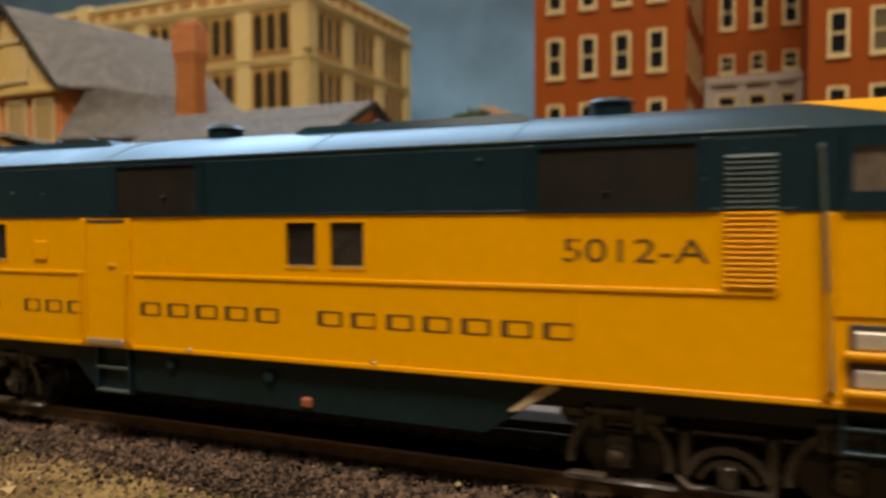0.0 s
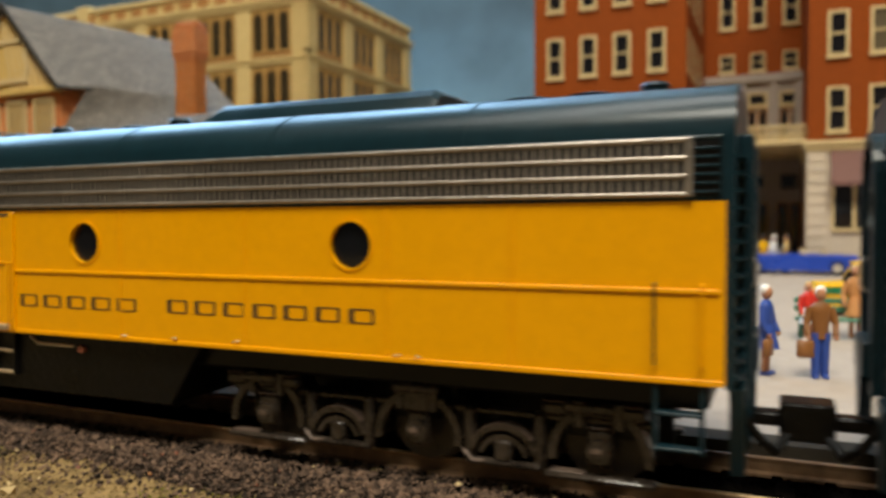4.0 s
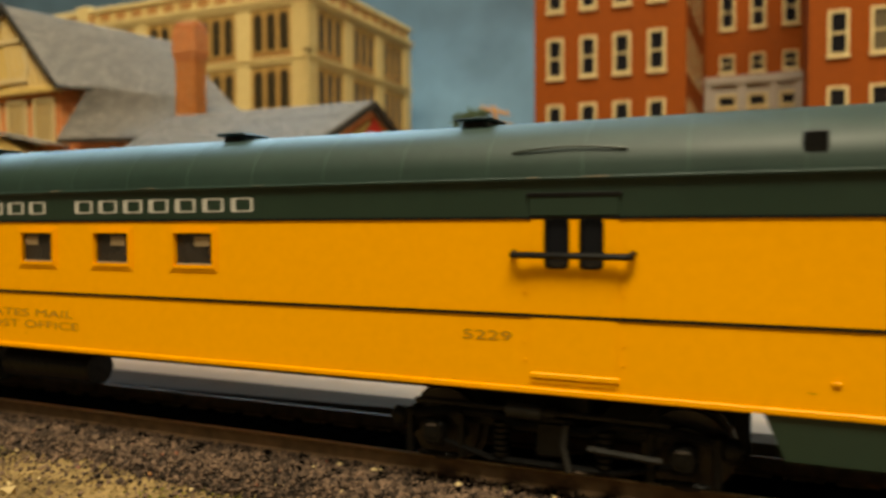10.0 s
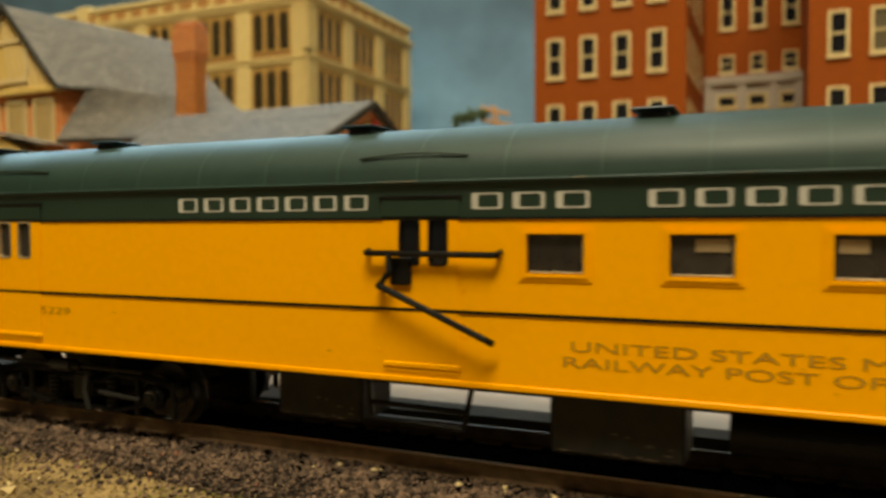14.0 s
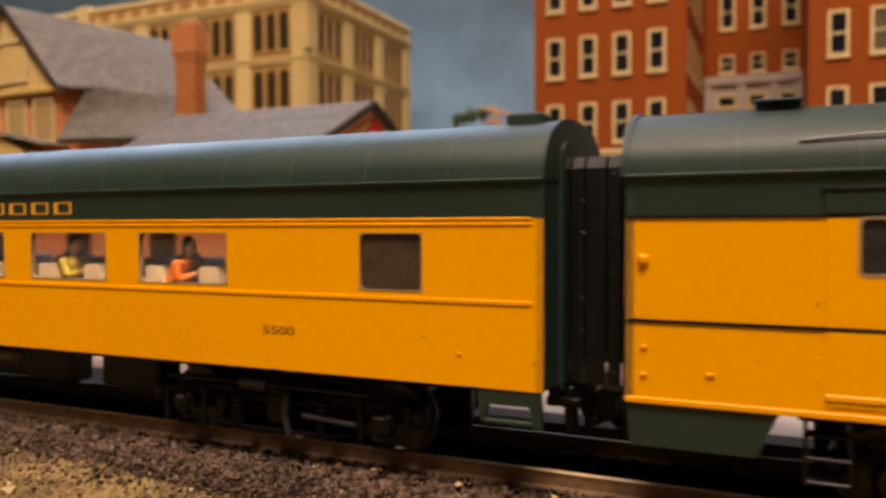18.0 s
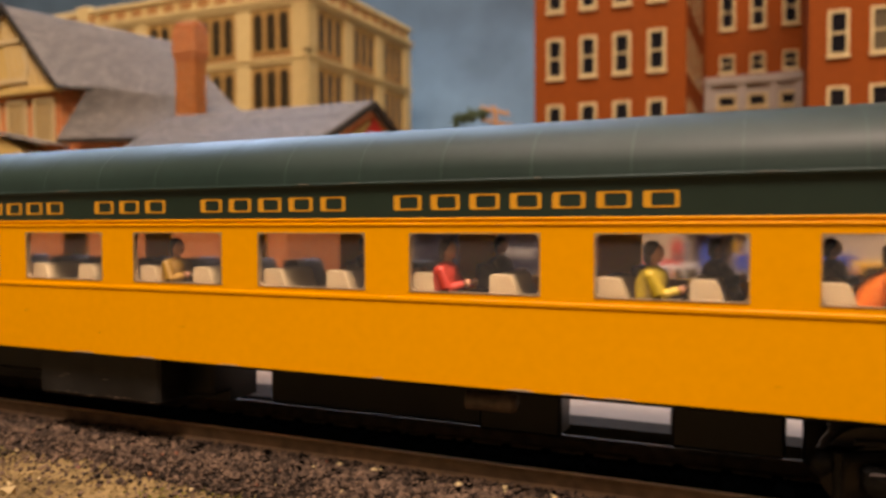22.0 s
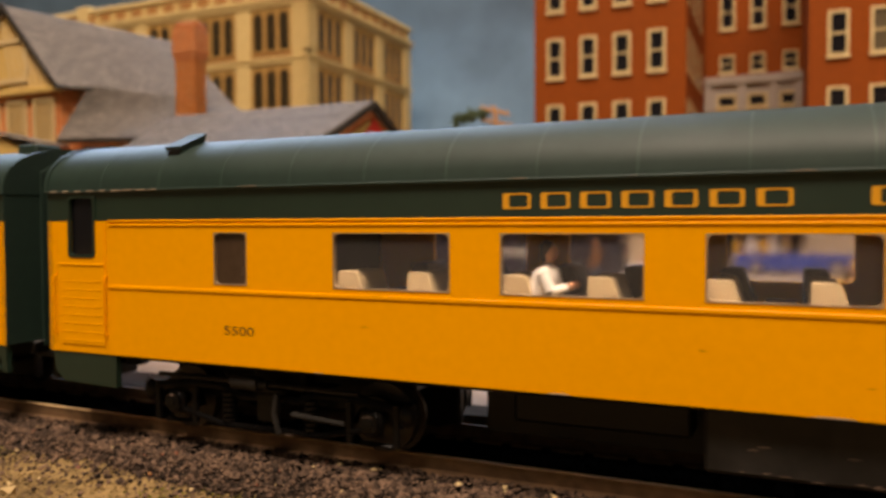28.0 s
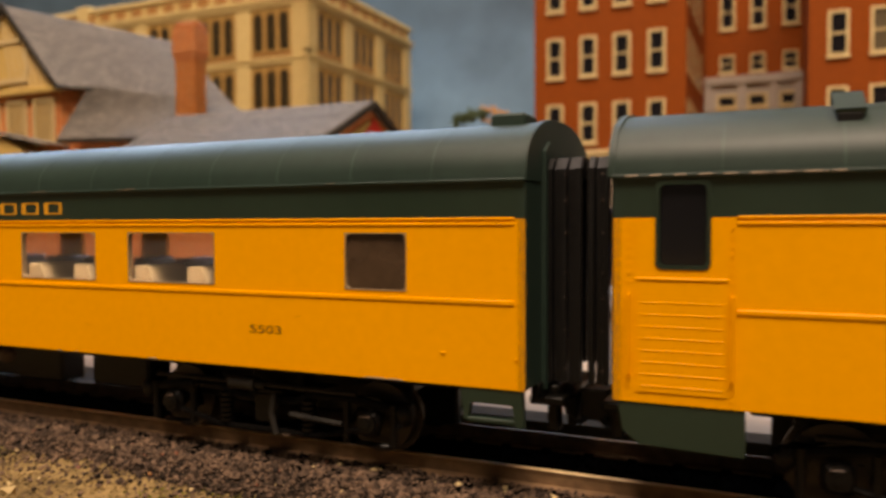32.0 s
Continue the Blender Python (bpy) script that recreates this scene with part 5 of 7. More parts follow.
    # end door at the leading end
    part("end_door", Build(TU).hull_box(half, half + 0.22, -6.5, 6.5, 14.5, 40.5, 0.1), ROOFGREEN, car, "closed end door", 30)
    part("end_step", Build(TU).hull_box(half, half + 0.5, -14, -8, 14.0, 14.6, 0.15), FRAMEGREY, car)
    rnd = random.Random(9)
    for i in range(12):
        y, z, w, h = rnd.uniform(-17.5, -3), rnd.uniform(14, 45), rnd.uniform(0.4, 2.2), rnd.uniform(0.15, 0.5)
        part("scratch", Build(TU).prism([(y, z), (y + w, z + h * 0.4), (y + w, z + h), (y + w * 0.3, z + h * 0.8)], "x", half, half + 0.3), SLATGREEN, car)
    # roof ventilators and rain strips over the doors
    for u in (-558.6, -603, -666.3, -711.7, -766.5, -798):
        v = part("roof_ventilator", Build(TU).hull_box(U(u) - 2.1, U(u) + 2.1, -10.2, -4.4, 48.0, 51.0, 0.3), BLUEGREEN, car, "small boxed roof ventilator")
        part("lid", Build(TU).hull_box(U(u) - 2.9, U(u) + 2.9, -11.0, -3.8, 50.9, 51.4, 0.2), BLUEGREEN, v)
        part("louvre", Build(TU).hull_box(U(u) - 1.6, U(u) + 1.6, -10.4, -10.0, 49.6, 50.8, 0.08), BLACK, v)
        part("paint_chip", Build(TU).prism([(U(u) - 3.2, -11.6), (U(u) + 3.4, -11.6), (U(u) + 3.4, -4.6), (U(u) + 2.0, -4.6), (U(u) + 2.0, -10.3), (U(u) - 3.2, -10.3)], "z", 48.6, 49.35), CREAMWEAR, v, "pale paint wear round its foot")
    for u0, u1 in ((-550, -534.7), (-707, -690), (-795.6, -772)):
        strip = [(U(u0 + (u1 - u0) * i / 8), -W + 0.62 + 0.12 * math.sin(math.pi * i / 8), 45.3 + 0.55 * math.sin(math.pi * i / 8)) for i in range(9)]
        part("rain_strip", Build(TU).loft([[(x, y + 0.2 * math.cos(k * math.tau / 6), z + 0.2 * math.sin(k * math.tau / 6)) for k in range(6)] for x, y, z in strip]), GREEN, car, "thin curved rain strip", 40)
    vg = part("vent_grille", Build(TU).hull_box(U(-514.6), U(-511.9), -18.2, -15.4, 43.0, 46.4, 0.2), BLACK, car, "small louvred roof vent")
    for i in range(5):
        part("slat", Build(TU).prism([(-18.35 + i * 0.22, 43.3 + i * 0.62), (-17.9 + i * 0.22, 43.3 + i * 0.62), (-18.0 + i * 0.25, 43.6 + i * 0.62)], "x", U(-514.4), U(-512.1)), GREEN, vg)
    # underbody
    part("underframe", Build(TU).box(-half + 20, half - 20, -11, 11, 10.8, 13.3, 0.4), BLACK, car)
    for u0, u1, z0, y in ((-725, -709.3, 4.9, -14), (-679.2, -661.3, 4.3, -15)):
        box = part("underfloor_box", Build(TU).hull_box(U(u0), U(u1), y, y + 10, z0, 13, 0.5), DUSTGREY, car, "grey-dusted black equipment box under the floor")
        scuffs(box, U(u0), U(u1), z0, y, 43)
    part("air_tank", Build(TU).cyl((U(-656), -12, 9.0), (U(-633), -12, 9.0), 3.0, 16), DUSTBLACK, car, "long black air tank", 40)
    part("step_rail", Build(TU).tube([(U(-708), -14, 12), (U(-707), -15, 6.4), (U(-692), -15, 6.0), (U(-691), -14, 12)], 0.45, 6).tube([(U(-707), -15, 8.8), (U(-692), -15, 8.6)], 0.45, 6), BLACK, car)
    lad = ladder(car, U(-794.6), U(-789.8), 4.5, 13.0, -16.5, 3, BLACK)
    wear(car, half, W, 7)
    words("post_office_lettering", "UNITED STATES MAIL", U(-675.3), U(-632.2), 19.0, 20.4, -W - 0.04, LETTERBROWN, car, "tan painted words")
    words("post_office_lettering", "RAILWAY POST OFFICE", U(-676.3), U(-630.9), 16.9, 18.3, -W - 0.04, LETTERBROWN, car, "tan painted words")
    words("road_number", "5229", U(-557.0), U(-549.9), 19.9, 21.2, -W - 0.04, LETTERBROWN, car, "tan painted number")
    words("road_number", "5229", U(-773.9), U(-766.4), 19.7, 21.0, -W - 0.04, LETTERBROWN, car, "tan painted number")
    for n, a, b in ((7, -741.0, -705.5), (3, -689.2, -672.9), (5, -665.5, -638.6), (7, -631.2, -592.5)):
        plain_marks(n, U(a), U(b), 37.75, 39.95, -W - 0.03, LETTERSILVER, car)
    diaphragm(car, half, -1)
    for s in (-1, 1):
        car_coupler(car, half, s)
        xc = 112.5 if s > 0 else -110.0
        truck(car, xc, [xc - 17.5, xc + 17.5], False, "four-wheel truck in dusty black")
    return car


TRAIN = [locomotive(-205.2, 1, False, "yellow and dark green streamlined diesel with square side windows"),
         locomotive(-224.2, -1, True, "yellow and dark green streamlined diesel with portholes and stainless grilles"),
         mail_car(),
         coach(-826.2, "5500", "yellow and dark green coach with small painted figures at its windows", [(7, 0, 4.6, 2.8), (6, 1, 6.4, 0.5), (5, 2, 3.8, 0.6), (3, 4, 5.4, 0.8), (1, 3, 4.9, 0.8)]),
         coach(-1152.9, "5503", "yellow and dark green coach with empty cream seats", [])]

# ---------------------------------------------------------------- layout: track, ground, street
def coursed(name, one, two, joint, width, row, gap, rough=0.8, slant=1.0):
    """Small bricks or slates laid in courses, sizes in millimetres."""
    m = shade(name, one, rough, vary=0.2, grain=260, stain=25)
    nt = m.node_tree
    tc, sp, cb = nt.nodes.new("ShaderNodeTexCoord"), nt.nodes.new("ShaderNodeSeparateXYZ"), nt.nodes.new("ShaderNodeCombineXYZ")
    nt.links.new(tc.outputs["Object"], sp.inputs[0])
    along = nt.nodes.new("ShaderNodeMath")
    along.operation = "MULTIPLY_ADD"
    along.inputs[1].default_value = slant
    nt.links.new(sp.outputs["Y"], along.inputs[0])
    nt.links.new(sp.outputs["X"], along.inputs[2])
    nt.links.new(along.outputs[0], cb.inputs[0])
    nt.links.new(sp.outputs["Z"], cb.inputs[1])
    br = nt.nodes.new("ShaderNodeTexBrick")
    br.inputs["Color1"].default_value, br.inputs["Color2"].default_value, br.inputs["Mortar"].default_value = (*one, 1), (*two, 1), (*joint, 1)
    br.inputs["Scale"].default_value = 1000.0
    br.inputs["Brick Width"].default_value, br.inputs["Row Height"].default_value, br.inputs["Mortar Size"].default_value = width, row, gap
    nt.links.new(cb.outputs[0], br.inputs["Vector"])
    shader = nt.nodes["Principled BSDF"]
    scale = shader.inputs["Base Color"].links[0].from_node
    nt.links.new(br.outputs["Color"], scale.inputs[0])
    return m


BALLAST = shade("dark_ballast", (0.020, 0.014, 0.010), 0.9, vary=0.5, grain=700, stain=60, bump=0.0004, bump_scale=700, spec=0.1)
STONE = shade("ballast_stone", (0.098, 0.061, 0.040), 0.85, vary=0.8, grain=500, stain=90, per_island=0.85, spec=0.25)
# Near-black colour stands in for the shade under the train.
BEDSHADE = shade("shade_black_bed", (0.0030, 0.0022, 0.0017), 0.95, vary=0.5, grain=700, stain=60, spec=0.0)
MOSS = shade("olive_moss", (0.13, 0.115, 0.022), 0.95, vary=0.5, grain=700, stain=80, per_island=0.5, spec=0.1)
EARTH = shade("sandy_earth", (0.175, 0.118, 0.050), 0.95, vary=0.85, grain=900, stain=110, bump=0.0009, bump_scale=900, per_island=0.45, spec=0.15)
RAILSIDE = shade("rusty_rail", (0.205, 0.115, 0.055), 0.65, vary=0.5, grain=500, stain=45)
# Pale head colour stands in for the lit edge of the near rail.
RAILTOP = shade("railhead_glint", (0.62, 0.44, 0.23), 0.40, metal=0.0, vary=0.15, grain=600)
# Tie colour is darkened too, for that same shade.
TIE = shade("shade_dark_tie", (0.0045, 0.0034, 0.0027), 0.9, vary=0.4, per_object=0.3, spec=0.0)
CONCRETE = shade("pale_concrete", (0.36, 0.30, 0.25), 0.85, vary=0.12, grain=260, stain=22, bump=0.0001)
LEDGE = shade("dark_platform_edge", (0.040, 0.034, 0.027), 0.8, vary=0.3, spec=0.1)
BRICK = shade("red_brick_wall", (0.232, 0.050, 0.007), 0.8, vary=0.12, grain=300, stain=15, spec=0.12)
CREAMTRIM = shade("cream_trim", (0.56, 0.42, 0.21), 0.65, vary=0.1, grain=300, stain=30, spec=0.2)
TAN = shade("tan_stone_wall", (0.55, 0.40, 0.165), 0.7, vary=0.1, grain=250, stain=20, spec=0.2)
TANFRAME = shade("tan_window_surround", (0.38, 0.21, 0.055), 0.7, vary=0.15, grain=250, stain=20)
OFFICEGLASS = shade("brown_office_glass", (0.030, 0.022, 0.010), 0.3, vary=0.3)
TANDARK = shade("ochre_spandrel", (0.36, 0.16, 0.04), 0.7, vary=0.15, grain=250, stain=20)
PALESTONE = shade("pale_ashlar", (0.56, 0.46, 0.34), 0.75, vary=0.12, grain=200, stain=20, per_object=0.06)
GREYSTONE = shade("grey_stucco", (0.33, 0.28, 0.24), 0.75, vary=0.12, spec=0.2)
SLATE = coursed("grey_slate", (0.24, 0.21, 0.18), (0.155, 0.14, 0.12), (0.05, 0.046, 0.04), 2.3, 0.95, 0.13, 0.85, 0.35)
BRICKWORK = coursed("orange_brickwork", (0.52, 0.135, 0.03), (0.42, 0.095, 0.02), (0.56, 0.28, 0.11), 2.5, 1.0, 0.14)
MORTAR = shade("pale_mortar", (0.62, 0.36, 0.20), 0.9, vary=0.2)
ORANGEBRICK = shade("orange_brick", (0.44, 0.135, 0.020), 0.75, vary=0.15, grain=300, stain=25, per_object=0.18)
HALFTIMBER = shade("ochre_stucco", (0.56, 0.37, 0.11), 0.75, vary=0.12)
AWNING = shade("maroon_awning", (0.16, 0.075, 0.06), 0.8, vary=0.12)
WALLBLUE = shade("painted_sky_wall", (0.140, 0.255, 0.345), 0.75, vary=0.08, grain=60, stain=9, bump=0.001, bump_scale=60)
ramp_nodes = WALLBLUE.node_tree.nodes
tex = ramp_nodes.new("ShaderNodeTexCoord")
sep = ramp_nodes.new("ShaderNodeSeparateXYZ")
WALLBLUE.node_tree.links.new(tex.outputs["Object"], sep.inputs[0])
# Darkens the upper wall in its colour, in place of light falloff.
top_shade = ramp_nodes.new("ShaderNodeMapRange")
top_shade.inputs[1].default_value, top_shade.inputs[2].default_value, top_shade.inputs[3].default_value, top_shade.inputs[4].default_value = 0.12, 0.22, 1.0, 0.40
WALLBLUE.node_tree.links.new(sep.outputs["Z"], top_shade.inputs[0])
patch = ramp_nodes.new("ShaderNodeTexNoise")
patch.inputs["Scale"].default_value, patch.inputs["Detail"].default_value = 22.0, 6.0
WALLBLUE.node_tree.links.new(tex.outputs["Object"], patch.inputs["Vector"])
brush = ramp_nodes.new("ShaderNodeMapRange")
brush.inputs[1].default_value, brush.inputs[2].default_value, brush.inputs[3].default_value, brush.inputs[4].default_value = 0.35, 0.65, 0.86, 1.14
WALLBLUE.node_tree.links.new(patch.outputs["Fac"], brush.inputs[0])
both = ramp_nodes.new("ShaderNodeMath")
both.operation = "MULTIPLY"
WALLBLUE.node_tree.links.new(top_shade.outputs[0], both.inputs[0])
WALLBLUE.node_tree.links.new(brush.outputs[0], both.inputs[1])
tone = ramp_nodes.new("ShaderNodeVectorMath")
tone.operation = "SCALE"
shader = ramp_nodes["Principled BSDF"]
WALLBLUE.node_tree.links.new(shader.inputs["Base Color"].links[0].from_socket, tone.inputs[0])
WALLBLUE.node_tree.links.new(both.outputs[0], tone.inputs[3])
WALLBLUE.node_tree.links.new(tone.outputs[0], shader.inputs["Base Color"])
ROOMWALL = shade("room_wall", (0.14, 0.125, 0.11), 0.85, vary=0.1, grain=30, stain=4)
LEAF = shade("tree_leaf", (0.045, 0.07, 0.02), 0.8, vary=0.4)
WINDOWDARK = shade("building_glass", (0.010, 0.009, 0.010), 0.12, vary=0.2)
BLINDGLASS = shade("drawn_blind_glass", (0.10, 0.075, 0.04), 0.3, vary=0.3)

PAINT = {n: shade(n + "_enamel", c, r, vary=0.06, grain=900, stain=90) for n, c, r in (
    ("blue", (0.015, 0.06, 0.42), 0.25), ("navy", (0.012, 0.014, 0.035), 0.3), ("taxi", (0.78, 0.42, 0.01), 0.3), ("stripe_green", (0.01, 0.16, 0.07), 0.35), ("white", (0.75, 0.73, 0.70), 0.3),
    ("bench_green", (0.05, 0.17, 0.10), 0.5), ("red", (0.6, 0.03, 0.02), 0.35), ("black", (0.012, 0.012, 0.013), 0.4), ("brown", (0.22, 0.085, 0.02), 0.5), ("grey", (0.30, 0.29, 0.30), 0.6),
    ("tan_cloth", (0.50, 0.22, 0.07), 0.7), ("blue_cloth", (0.02, 0.06, 0.30), 0.6), ("dark_cloth", (0.02, 0.022, 0.04), 0.7), ("white_cloth", (0.8, 0.76, 0.7), 0.6), ("blond", (0.55, 0.36, 0.12), 0.6), ("pole", (0.42, 0.20, 0.07), 0.7), ("jeans", (0.05, 0.08, 0.15), 0.7))}

# room shell
def slab(name, x0, x1, y0, y1, z0, z1, material, label):
    ob = new(name, Build().box(x0, x1, y0, y1, z0, z1).mesh(name, material))
    return tagged(ob, label, "room", kind="structure")


slab("backdrop", -1500, 900, 520, 560, -300, 1300, WALLBLUE, "blue sky-painted wall behind the layout, light falloff put in its colour")
slab("wall_south", -1500, 900, -1540, -1500, -1100, 1300, ROOMWALL, "plain wall of the layout room")
slab("wall_west", -1540, -1500, -1540, 560, -1100, 1300, ROOMWALL, "plain wall of the layout room")
slab("wall_east", 900, 940, -1540, 560, -1100, 1300, ROOMWALL, "plain wall of the layout room")
slab("ceiling", -1540, 940, -1540, 560, 1300, 1340, ROOMWALL, "plain ceiling of the layout room")
slab("floor", -1540, 940, -1540, 560, -1140, -1100, ROOMWALL, "plain floor of the layout room")


def height(x, y):
    """Layout surface: foreground earth, track bed, street that climbs gently to the hotel."""
    if y < 24:
        z = -5.6 + 0.9 * noise.noise((x * 0.05, y * 0.05, 0.3)) + 0.35 * noise.noise((x * 0.25, y * 0.25, 1.7))
        if y > -30:
            z = min(z + max(0.0, (y + 30) / 12.0) * 1.5, -3.2)
        return z
    return -1.2 + 8.2 * min(max((y - 60) / 200.0, 0.0), 1.0)


# foreground earth
def sheet(name, xs, ys, zfun, material, label):
    verts = [(x * 0.001, y * 0.001, zfun(x, y) * 0.001) for y in ys for x in xs]
    n = len(xs)
    faces = [(j * n + i, j * n + i + 1, j * n + n + i + 1, j * n + n + i) for j in range(len(ys) - 1) for i in range(n - 1)]
    me = bpy.data.meshes.new(name)
    me.from_pydata(verts, [], faces)
    me.shade_smooth()
    me.materials.append(material)
    return tagged(new(name, me), label, "ground", kind="structure")


sheet("ground", [-1480 + i * 20 for i in range(58)] + [-320 + i * 3 for i in range(160)] + [160 + i * 25 for i in range(30)], [-700, -500, -300, -200, -150] + [-120 + i * 3 for i in range(40)] + [0, 12, 23.0], height, EARTH, "sandy brown scenic earth beside the track")
sheet("street", [-1480 + i * 40 for i in range(60)], [24.0 + i * 8 for i in range(63)], height, CONCRETE, "pale concrete plaza and street behind the track")
# dark edge between track and plaza, its shadow put into the colour
edge = Build().prism([(-1480, 9.6), (-185, 10.4), (-110, 15.2), (-35, 19.4), (5, 20.2), (880, 20.6), (880, 26), (-1480, 26)], "z", -4, -1.15)
part("platform_edge", edge, LEDGE, None, "plaza edging with its shadow put into the colour")
tagged(bpy.data.objects["platform_edge"], "edging along the plaza, dark for the shadow on it", "edging", kind="structure")

# track: ballast bed, ties, two rails
track = thing("railway_track", (0, 0, 0), "model railway track with brown weathered rails on dark ties", "track", kind="structure")
bed = Build().prism([(-24, -5.4), (-17, -3.1), (-11, -2.7), (-8.2, -2.7), (-8.2, -5.4)], "x", -1480, 880)
part("track_bed", Build().box(-1480, 880, -8.2, 9.6, -5.4, -2.7), BEDSHADE, track, "bed between the rails, blackened in colour for shade under the train")
part("ballast_bed", bed, BALLAST, track, "dark ballast shoulder")
for s in (-1, 1):
    r = Build()
    y = s * 8.75
    r.prism([(y - 1.3, -2.55), (y + 1.3, -2.55), (y + 1.2, -2.2), (y + 0.3, -1.95), (y + 0.3, -0.8), (y + 0.45, -0.12), (y - 0.45, -0.12), (y - 0.3, -0.8), (y - 0.3, -1.95), (y - 1.2, -2.2)], "x", -1480, 880)
    rail = part("rail", r, RAILSIDE, track, "brown weathered rail")
    # The far head keeps the rail brown, as it lies in shade.
    part("railhead", Build().hull_box(-1480, 880, y - 0.45, y + 0.45, -0.3, 0.0, 0.16), RAILTOP if s < 0 else RAILSIDE, rail, "running surface with its bright glint put in the colour" if s < 0 else "running surface coloured rail brown for the shade under the train")
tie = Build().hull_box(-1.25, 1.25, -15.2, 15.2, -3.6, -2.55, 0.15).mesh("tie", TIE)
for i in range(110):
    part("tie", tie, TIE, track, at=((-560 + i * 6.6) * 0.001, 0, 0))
clip = Build()
for s in (-1, 1):
    for d in (-1.7, 1.7):
        clip.hull_box(-0.7, 0.7, s * 8.75 + d - 0.4, s * 8.75 + d + 0.4, -2.6, -2.1, 0.1)
clip = clip.mesh("spike_plate", TIE)
for i in range(70):
    part("spike_plate", clip, TIE, track, at=((-330 + i * 6.6) * 0.001, 0, 0))


def pebbles(name, count, region, size, material, label, seed):
    """Loose stones: small squashed irregular lumps, one joined mesh."""
    rnd = random.Random(seed)
    verts, faces = [], []
    base = [(1, 0, 0), (-1, 0, 0), (0, 1, 0), (0, -1, 0), (0, 0, 1), (0, 0, -1)]
    tri = [(0, 2, 4), (2, 1, 4), (1, 3, 4), (3, 0, 4), (2, 0, 5), (1, 2, 5), (3, 1, 5), (0, 3, 5)]
    for _ in range(count):
        x, y, z = region(rnd)
        s = size * rnd.uniform(0.45, 1.25)
        m = Euler((rnd.uniform(0, 6), rnd.uniform(0, 6), rnd.uniform(0, 6))).to_matrix()
        n = len(verts)
        for p in base:
            q = m @ (Vector(p) * s * rnd.uniform(0.55, 1.2))
            verts.append(((x + q.x) * 0.001, (y + q.y) * 0.001, (z + q.z * 0.8) * 0.001))
        faces += [tuple(n + i for i in t) for t in tri]
    me = bpy.data.meshes.new(name)
    me.from_pydata(verts, [], faces)
    me.materials.append(material)
    return tagged(new(name, me), label, "gravel", kind="stuff")


def shoulder(rnd):
    x = rnd.uniform(-330, 60)
    y = -10.0 - abs(rnd.gauss(0, 7.5))
    z = -2.9 if y > -17 else -2.9 - (-17 - y) * 0.33
    return x, y, max(z, height(x, y)) + rnd.uniform(-0.2, 0.35)


def between(rnd):
    return rnd.uniform(-330, 60), rnd.uniform(-7.6, 7.6), -2.75 + rnd.uniform(-0.1, 0.3)


def loose(rnd):
    x, y = rnd.uniform(-250, 30), rnd.uniform(-75, -18)
    return x, y, height(x, y) + 0.1


pebbles("ballast_stones", 5000, shoulder, 0.7, STONE, "larger brown ballast stones beside the rail", 13)
pebbles("ballast_stones", 220, shoulder, 0.42, RUST, "a few rust-red stones in the ballast", 23)
pebbles("ballast_stones", 30000, shoulder, 0.42, STONE, "dark brown ballast stones beside the rail", 3)
pebbles("ballast_stones", 4000, between, 0.5, BEDSHADE, "ballast stones between the rails, blackened for shade under the train", 4)
pebbles("loose_gravel", 4200, loose, 0.24, STONE, "scattered dark grit on the earth", 15)
pebbles("loose_gravel", 16000, loose, 0.34, EARTH, "fine sandy gravel on the earth", 5)
def mossy(rnd):
    while True:
        x, y, z = loose(rnd)
        if noise.noise((x * 0.045, y * 0.06, 4.2)) > 0.05:
            return x, y, z


def rail_foot(rnd):
    return rnd.uniform(-330, 60), rnd.uniform(-10.9, -9.75), -2.3 + rnd.uniform(-0.25, 0.2)


def tie_foot(rnd):
    return rnd.choice(range(-9, 7)) * 6.6 + rnd.uniform(-0.6, 0.6), rnd.uniform(-12.4, -10.4), -2.45


pebbles("moss_tufts", 7000, mossy, 0.34, MOSS, "olive moss scattered on the earth", 8)
pebbles("ballast_stones", 2600, rail_foot, 0.42, STONE, "brown ballast stones heaped against the rail", 33)
pebbles("pale_chips", 3, lambda rnd: (-101.5 + rnd.uniform(-1.2, 1.2), -33.2 + rnd.uniform(-0.8, 0.8), height(-101.5, -33.2) + 0.4), 1.3, CREAMTRIM, "pale broken stones on the earth", 41)
pebbles("pale_chips", 1, lambda rnd: (-86.0, -21.6, height(-86.0, -21.6) + 0.5), 1.0, BRICKWORK, "pinkish stone on the earth", 43)
pebbles("pale_chips", 1, lambda rnd: (-98.0, -17.6, -2.9), 0.8, CREAMTRIM, "small pale stone at the ballast edge", 45)
pebbles("pale_chips", 70, shoulder, 0.5, CREAMTRIM, "pale stone chips in the ballast", 31)
pebbles("pale_chips", 26, tie_foot, 0.7, CREAMTRIM, "pale chips at the ends of the ties", 9)
pebbles("pale_chips", 60, loose, 0.75, CREAMTRIM, "a few pale stone chips on the earth", 6)

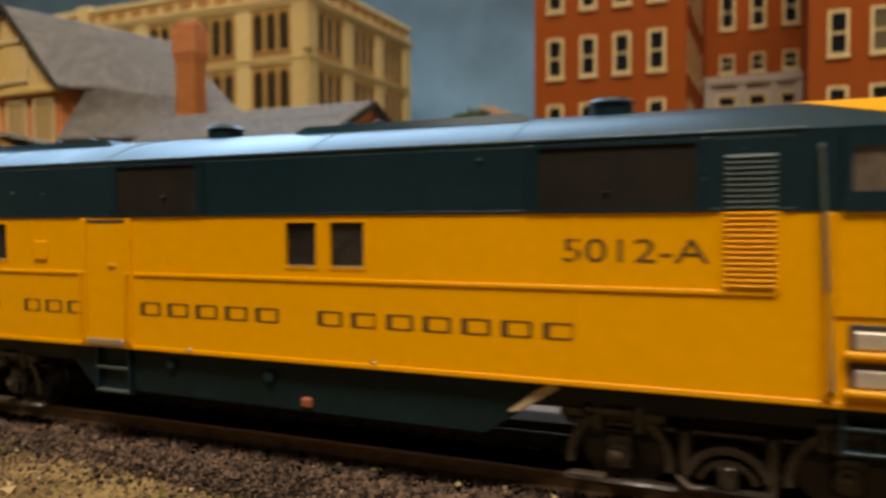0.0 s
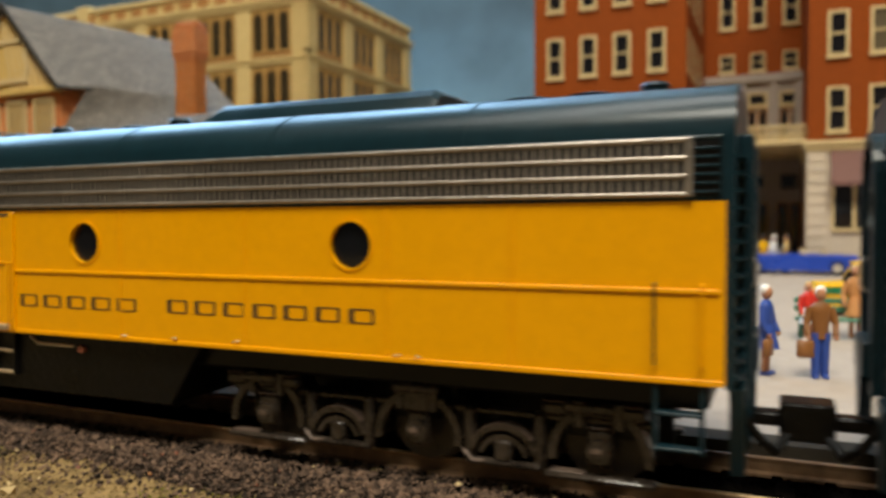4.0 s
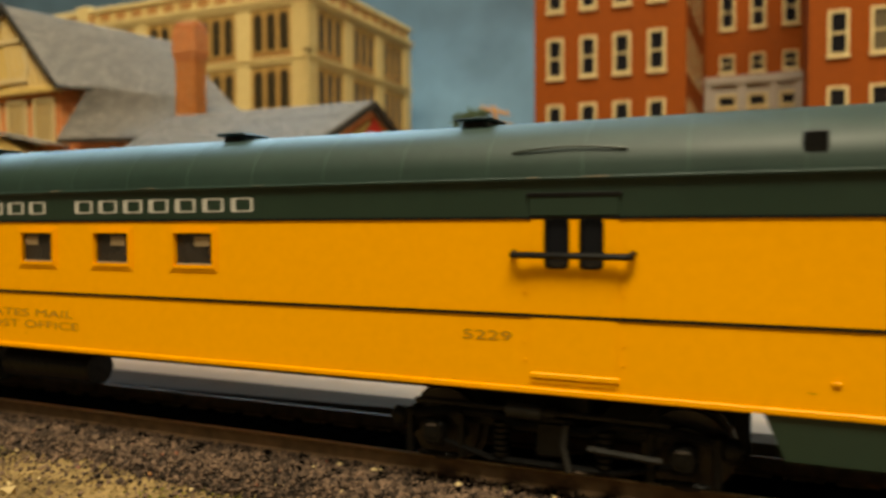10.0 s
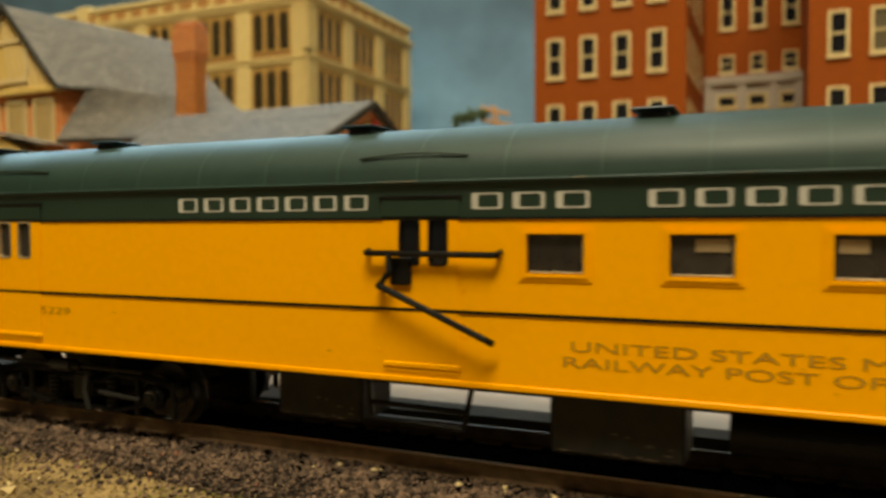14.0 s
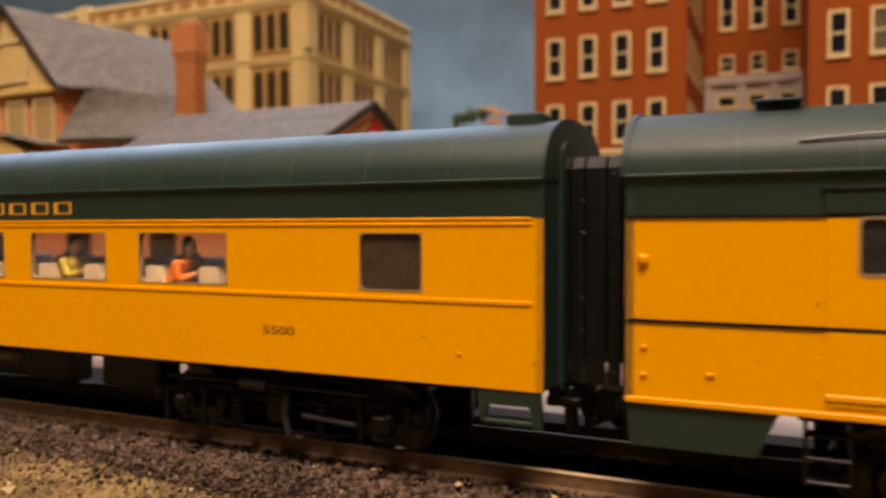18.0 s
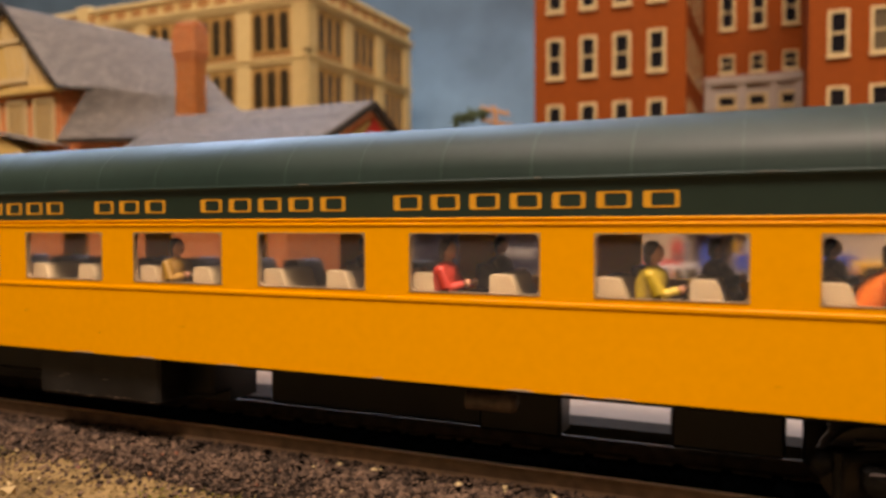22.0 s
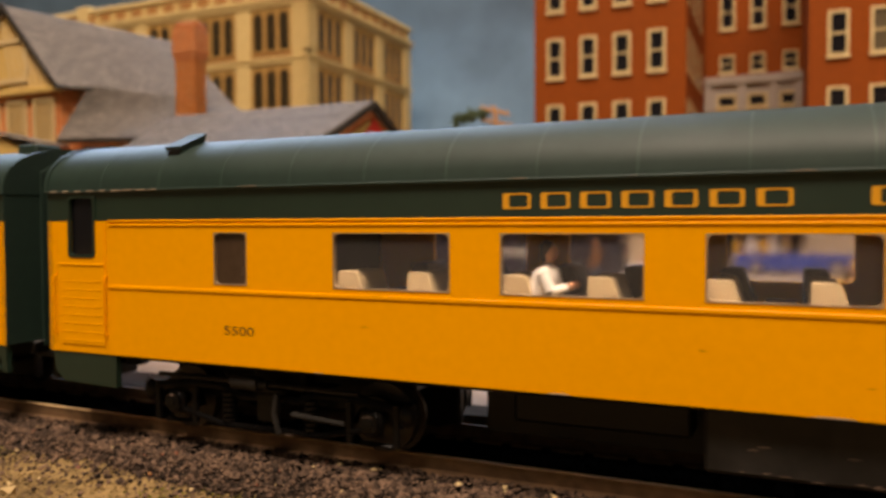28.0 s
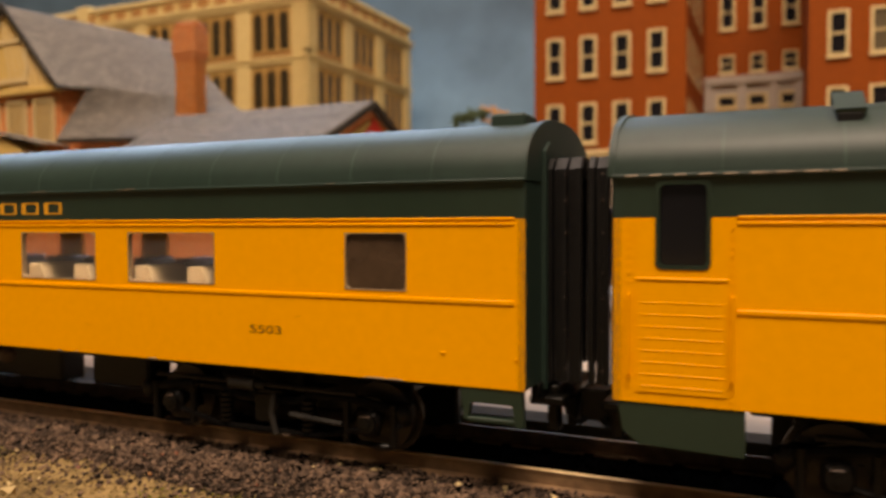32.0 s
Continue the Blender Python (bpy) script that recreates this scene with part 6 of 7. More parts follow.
# ---------------------------------------------------------------- buildings
def window_mesh(w, h, bars=1, sashes=1, k=0.001, thin=0.115):
    """A framed sash window as shared meshes: frame and pane, origin at its foot centre, facing -y."""
    f = Build(k)
    t = max(w * thin, 0.7)
    f.rim([(w / 2 - t, h - t), (-w / 2 + t, h - t), (-w / 2 + t, t), (w / 2 - t, t)], [(w / 2, h), (-w / 2, h), (-w / 2, 0), (w / 2, 0)], -1.2, 0.6)
    for i in range(sashes):
        z = h * (i + 1) / (sashes + 1)
        f.box(-w / 2 + t, w / 2 - t, -0.9, 0.2, z - t * 0.35, z + t * 0.35)
    f.hull_box(-w / 2 - 0.6, w / 2 + 0.6, -1.9, 0.3, -1.0, 0.3, 0.2)
    p = Build(k).box(-w / 2 + t * 0.6, w / 2 - t * 0.6, -0.1, 0.3, t * 0.6, h - t * 0.6)
    return f, p


def put_window(parent, meshes, x, y, z, turn=0.0, dark=True):
    f, p = meshes
    w = part("window", f, CREAMTRIM, parent, at=(x * 0.001, y * 0.001, z * 0.001))
    w.rotation_euler[2] = radians(turn)
    part("pane", p[0] if dark else p[1], WINDOWDARK, w)


def meshes_for(w, h, sashes=1, trim=None, thin=0.115):
    f, p = window_mesh(w, h, 1, sashes, thin=thin)
    return f.mesh("window", trim or CREAMTRIM), (p.mesh("pane", WINDOWDARK), p.mesh("pane", BLINDGLASS))


def hotel():
    base = thing("hotel", (0, 335, 0), "red brick hotel with cream windows and a pale stone ground floor", "building")
    win = meshes_for(10.0, 23.5, thin=0.15)
    flat, glass = window_mesh(11.0, 23.5)
    for b in (flat, glass):
        b.v = [(x, y * 0.16 - (0.1 if b is glass else 0.0), z) for x, y, z in b.v]
    side = flat.mesh("window", CREAMTRIM), (glass.mesh("pane", WINDOWDARK), glass.mesh("pane", BLINDGLASS))
    small = meshes_for(9.4, 12.0)
    door = meshes_for(10.5, 16.5, 0)
    rows = [79.3, 118.0, 156.8, 195.6]
    rnd = random.Random(11)
    for x0, x1, cols in ((-135, -48.2, (-122.2, -102.6, -83.3, -64.0)), (12.6, 102, (26.4, 45.7, 65.0, 84.3))):
        part("wall", Build().box(x0, x1, 0, 85, 75, 240), BRICK, base, "red brick upper storeys")
        part("ground_floor", Build().box(x0 + 0.5, x1 - 0.5, 0.5, 85, 4, 70), PALESTONE, base, "pale stone ground floor")
        part("cornice", Build().hull_box(x0 - 1.6, x1 + 1.6, -1.8, 86, 70, 72.5, 0.4).hull_box(x0 - 2.6, x1 + 2.6, -3.0, 86, 72.5, 75.2, 0.6), CREAMTRIM, base, "cream stone cornice")
        part("parapet", Build().hull_box(x0 - 2, x1 + 2, -2, 87, 238, 246, 0.8), CREAMTRIM, base)
        for z in rows:
            for c in cols:
                put_window(base, win, c, 0, z, dark=rnd.random() > 0.06)
        for z in rows if x0 < 0 else ():
            for y in (12, 34, 57, 82):
                put_window(base, side, x1 if x0 < 0 else x0, y, z, 90 if x0 < 0 else -90)
        # ashlar piers at the corners of the ground floor
        for xa, xb in ((x0, x0 + 9), (x1 - 15, x1)):
            for i in range(11):
                z = 8 + i * 5.6
                part("ashlar_block", Build().hull_box(xa - 0.4, xb + 0.2, -0.9, 4, z + 0.3, z + 5.4, 0.35), PALESTONE, base)
        for c in ((x0 + 22), (x0 + 64)):
            sw = part("shop_window", Build().rim(corners(c - 9, c + 9, 30, 52, 0), corners(c - 10.5, c + 10.5, 28, 54, 0), -1.0, 0.8), CREAMTRIM, base, "shop window with cream frame")
            part("pane", Build().box(c - 9, c + 9, -0.1, 0.4, 30, 52), WINDOWDARK, sw)
            part("mullion", Build().box(c - 0.9, c + 0.9, -0.9, 0.2, 30, 52), CREAMTRIM, sw)
            aw = [(-0.2, 70), (-1.0, 70), (-9, 53.5), (-9, 51.5), (-8.2, 51.5), (-0.2, 68)]
            part("awning", Build().prism(aw, "x", c - 11, c + 11), AWNING, base, "faded maroon canvas awning")
    # recessed middle
    part("wall", Build().box(-50, 14, 110, 132, 130, 240), BRICK, base, "red brick wall of the recess")
    part("stone_front", Build().box(-50, 14, 109, 132, 4, 130), GREYSTONE, base, "grey stone front of the recess")
    part("cornice", Build().hull_box(-48.2, 12.6, 105.5, 111, 125.5, 131, 0.6), GREYSTONE, base, "grey stone cornice")
    for x0, x1 in ((-60, -48.2), (12.6, 24)):
        part("return_wall", Build().box(x0, x1, 85, 132, 4, 240), BRICK, base, "red brick return wall of the recess")
    for c in (-33.7, -14.6, 5.2):
        put_window(base, small, c, 110, 133.5)
        put_window(base, win, c, 110, 162.5)
        put_window(base, win, c, 110, 202)
        put_window(base, meshes_for(12.5, 9.4, 0), c, 109, 109.8)
        for d in (-3.4, 3.4):
            put_window(base, meshes_for(5.4, 19.0, 0, TANDARK), c + d, 109, 88.6)
        for d in (-4, 4):
            put_window(base, meshes_for(6.2, 36.0, 0, TANDARK), c + d, 109, 10)
        put_window(base, meshes_for(13, 12, 0, GREYSTONE), c, 109, 54)
    for c in (-45.4, -24.2, -4.7, 10.2):
        part("pilaster", Build().hull_box(c - 2.4, c + 2.4, 106.5, 110, 84, 126, 0.4), GREYSTONE, base)
    # balcony with balusters over the entrance
    bal = part("balcony", Build().hull_box(-48, 12.4, 6, 109, 74.5, 77.5, 0.5), CREAMTRIM, base, "cream balcony over the entrance")
    part("handrail", Build().hull_box(-48, 12.4, 6, 8.4, 83.5, 85, 0.3), CREAMTRIM, bal)
    balus = Build().cyl((0, 0, 0), (0, 0, 6.2), 0.75, 8, 0.5).ball((0, 0, 2.2), 1.15, 8).mesh("baluster", CREAMTRIM, 50)
    for i in range(28):
        part("baluster", balus, CREAMTRIM, bal, at=((-47.3 + i * 2.2) * 0.001, 0.0072, 0.0775))
    return base


hotel()


def arched_meshes(w, h):
    """A round-headed window: a tan surround with a half-round head and a dark pane set back."""
    r = w / 2 - 1.15
    hole = [(-r, 0.6), (r, 0.6)] + [(r * math.cos(i * math.pi / 10), h - 1.6 - r + r * math.sin(i * math.pi / 10)) for i in range(11)]
    edge = [(-w / 2, 0), (w / 2, 0)]
    for x, z in hole[2:]:
        k = min(w / 2 / max(abs(x), 1e-6), (r + 1.6) / max(z - (h - 1.6 - r), 1e-6))
        edge.append((x * k, h - 1.6 - r + (z - (h - 1.6 - r)) * k))
    f = Build().rim(hole, edge, -1.2, 0.6)
    f.hull_box(-w / 2, w / 2, -1.6, 0.3, -0.9, 0.2, 0.2)
    p = Build().box(-r - 0.3, r + 0.3, -0.1, 0.3, 0.4, h - 1.2)
    return f.mesh("window", TANFRAME), (p.mesh("pane", OFFICEGLASS),)


def tan_block():
    base = thing("office_block", (-281, 314, 0), "tan stone office block with brown window bays and a parapet", "building")
    part("wall", Build().box(-260, 0, 0, 146, 4, 184), TAN, base, "tan stone walls")
    win = arched_meshes(10.0, 27.0)
    rnd = random.Random(5)
    levels = (31, 70, 109.5, 147.5)

    def bay(c, turn, along):
        for z in levels:
            place = (lambda d, o: (c + d, o)) if not turn else (lambda d, o: (-o, c + d))
            for d in (-10.4, 0, 10.4):
                x, y = place(d, -0.2)
                put_window(base, win, x, y, z, turn)
            sp = Build()
            if turn:
                sp.box(-0.4, 0.6, c - 16, c + 16, z - 6.4, z - 0.8)
            else:
                sp.box(c - 16, c + 16, -0.6, 0.4, z - 6.4, z - 0.8)
            part("spandrel", sp, TANDARK, base, "ochre-brown spandrel panel")
    for i in range(5):
        bay(-28.5 - i * 45.5, 0, True)
    for i in range(3):
        bay(25.0 + i * 46.0, 90, False)
    pier = lambda x0, x1, y0, y1: part("pier", Build().hull_box(x0, x1, y0, y1, 4, 182, 0.6), TAN, base, "tan stone pier")
    for i in range(6):
        c = -5.5 - i * 45.5
        pier(c - 6.2, c + 6.2 if i else 1.8, -1.8, 3)
    for i in range(4):
        c = 3.0 + i * 46
        pier(-3, 1.8, max(c - 6, -1.8), c + 6)
    for z0, z1, o in ((99.5, 103, 2.6), (138.5, 141.5, 2.2), (141.5, 143.4, 3.2), (176, 179, 2.6), (179, 182, 4.0), (190, 193.5, 2.4)):
        part("string_course", Build().hull_box(-262, o, -o, 148, z0, z1, 0.5), TAN, base, "tan moulded course")
    part("parapet", Build().box(-260, 0.6, -0.6, 146, 182, 190), TAN, base)
    for i in range(16):
        part("parapet_panel", Build().hull_box(-14 - i * 15.2, -4.6 - i * 15.2, -1.6, 0, 183.4, 188.6, 0.4), TANDARK, base)
    for i in range(9):
        part("parapet_panel", Build().hull_box(-0.2, 1.4, 8 + i * 15.2, 17.4 + i * 15.2, 183.4, 188.6, 0.4), TANDARK, base)
    for i in range(28):
        z = 106 + i * 2.7
        if 137 < z < 144:
            continue
        part("quoin", Build().hull_box(-12.2, 2.2, -2.2, 8.5, z, z + 2.2, 0.35), TAN, base)
    # pediment piers that stand above the parapet
    part("parapet_pier", Build().hull_box(-205, -192, -2.5, 4, 182, 196, 0.5), TAN, base)


tan_block()


def roof_slope(parent, a, b, c, d, rows, name="shingle_course"):
    """Overlapping slate courses on the slope with eave a-b and ridge d-c."""
    a, b, c, d = map(Vector, (a, b, c, d))
    n = (b - a).cross(d - a).normalized()
    if n.z < 0:
        n = -n
    for i in range(rows):
        t0, t1 = i / rows, (i + 1.25) / rows
        t1 = min(t1, 1.0)
        p, q = a.lerp(d, t0), b.lerp(c, t0)
        r, s = b.lerp(c, t1), a.lerp(d, t1)
        lo = Build()
        ring0 = [tuple(p + n * 0.62), tuple(q + n * 0.62), tuple(r + n * 0.35), tuple(s + n * 0.35)]
        ring1 = [tuple(p - n * 0.2), tuple(q - n * 0.2), tuple(r - n * 0.2), tuple(s - n * 0.2)]
        part(name, lo.loft([ring0, ring1]), SLATE, parent)


def station():
    base = thing("station_building", (0, 0, 0), "orange brick station with steep grey slate roofs and a half-timbered gable", "building")
    A, B = (-286, 104, 121), (-268.5, 182, 121)
    # brick body and gable wall
    part("wall", Build().prism([(-318, 108), (-258.5, 108), (-258.5, 112), (-226, 113), (-226, 200), (-318, 200)], "z", 2, 66), BRICKWORK, base, "orange brick walls")
    part("upper_wall", Build().prism([(-316, 108), (-259, 108), (-249, 150), (-306, 150)], "z", 66, 88), BRICKWORK, base, "orange brick upper wall")
    part("gable", Build().prism([(-316, 87), (-257.5, 87), (-286.5, 119.5)], "y", 106.4, 109), HALFTIMBER, base, "ochre half-timbered gable")
    for i in range(9):
        x = -284 + i * 3.4
        part("batten", Build().prism([(x, 88), (x + 0.9, 88), (x + 0.9 - 6, 117 - i * 3.4), (x - 6, 117 - i * 3.4)], "y", 105.7, 106.5), CREAMTRIM, base)
    part("gable_vent", Build().rim(corners(-296, -276, 92, 106, 0), corners(-298, -274, 90, 108, 0), 105.2, 106.6), CREAMTRIM, base)
    part("vent_board", Build().box(-296, -276, 106.0, 106.5, 92, 106), HALFTIMBER, base)
    part("gable_rail", Build().hull_box(-318, -256.5, 104.8, 107, 85.2, 87.8, 0.4), HALFTIMBER, base, "ochre rail under the gable")
    for s, x in ((1, -256.2), (-1, -317)):
        part("bargeboard", Build().prism([(-286.5, 122.5), (x, 87.5), (x, 85.2), (-286.5, 119.8)], "y", 103.6, 105.6), LEDGE, base, "dark bargeboard")
    # windows with lattice panes
    for c in (-299, -283, -267.5):
        w = part("lattice_window", Build().rim(corners(c - 4.6, c + 4.6, 66, 82, 0), corners(c - 5.8, c + 5.8, 64.6, 83.4, 0), 106.6, 108.4), CREAMTRIM, base, "cream lattice window")
        part("pane", Build().box(c - 4.6, c + 4.6, 107.6, 108.1, 66, 82), HALFTIMBER, w)
        lt = Build()
        for i in range(5):
            lt.box(c - 4.6 + i * 2.3 - 0.25, c - 4.6 + i * 2.3 + 0.25, 107.0, 107.6, 66, 82)
        for i in range(8):
            lt.box(c - 4.6, c + 4.6, 107.0, 107.6, 66.5 + i * 2.1, 67.0 + i * 2.1)
        part("lattice", lt, CREAMTRIM, w)
    # steep main roof in slate courses, then the lower skirt of the roof
    E1, E2 = (-256.5, 104, 87), (-231.5, 179, 87)
    roof_slope(base, E1, E2, B, A, 22)
    roof_slope(base, (-317, 104, 87), (-306, 182, 87), B, A, 10)
    roof_slope(base, (-253.8, 102, 66), (-217.5, 112, 66), (-231.5, 179, 87.5), (-248.6, 113, 87.5), 12)
    roof_slope(base, (-217.5, 112, 66), (-205, 185, 66), (-231.5, 180, 87.3), (-231.6, 179, 87.3), 8)
    part("eave_board", Build().tube([(-253.8, 102, 65.2), (-217.5, 112, 65.2), (-205, 185, 65.2)], 0.8, 6).tube([(-256.5, 104, 86.4), (-248.6, 113, 86.4)], 0.8, 6), LEDGE, base, "dark eave board")
    # small front dormer gable
    part("dormer", Build().prism([(-296, 50), (-268, 50), (-268, 62), (-283, 68.5), (-296, 62)], "y", 98, 108), HALFTIMBER, base, "small ochre porch gable")
    roof_slope(base, (-283.5, 96, 69.4), (-283.5, 110, 69.4), (-256, 110, 64.0), (-256, 96, 64.0), 3)
    # chimney with a corbelled cap
    cx0, cx1, cy0, cy1 = -229.4, -219.3, 139.0, 145.75
    ch = part("chimney", Build().hull_box(cx0, cx1, cy0, cy1, 40, 102, 0.4), MORTAR, base, "tall orange brick chimney with a corbelled cap")
    for z0, z1, o in ((99.5, 101, 0.35), (101, 103.0, 0.7), (103.0, 112.6, 1.0), (112.6, 115, 0.5), (115, 116.4, 0.0)):
        part("cap", Build().hull_box(cx0 - o, cx1 + o, cy0 - o, cy1 + o, z0, z1, 0.35), BRICKWORK, ch)
    stretcher = Build().box(0.18, 2.34, -0.22, 0.2, 0.16, 0.86).mesh("brick", ORANGEBRICK)
    header = Build().box(-0.2, 0.22, 0.18, 2.07, 0.16, 0.86).mesh("brick", ORANGEBRICK)
    for i in range(36):
        z = (66 + i) * 0.001
        for j in range(4):
            part("brick", stretcher, ORANGEBRICK, ch, at=((cx0 + j * 2.52) * 0.001, cy0 * 0.001, z))
        for j in range(3):
            part("brick", header, ORANGEBRICK, ch, at=(cx1 * 0.001, (cy0 + j * 2.25) * 0.001, z))


station()


def low_house():
    base = thing("annex_building", (0, 0, 0), "low orange brick annex with a grey slate gable roof", "building")
    part("wall", Build().box(-196, -128, 73, 139, 2, 50), BRICKWORK, base, "orange brick walls")
    part("gable", Build().prism([(73, 50), (139, 50), (139, 64), (120, 72.6)], "x", -131, -128), BRICKWORK, base, "brick gable end")
    part("gable_trim", Build().prism([(108, 62), (132, 62), (120, 68)], "x", -129, -127.4), HALFTIMBER, base, "ochre board in the gable")
    sign = part("wall_sign", Build().prism([(123.5, 53.0), (133.5, 61.0), (123.5, 69.0), (113.5, 61.0)], "x", -128.0, -127.0), PAINT["red"], base, "red diamond-shaped sign with pale bars")
    for z, w in ((63.4, 4.4), (60.6, 6.4), (57.8, 4.4)):
        part("sign_bar", Build().box(-127.0, -126.8, 123.5 - w, 123.5 + w, z - 0.7, z + 0.7), PAINT["white"], sign)
    roof_slope(base, (-200, 68, 49.0), (-125.5, 68, 49.0), (-125.5, 120, 74.3), (-216, 120, 74.3), 24)
    roof_slope(base, (-207, 143, 63.2), (-125.5, 143, 63.2), (-125.5, 120, 74.3), (-216, 120, 74.3), 5)
    part("bargeboard", Build().prism([(67, 48.6), (120, 74.4), (144, 62.4), (144, 60.6), (120, 72.4), (67, 46.6)], "x", -126.4, -124.6), LEDGE, base, "dark bargeboard")


low_house()


# ---------------------------------------------------------------- the street


def standing_figure(x, y, top, legs, hair, skirt=False, turn=0.0, bag="", cane=False, size=20.0, flare=2.9, label="tiny painted standing figure on the plaza"):
    """A plain painted figure in one mesh, 20 mm tall."""
    k = size / 20.0
    body, low, head, cap, skin, extra = (Build() for _ in range(6))
    if skirt:
        low.cyl((0, 0, 6.0 * k), (0, 0, 11.2 * k), flare * k, 14, 1.5 * k)
        for s in (-1, 1):
            skin.cyl((s * 0.9 * k, 0, 0.5), (s * 0.9 * k, 0, 6.2 * k), 0.55 * k, 8, 0.7 * k)
    else:
        for s in (-1, 1):
            low.cyl((s * 1.0 * k, s * 0.4, 0.4), (s * 0.9 * k, 0, 9.8 * k), 0.85 * k, 8, 1.15 * k)
    for s in (-1, 1):
        low.hull_box(s * 1.0 * k - 0.6, s * 1.0 * k + 0.6, -1.6 * k, 0.8 * k, 0, 0.8, 0.2)
    body.loft([[(w * math.cos(i * math.tau / 10), d * math.sin(i * math.tau / 10), z * k) for i in range(10)] for w, d, z in ((1.8 * k, 1.2 * k, 8.6), (1.6 * k, 1.1 * k, 11.0), (2.3 * k, 1.35 * k, 14.2), (2.2 * k, 1.2 * k, 15.6), (0.8 * k, 0.8 * k, 16.6))])
    for s in (-1, 1):
        body.cyl((s * 2.2 * k, 0, 15.2 * k), (s * 2.9 * k, -0.4, 11.8 * k), 0.75 * k, 8)
        body.cyl((s * 2.9 * k, -0.4, 11.8 * k), (s * 2.7 * k, -1.6 * k, 9.4 * k), 0.65 * k, 8)
        skin.ball((s * 2.7 * k, -1.7 * k, 9.0 * k), 0.6 * k, 6)
    head.ball((0, -0.1, 18.2 * k), (1.15 * k, 1.25 * k, 1.55 * k), 10)
    cap.ball((0, 0.25, 18.7 * k), (1.25 * k, 1.25 * k, 1.35 * k), 10)
    pieces = [(body, top), (low, legs), (head, SKIN), (cap, hair), (skin, SKIN)]
    if bag:
        extra.hull_box(-5.0 * k, -1.6 * k, -2.4 * k, -1.0 * k, 4.6 * k, 8.4 * k, 0.3)
        pieces.append((extra, PAINT[bag]))
    if cane:
        extra.cyl((2.8 * k, -1.8, 9.0 * k), (4.6 * k, -2.6, 0.1), 0.25, 6)
        pieces.append((extra, PAINT["brown"]))
    ob = new("standing_figure", doll(pieces))
    ob.matrix_world = pose(x * 0.001, y * 0.001, height(x, y) * 0.001, 0, 0, turn)
    return tagged(ob, label, "figurine", "figures on the plaza")


W_, D_, B_ = PAINT["white_cloth"], PAINT["dark_cloth"], PAINT["blue_cloth"]
standing_figure(-70.5, 212, PAINT["brown"], PAINT["jeans"], HAIR, False, -50, size=22.0, label="tiny figure in a brown jacket and blue jeans beside a bus")


standing_figure(-46.5, 56, PAINT["tan_cloth"], PAINT["tan_cloth"], PAINT["blond"], False, 20, label="tiny figure in a tan suit standing on the plaza")
standing_figure(-50.5, 58, PAINT["tan_cloth"], W_, PAINT["blond"], True, -10, label="tiny figure in a tan top and white skirt on the plaza")
standing_figure(-61.5, 99, B_, B_, HAIR, False, 60, label="tiny figure in pale blue beside a bicycle")
standing_figure(-31.0, 76, PAINT["grey"], PAINT["grey"], PAINT["white_cloth"], False, -15, cane=True, label="tiny figure in a grey suit leaning on a cane")
standing_figure(-27.6, 114, W_, W_, PAINT["brown"], True, 0, flare=4.6, size=19, label="tiny figure in a wide white dress on the plaza")
standing_figure(-14.6, 71, D_, W_, PAINT["blond"], True, 70, "tan_cloth", label="tiny figure in a dark coat over a white dress")
standing_figure(-2.6, 75.5, B_, B_, PAINT["white_cloth"], True, 70, "brown", label="tiny figure in a blue dress carrying a brown suitcase")
standing_figure(8.2, 75.5, PAINT["brown"], B_, PAINT["white_cloth"], False, 10, "brown", label="tiny figure in a brown jacket and blue trousers with a bag")
standing_figure(19.0, 128, PAINT["tan_cloth"], PAINT["tan_cloth"], PAINT["blond"], True, 0, label="tiny figure in tan by the green bench")
standing_figure(7.2, 119, PAINT["red"], W_, PAINT["blond"], True, 20, size=16, label="tiny figure in a red top at the green bench")
for i, (x, top, legs) in enumerate(((-51, PAINT["red"], D_), (-47, PAINT["grey"], PAINT["grey"]), (-31, D_, D_), (-21, PAINT["taxi"], W_), (-14, W_, PAINT["grey"]), (-8, PAINT["taxi"], D_), (-3, W_, W_), (3, PAINT["blond"], D_))):
    standing_figure(x, 322 + (i % 3) * 4, top, legs, HAIR if i % 2 else PAINT["white_cloth"], False, i * 40, label="tiny painted figure outside the hotel entrance")


for x, top, legs in ((-37.2, W_, W_), (-31, D_, PAINT["brown"])):
    fig = standing_figure(x, 350, top, legs, HAIR, False, 15, size=17, label="tiny painted figure on the hotel balcony")
    fig.location.z = 0.0775


def wheels_for(base, xs, y, r):
    for x in xs:
        for s in (-1, 1):
            w = part("wheel", Build().cyl((x, s * y, r), (x, s * (y - 2.2), r), r, 18), PAINT["black"], base, smooth=40)
            part("hubcap", Build().cyl((x, s * (y + 0.15), r), (x, s * (y - 0.5), r), r * 0.58, 14), CHROME, w, smooth=40)


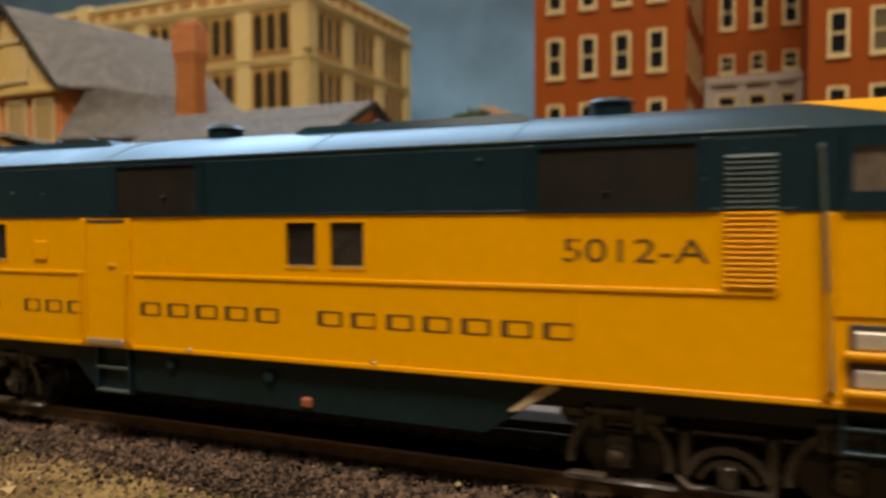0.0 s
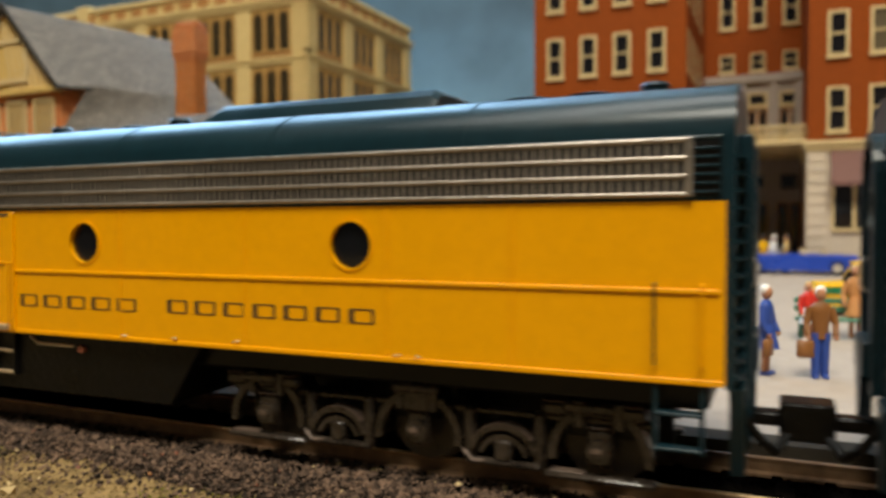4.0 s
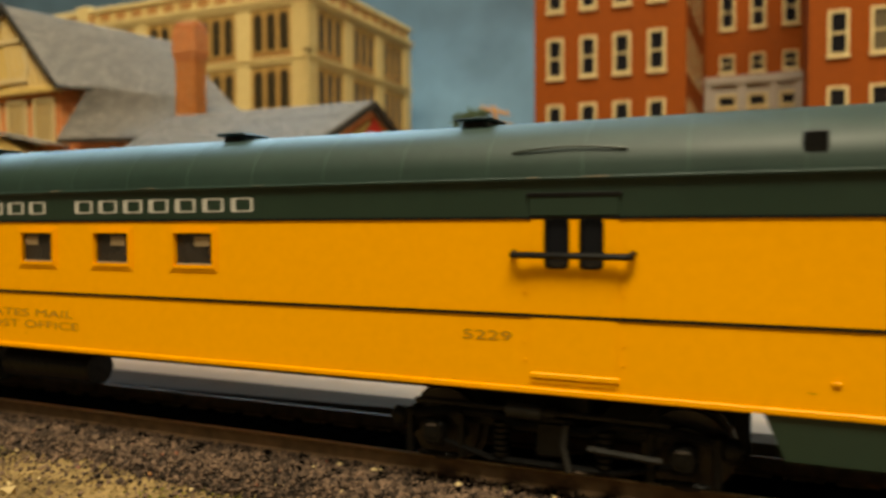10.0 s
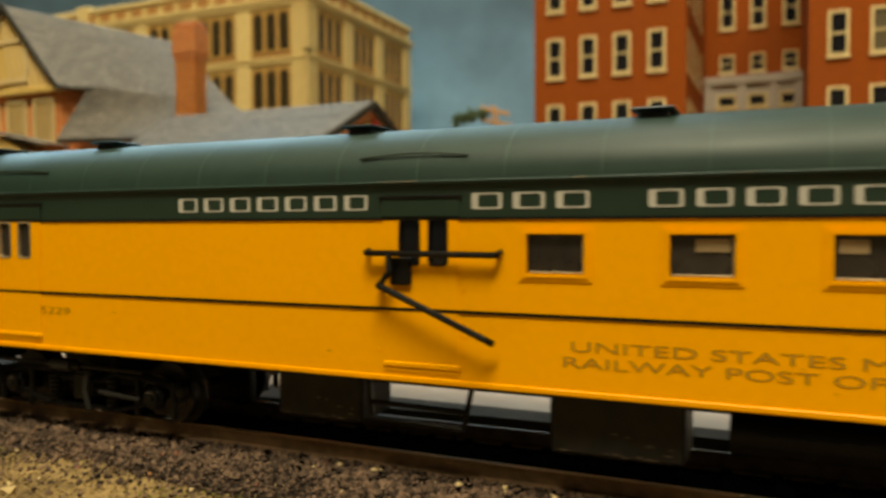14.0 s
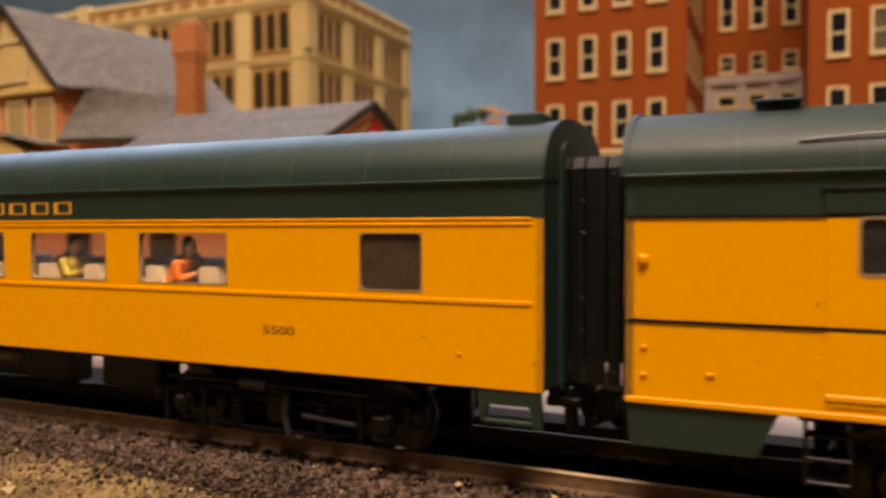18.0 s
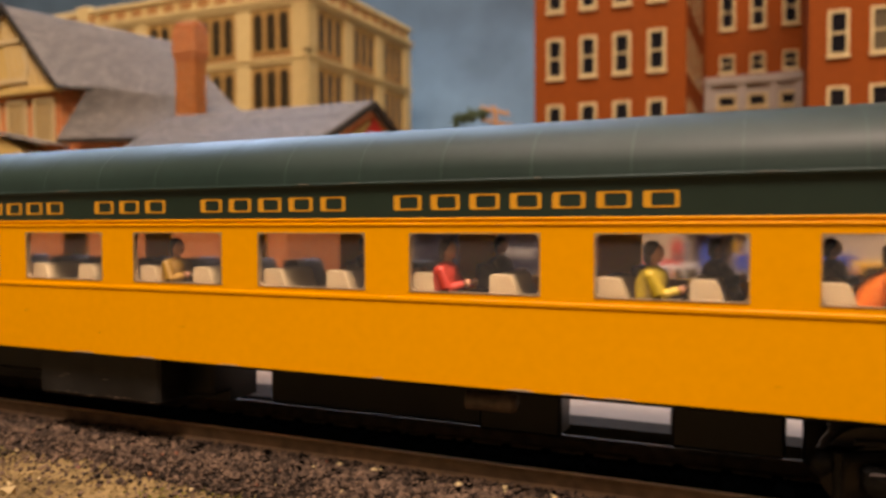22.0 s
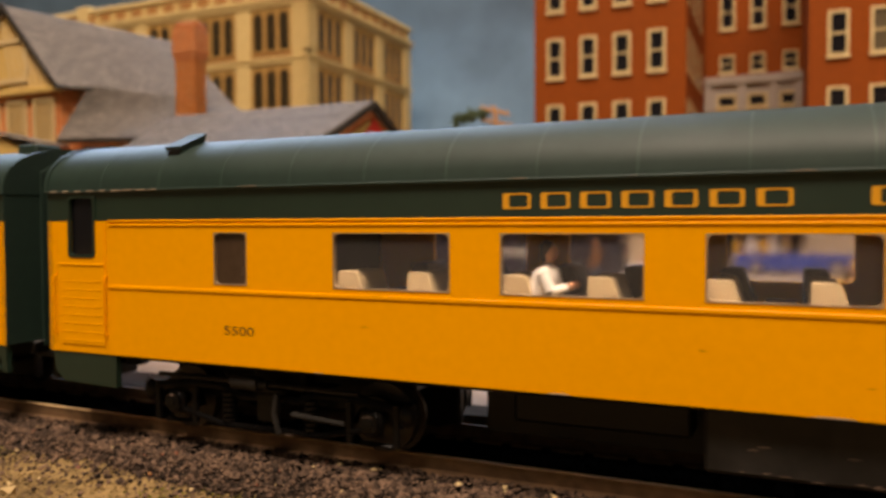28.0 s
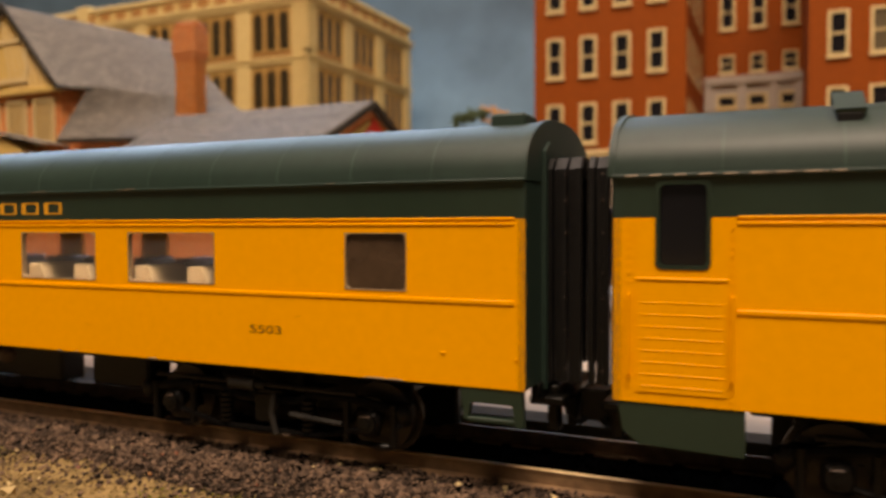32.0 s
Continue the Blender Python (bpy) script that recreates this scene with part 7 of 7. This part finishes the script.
def motor_car(name, x, y, turn, body, length, label, roofed=True, stripe=None, lamp=None):
    """A 1:87 motor car: body with wheel arches, glazed cabin, bumpers, lamps, wheels."""
    base = thing(name, (x, y, height(x, y)), label, "car", "cars on the street")
    base.rotation_euler[2] = radians(turn)
    L, Wd = length / 2, 10.2
    prof = [(-L, 4.0), (-L + 0.6, 8.0), (-L + 2, 9.6), (-L * 0.45, 10.2), (L * 0.30, 10.2), (L - 3, 9.4), (L - 0.5, 8.0), (L, 4.2), (L - 1.5, 2.6), (-L + 1.5, 2.6)]
    part("body", Build().loft([[(px * (0.985 if e else 1), yy, pz - (0.5 if e else 0)) for px, pz in prof] for yy, e in ((-Wd, 1), (-Wd + 1.4, 0), (Wd - 1.4, 0), (Wd, 1))]), body, base, "painted car body", 40)
    if roofed:
        cab = [(-L * 0.62, 10.0), (-L * 0.5, 15.6), (L * 0.10, 16.0), (L * 0.34, 10.0)]
        part("cabin_glass", Build().prism([(a, b) for a, b in cab], "y", -Wd + 1.4, Wd - 1.4), DARKGLASS, base, "dark cabin glazing")
        part("cabin_roof", Build().hull_box(-L * 0.54, L * 0.12, -Wd + 1.2, Wd - 1.2, 15.2, 16.6, 0.5), body, base, smooth=40)
        for a, b in ((-0.60, -0.50), (-0.16, -0.15), (0.33, 0.11)):
            for s in (-1, 1):
                part("pillar", Build().cyl((L * a, s * (Wd - 1.3), 10), (L * b, s * (Wd - 1.3), 15.6), 0.5, 6), body, base)
    else:
        part("windscreen", Build().prism([(L * 0.28, 10), (L * 0.18, 14.4), (L * 0.20, 14.6), (L * 0.33, 10)], "y", -Wd + 1.5, Wd - 1.5), GLASS, base, "clear windscreen")
        part("screen_frame", Build().tube([(L * 0.30, -Wd + 1.5, 10), (L * 0.19, -Wd + 1.5, 14.6), (L * 0.19, Wd - 1.5, 14.6), (L * 0.30, Wd - 1.5, 10)], 0.4), CHROME, base)
        for xx in (-L * 0.1, -L * 0.42):
            part("bench_seat", Build().hull_box(xx - 1.6, xx + 1.2, -Wd + 2, Wd - 2, 8, 12.6, 0.8), CREAM, base, smooth=40)
    if stripe:
        part("side_stripe", Build().box(-L * 0.93, L * 0.9, -Wd - 0.25, -Wd + 0.3, 6.8, 8.9), stripe, base)
    if lamp:
        part("roof_lamp", Build().hull_box(-L * 0.35, L * 0.0, -6, 6, 16.6, 18.2, 0.5), lamp, base, "red roof light bar")
    for s in (-1, 1):
        part("bumper", Build().hull_box(s * L - 0.8, s * L + 0.8, -Wd + 0.4, Wd - 0.4, 3.6, 5.2, 0.4), CHROME, base, smooth=40)
        for yy in (-6.6, 6.6):
            part("lamp", Build().cyl((s * (L - 0.2), yy, 6.9), (s * (L + 0.5), yy, 6.9), 1.1, 12), CREAM if s > 0 else PAINT["red"], base)
    wheels_for(base, (-L * 0.62, L * 0.64), Wd, 3.7)
    return base


motor_car("police_car", -38, 153, 243, PAINT["white"], 46, "white police car with a red light bar on its roof", stripe=PAINT["stripe_green"], lamp=PAINT["red"])
motor_car("convertible", 7.5, 318, 181, PAINT["blue"], 58, "bright blue open convertible parked before the hotel", roofed=False)
motor_car("taxi", 38.0, 176, 6, PAINT["taxi"], 58, "yellow taxi with a green side band", stripe=PAINT["stripe_green"])


def bus(x, y, turn):
    base = thing("delivery_bus", (x, y, height(x, y)), "dark navy bus with a row of windows parked on the street", "bus", "cars on the street")
    base.rotation_euler[2] = radians(turn)
    part("body", Build().hull_box(-48, 48, -13, 13, 4, 19, 1.2), PAINT["navy"], base, "navy lower body", 40)
    part("roof", Build().hull_box(-48, 48, -13, 13, 30, 34, 1.6), PAINT["navy"], base, "dark navy roof", 40)
    part("glazing", Build().box(-46.5, 46.5, -12.2, 12.2, 19, 30), DARKGLASS, base, "dark window band")
    for i in range(9):
        for s in (-1, 1):
            part("window_post", Build().hull_box(-47.5 + i * 11.6, -45.3 + i * 11.6, s * 12.6 - 0.5, s * 12.6 + 0.5, 18.8, 30.2, 0.2), PAINT["navy"], base)
    part("writing", Build().box(-20, 22, -13.2, -12.9, 15.0, 15.9).box(-12, 10, -13.2, -12.9, 13.2, 13.9), PAINT["white"], base, "plain pale bars in place of unreadable writing")
    wheels_for(base, (-34, 25), 13, 5.6)
    part("mudguard", Build().prism([(18, 5), (19.5, 10.6), (25, 12.4), (30.5, 10.6), (32, 5)], "y", -13.3, -12), PAINT["black"], base)


bus(-109, 226, 4)


def bench(x, y, turn):
    base = thing("park_bench", (x, y, height(x, y)), "green slatted park bench on the plaza", "bench", "benches")
    base.rotation_euler[2] = radians(turn)
    for i in range(3):
        part("seat_slat", Build().hull_box(-10, 10, -2.6 + i * 1.9, -1.2 + i * 1.9, 5.0, 5.6, 0.15), PAINT["bench_green"], base)
    for i in range(2):
        part("back_slat", Build().hull_box(-10, 10, 3.0 + i * 0.3, 3.5 + i * 0.3, 7.0 + i * 2.2, 8.6 + i * 2.2, 0.15), PAINT["bench_green"], base)
    for xx in (-8.5, 8.5):
        part("leg", Build().tube([(xx, -2.6, 0), (xx, -2.4, 5), (xx, 2.6, 5), (xx, 3.6, 11)], 0.45).tube([(xx, 2.6, 5), (xx, 3.0, 0)], 0.45), PAINT["bench_green"], base)


bench(14, 124, 4)
bench(-19, 124, 4)


def bicycle(x, y, turn):
    base = thing("bicycle", (x, y, height(x, y)), "thin black bicycle standing on the plaza", "bicycle")
    base.rotation_euler[2] = radians(turn)
    for s in (-1, 1):
        cs = [(s * 5.6 + 3.8 * math.cos(i * math.tau / 16), 0, 3.8 + 3.8 * math.sin(i * math.tau / 16)) for i in range(17)]
        part("wheel", Build().tube(cs, 0.25, 5), PAINT["black"], base)
    part("frame", Build().tube([(-5.6, 0, 3.8), (-2.2, 0, 9), (3.8, 0, 8.8), (0, 0, 3.6), (-5.6, 0, 3.8)], 0.3, 6).tube([(5.6, 0, 3.8), (3.4, 0, 10.8)], 0.3, 6), PAINT["black"], base)
    part("handlebar", Build().tube([(3.0, -2.6, 11), (3.4, 0, 10.8), (3.0, 2.6, 11)], 0.3, 6), CHROME, base)
    part("saddle", Build().hull_box(-3.6, -0.8, -0.8, 0.8, 9.0, 9.8, 0.3), PAINT["brown"], base)


bicycle(-66, 96, 25)
mb = thing("mailbox", (-34.5, 320, height(-34.5, 320)), "blue round-topped street mailbox", "mailbox")
part("box", Build().prism([(-4, 3), (-4, 11)] + [(4 * math.cos(radians(a)), 11 + 4 * math.sin(radians(a))) for a in range(170, 0, -20)] + [(4, 11), (4, 3)], "y", -4, 4), PAINT["blue"], mb, smooth=40)
for xx in (-3, 3):
    for yy in (-3, 3):
        part("leg", Build().box(xx - 0.6, xx + 0.6, yy - 0.6, yy + 0.6, 0, 3.2), PAINT["blue"], mb)


def tree(x, y, h, seed):
    rnd = random.Random(seed)
    t = thing("model_tree", (x, y, height(x, y)), "small dark green model tree beside the hotel", "tree", "model trees")
    tr = Build().cyl((0, 0, 0), (0, 0, h * 0.55), 1.6, 8, 0.8)
    for i in range(6):
        a = rnd.uniform(0, 6.3)
        tr.cyl((0, 0, h * (0.3 + i * 0.06)), (h * 0.2 * math.cos(a), h * 0.2 * math.sin(a), h * (0.5 + i * 0.07)), 0.6, 5, 0.2)
    part("trunk", tr, PAINT["brown"], t)
    verts, faces = [], []
    for _ in range(900):
        d = Vector((rnd.gauss(0, 1), rnd.gauss(0, 1), rnd.gauss(0, 1))).normalized() * rnd.uniform(0.35, 1.0)
        c = Vector((d.x * h * 0.27, d.y * h * 0.27, h * 0.66 + d.z * h * 0.34)) + Vector((noise.noise(d * 3), noise.noise(d * 3 + Vector((7, 1, 3))), 0)) * h * 0.12
        u = Vector((rnd.gauss(0, 1), rnd.gauss(0, 1), rnd.gauss(0, 1))).normalized() * rnd.uniform(0.9, 2.0)
        w = u.orthogonal().normalized() * rnd.uniform(0.6, 1.3)
        n = len(verts)
        verts += [tuple((c + q) * 0.001) for q in (u, w, -u, -w)]
        faces.append((n, n + 1, n + 2, n + 3))
    me = bpy.data.meshes.new("crown")
    me.from_pydata(verts, [], faces)
    me.materials.append(LEAF)
    part("crown", me, LEAF, t, "crown of small leaf clumps")


for i, (x, y, h) in enumerate(((-150, 330, 52), (-166, 345, 58), (-180, 352, 55), (-141, 312, 48), (-197, 362, 57), (-214, 372, 60))):
    tree(x, y, h, 20 + i)
shed = thing("small_house", (-165, 432, 7), "small red house with a grey roof behind the trees", "building")
part("wall", Build().box(-14, 14, -10, 10, 0, 56), BRICK, shed)
roof_slope(shed, (-16, -13, 55), (16, -13, 55), (16, 0, 66), (-16, 0, 66), 5)
roof_slope(shed, (-16, 13, 55), (16, 13, 55), (16, 0, 66), (-16, 0, 66), 3)


def utility_pole(x, y):
    """Leaning brown pole with crossarms, a brace, insulators and a bough caught on it."""
    base = thing("utility_pole", (x, y, height(x, y)), "leaning brown wooden utility pole with three crossarms", "pole")
    top = Vector((-13.6, 0, 84.5))
    part("post", Build().cyl((0, 0, 0), tuple(top), 1.5, 10, 1.1), PAINT["pole"], base, smooth=40)
    side = Vector((0.9, -0.35, -0.26)).normalized()
    for f, w in ((0.97, 9.5), (0.90, 10.5), (0.83, 10.5)):
        c = top * f
        arm = Build()
        p, q = c - side * w, c + side * w
        arm.cyl(tuple(p), tuple(q), 0.95, 6)
        ob = part("crossarm", arm, PAINT["pole"], base)
        for k in (-0.9, -0.45, 0.45, 0.9):
            e = c + side * w * k
            part("insulator", Build().cyl((e.x, e.y, e.z), (e.x, e.y, e.z + 2.0), 0.6, 8, 0.4), PAINT["pole"], ob)
    c = top * 0.74
    part("brace", Build().cyl((c.x, c.y, c.z), (c.x - 13, c.y - 2, c.z + 8.5), 0.9, 6), PAINT["pole"], base)
    part("lamp_globe", Build().ball((c.x - 13.5, c.y - 2, c.z + 6.5), (1.6, 1.6, 2.2), 8), PAINT["white"], base, "small white globe")
    rnd = random.Random(77)
    verts, faces = [], []
    for _ in range(260):
        t = rnd.uniform(0, 1)
        p = Vector((top.x - 4 - 19 * t, 1.5 + rnd.gauss(0, 1.5), top.z - 3 - 2 * t - 9 * max(0, t - 0.75) * 4 * rnd.random() + rnd.gauss(0, 1.5)))
        u = Vector((rnd.gauss(0, 1), rnd.gauss(0, 1), rnd.gauss(0, 1))).normalized() * rnd.uniform(0.8, 1.8)
        w = u.orthogonal().normalized() * rnd.uniform(0.5, 1.1)
        n = len(verts)
        verts += [tuple((p + q) * 0.001) for q in (u, w, -u, -w)]
        faces.append((n, n + 1, n + 2, n + 3))
    me = bpy.data.meshes.new("bough")
    me.from_pydata(verts, [], faces)
    me.materials.append(LEAF)
    part("bough", me, LEAF, base, "dark green leafy bough caught on the arms")


utility_pole(-116.5, 250)


# Unseen trays added over the layout; no light comes from them.
def added_fitting(x, y, z):
    t = thing("unseen_fitting", (x, y, z), "unseen white light fitting added over the layout", "ceiling light", "ceiling lights")
    part("tray", Build().hull_box(-620, 620, -40, 40, 2, 30, 6), CREAMTRIM, t)
    part("hanger", Build().cyl((-400, 0, 28), (-400, 0, 1300 - z), 4).cyl((400, 0, 28), (400, 0, 1300 - z), 4), CREAMTRIM, t)


added_fitting(-750, -500, 1180)
added_fitting(-200, 200, 1225)
# Fitting added to go with the blue lamp behind the buildings.
added_fitting(-300, 492, 470)


# ---------------------------------------------------------------- what moves
def travel_at(t):
    for (t0, a), (t1, b) in zip(TRAVEL[:-1], TRAVEL[1:]):
        if t <= t1:
            return a + (b - a) * (t - t0) / (t1 - t0)
    return TRAVEL[-1][1]


def motions():
    for car in TRAIN:
        x = car.location.x
        walk(car, [(t, Matrix.Translation((x + d * 0.001, 0, 0))) for t, d in TRAVEL])
    # wheels roll without slipping
    times, last = [0.0], 0.0
    t = 0.0
    while t < 31.9:
        t += 1 / 30
        if travel_at(t) - last > 6.0:
            times.append(t)
            last = travel_at(t)
    times.append(32.0)
    for ob, a, r, car in WHEELSETS:
        home = ob.location.copy()
        walk(ob, [(t, Matrix.Translation(home) @ Matrix.Rotation(travel_at(t) * 0.001 / (r * TU), 4, "Y")) for t in times])


motions()
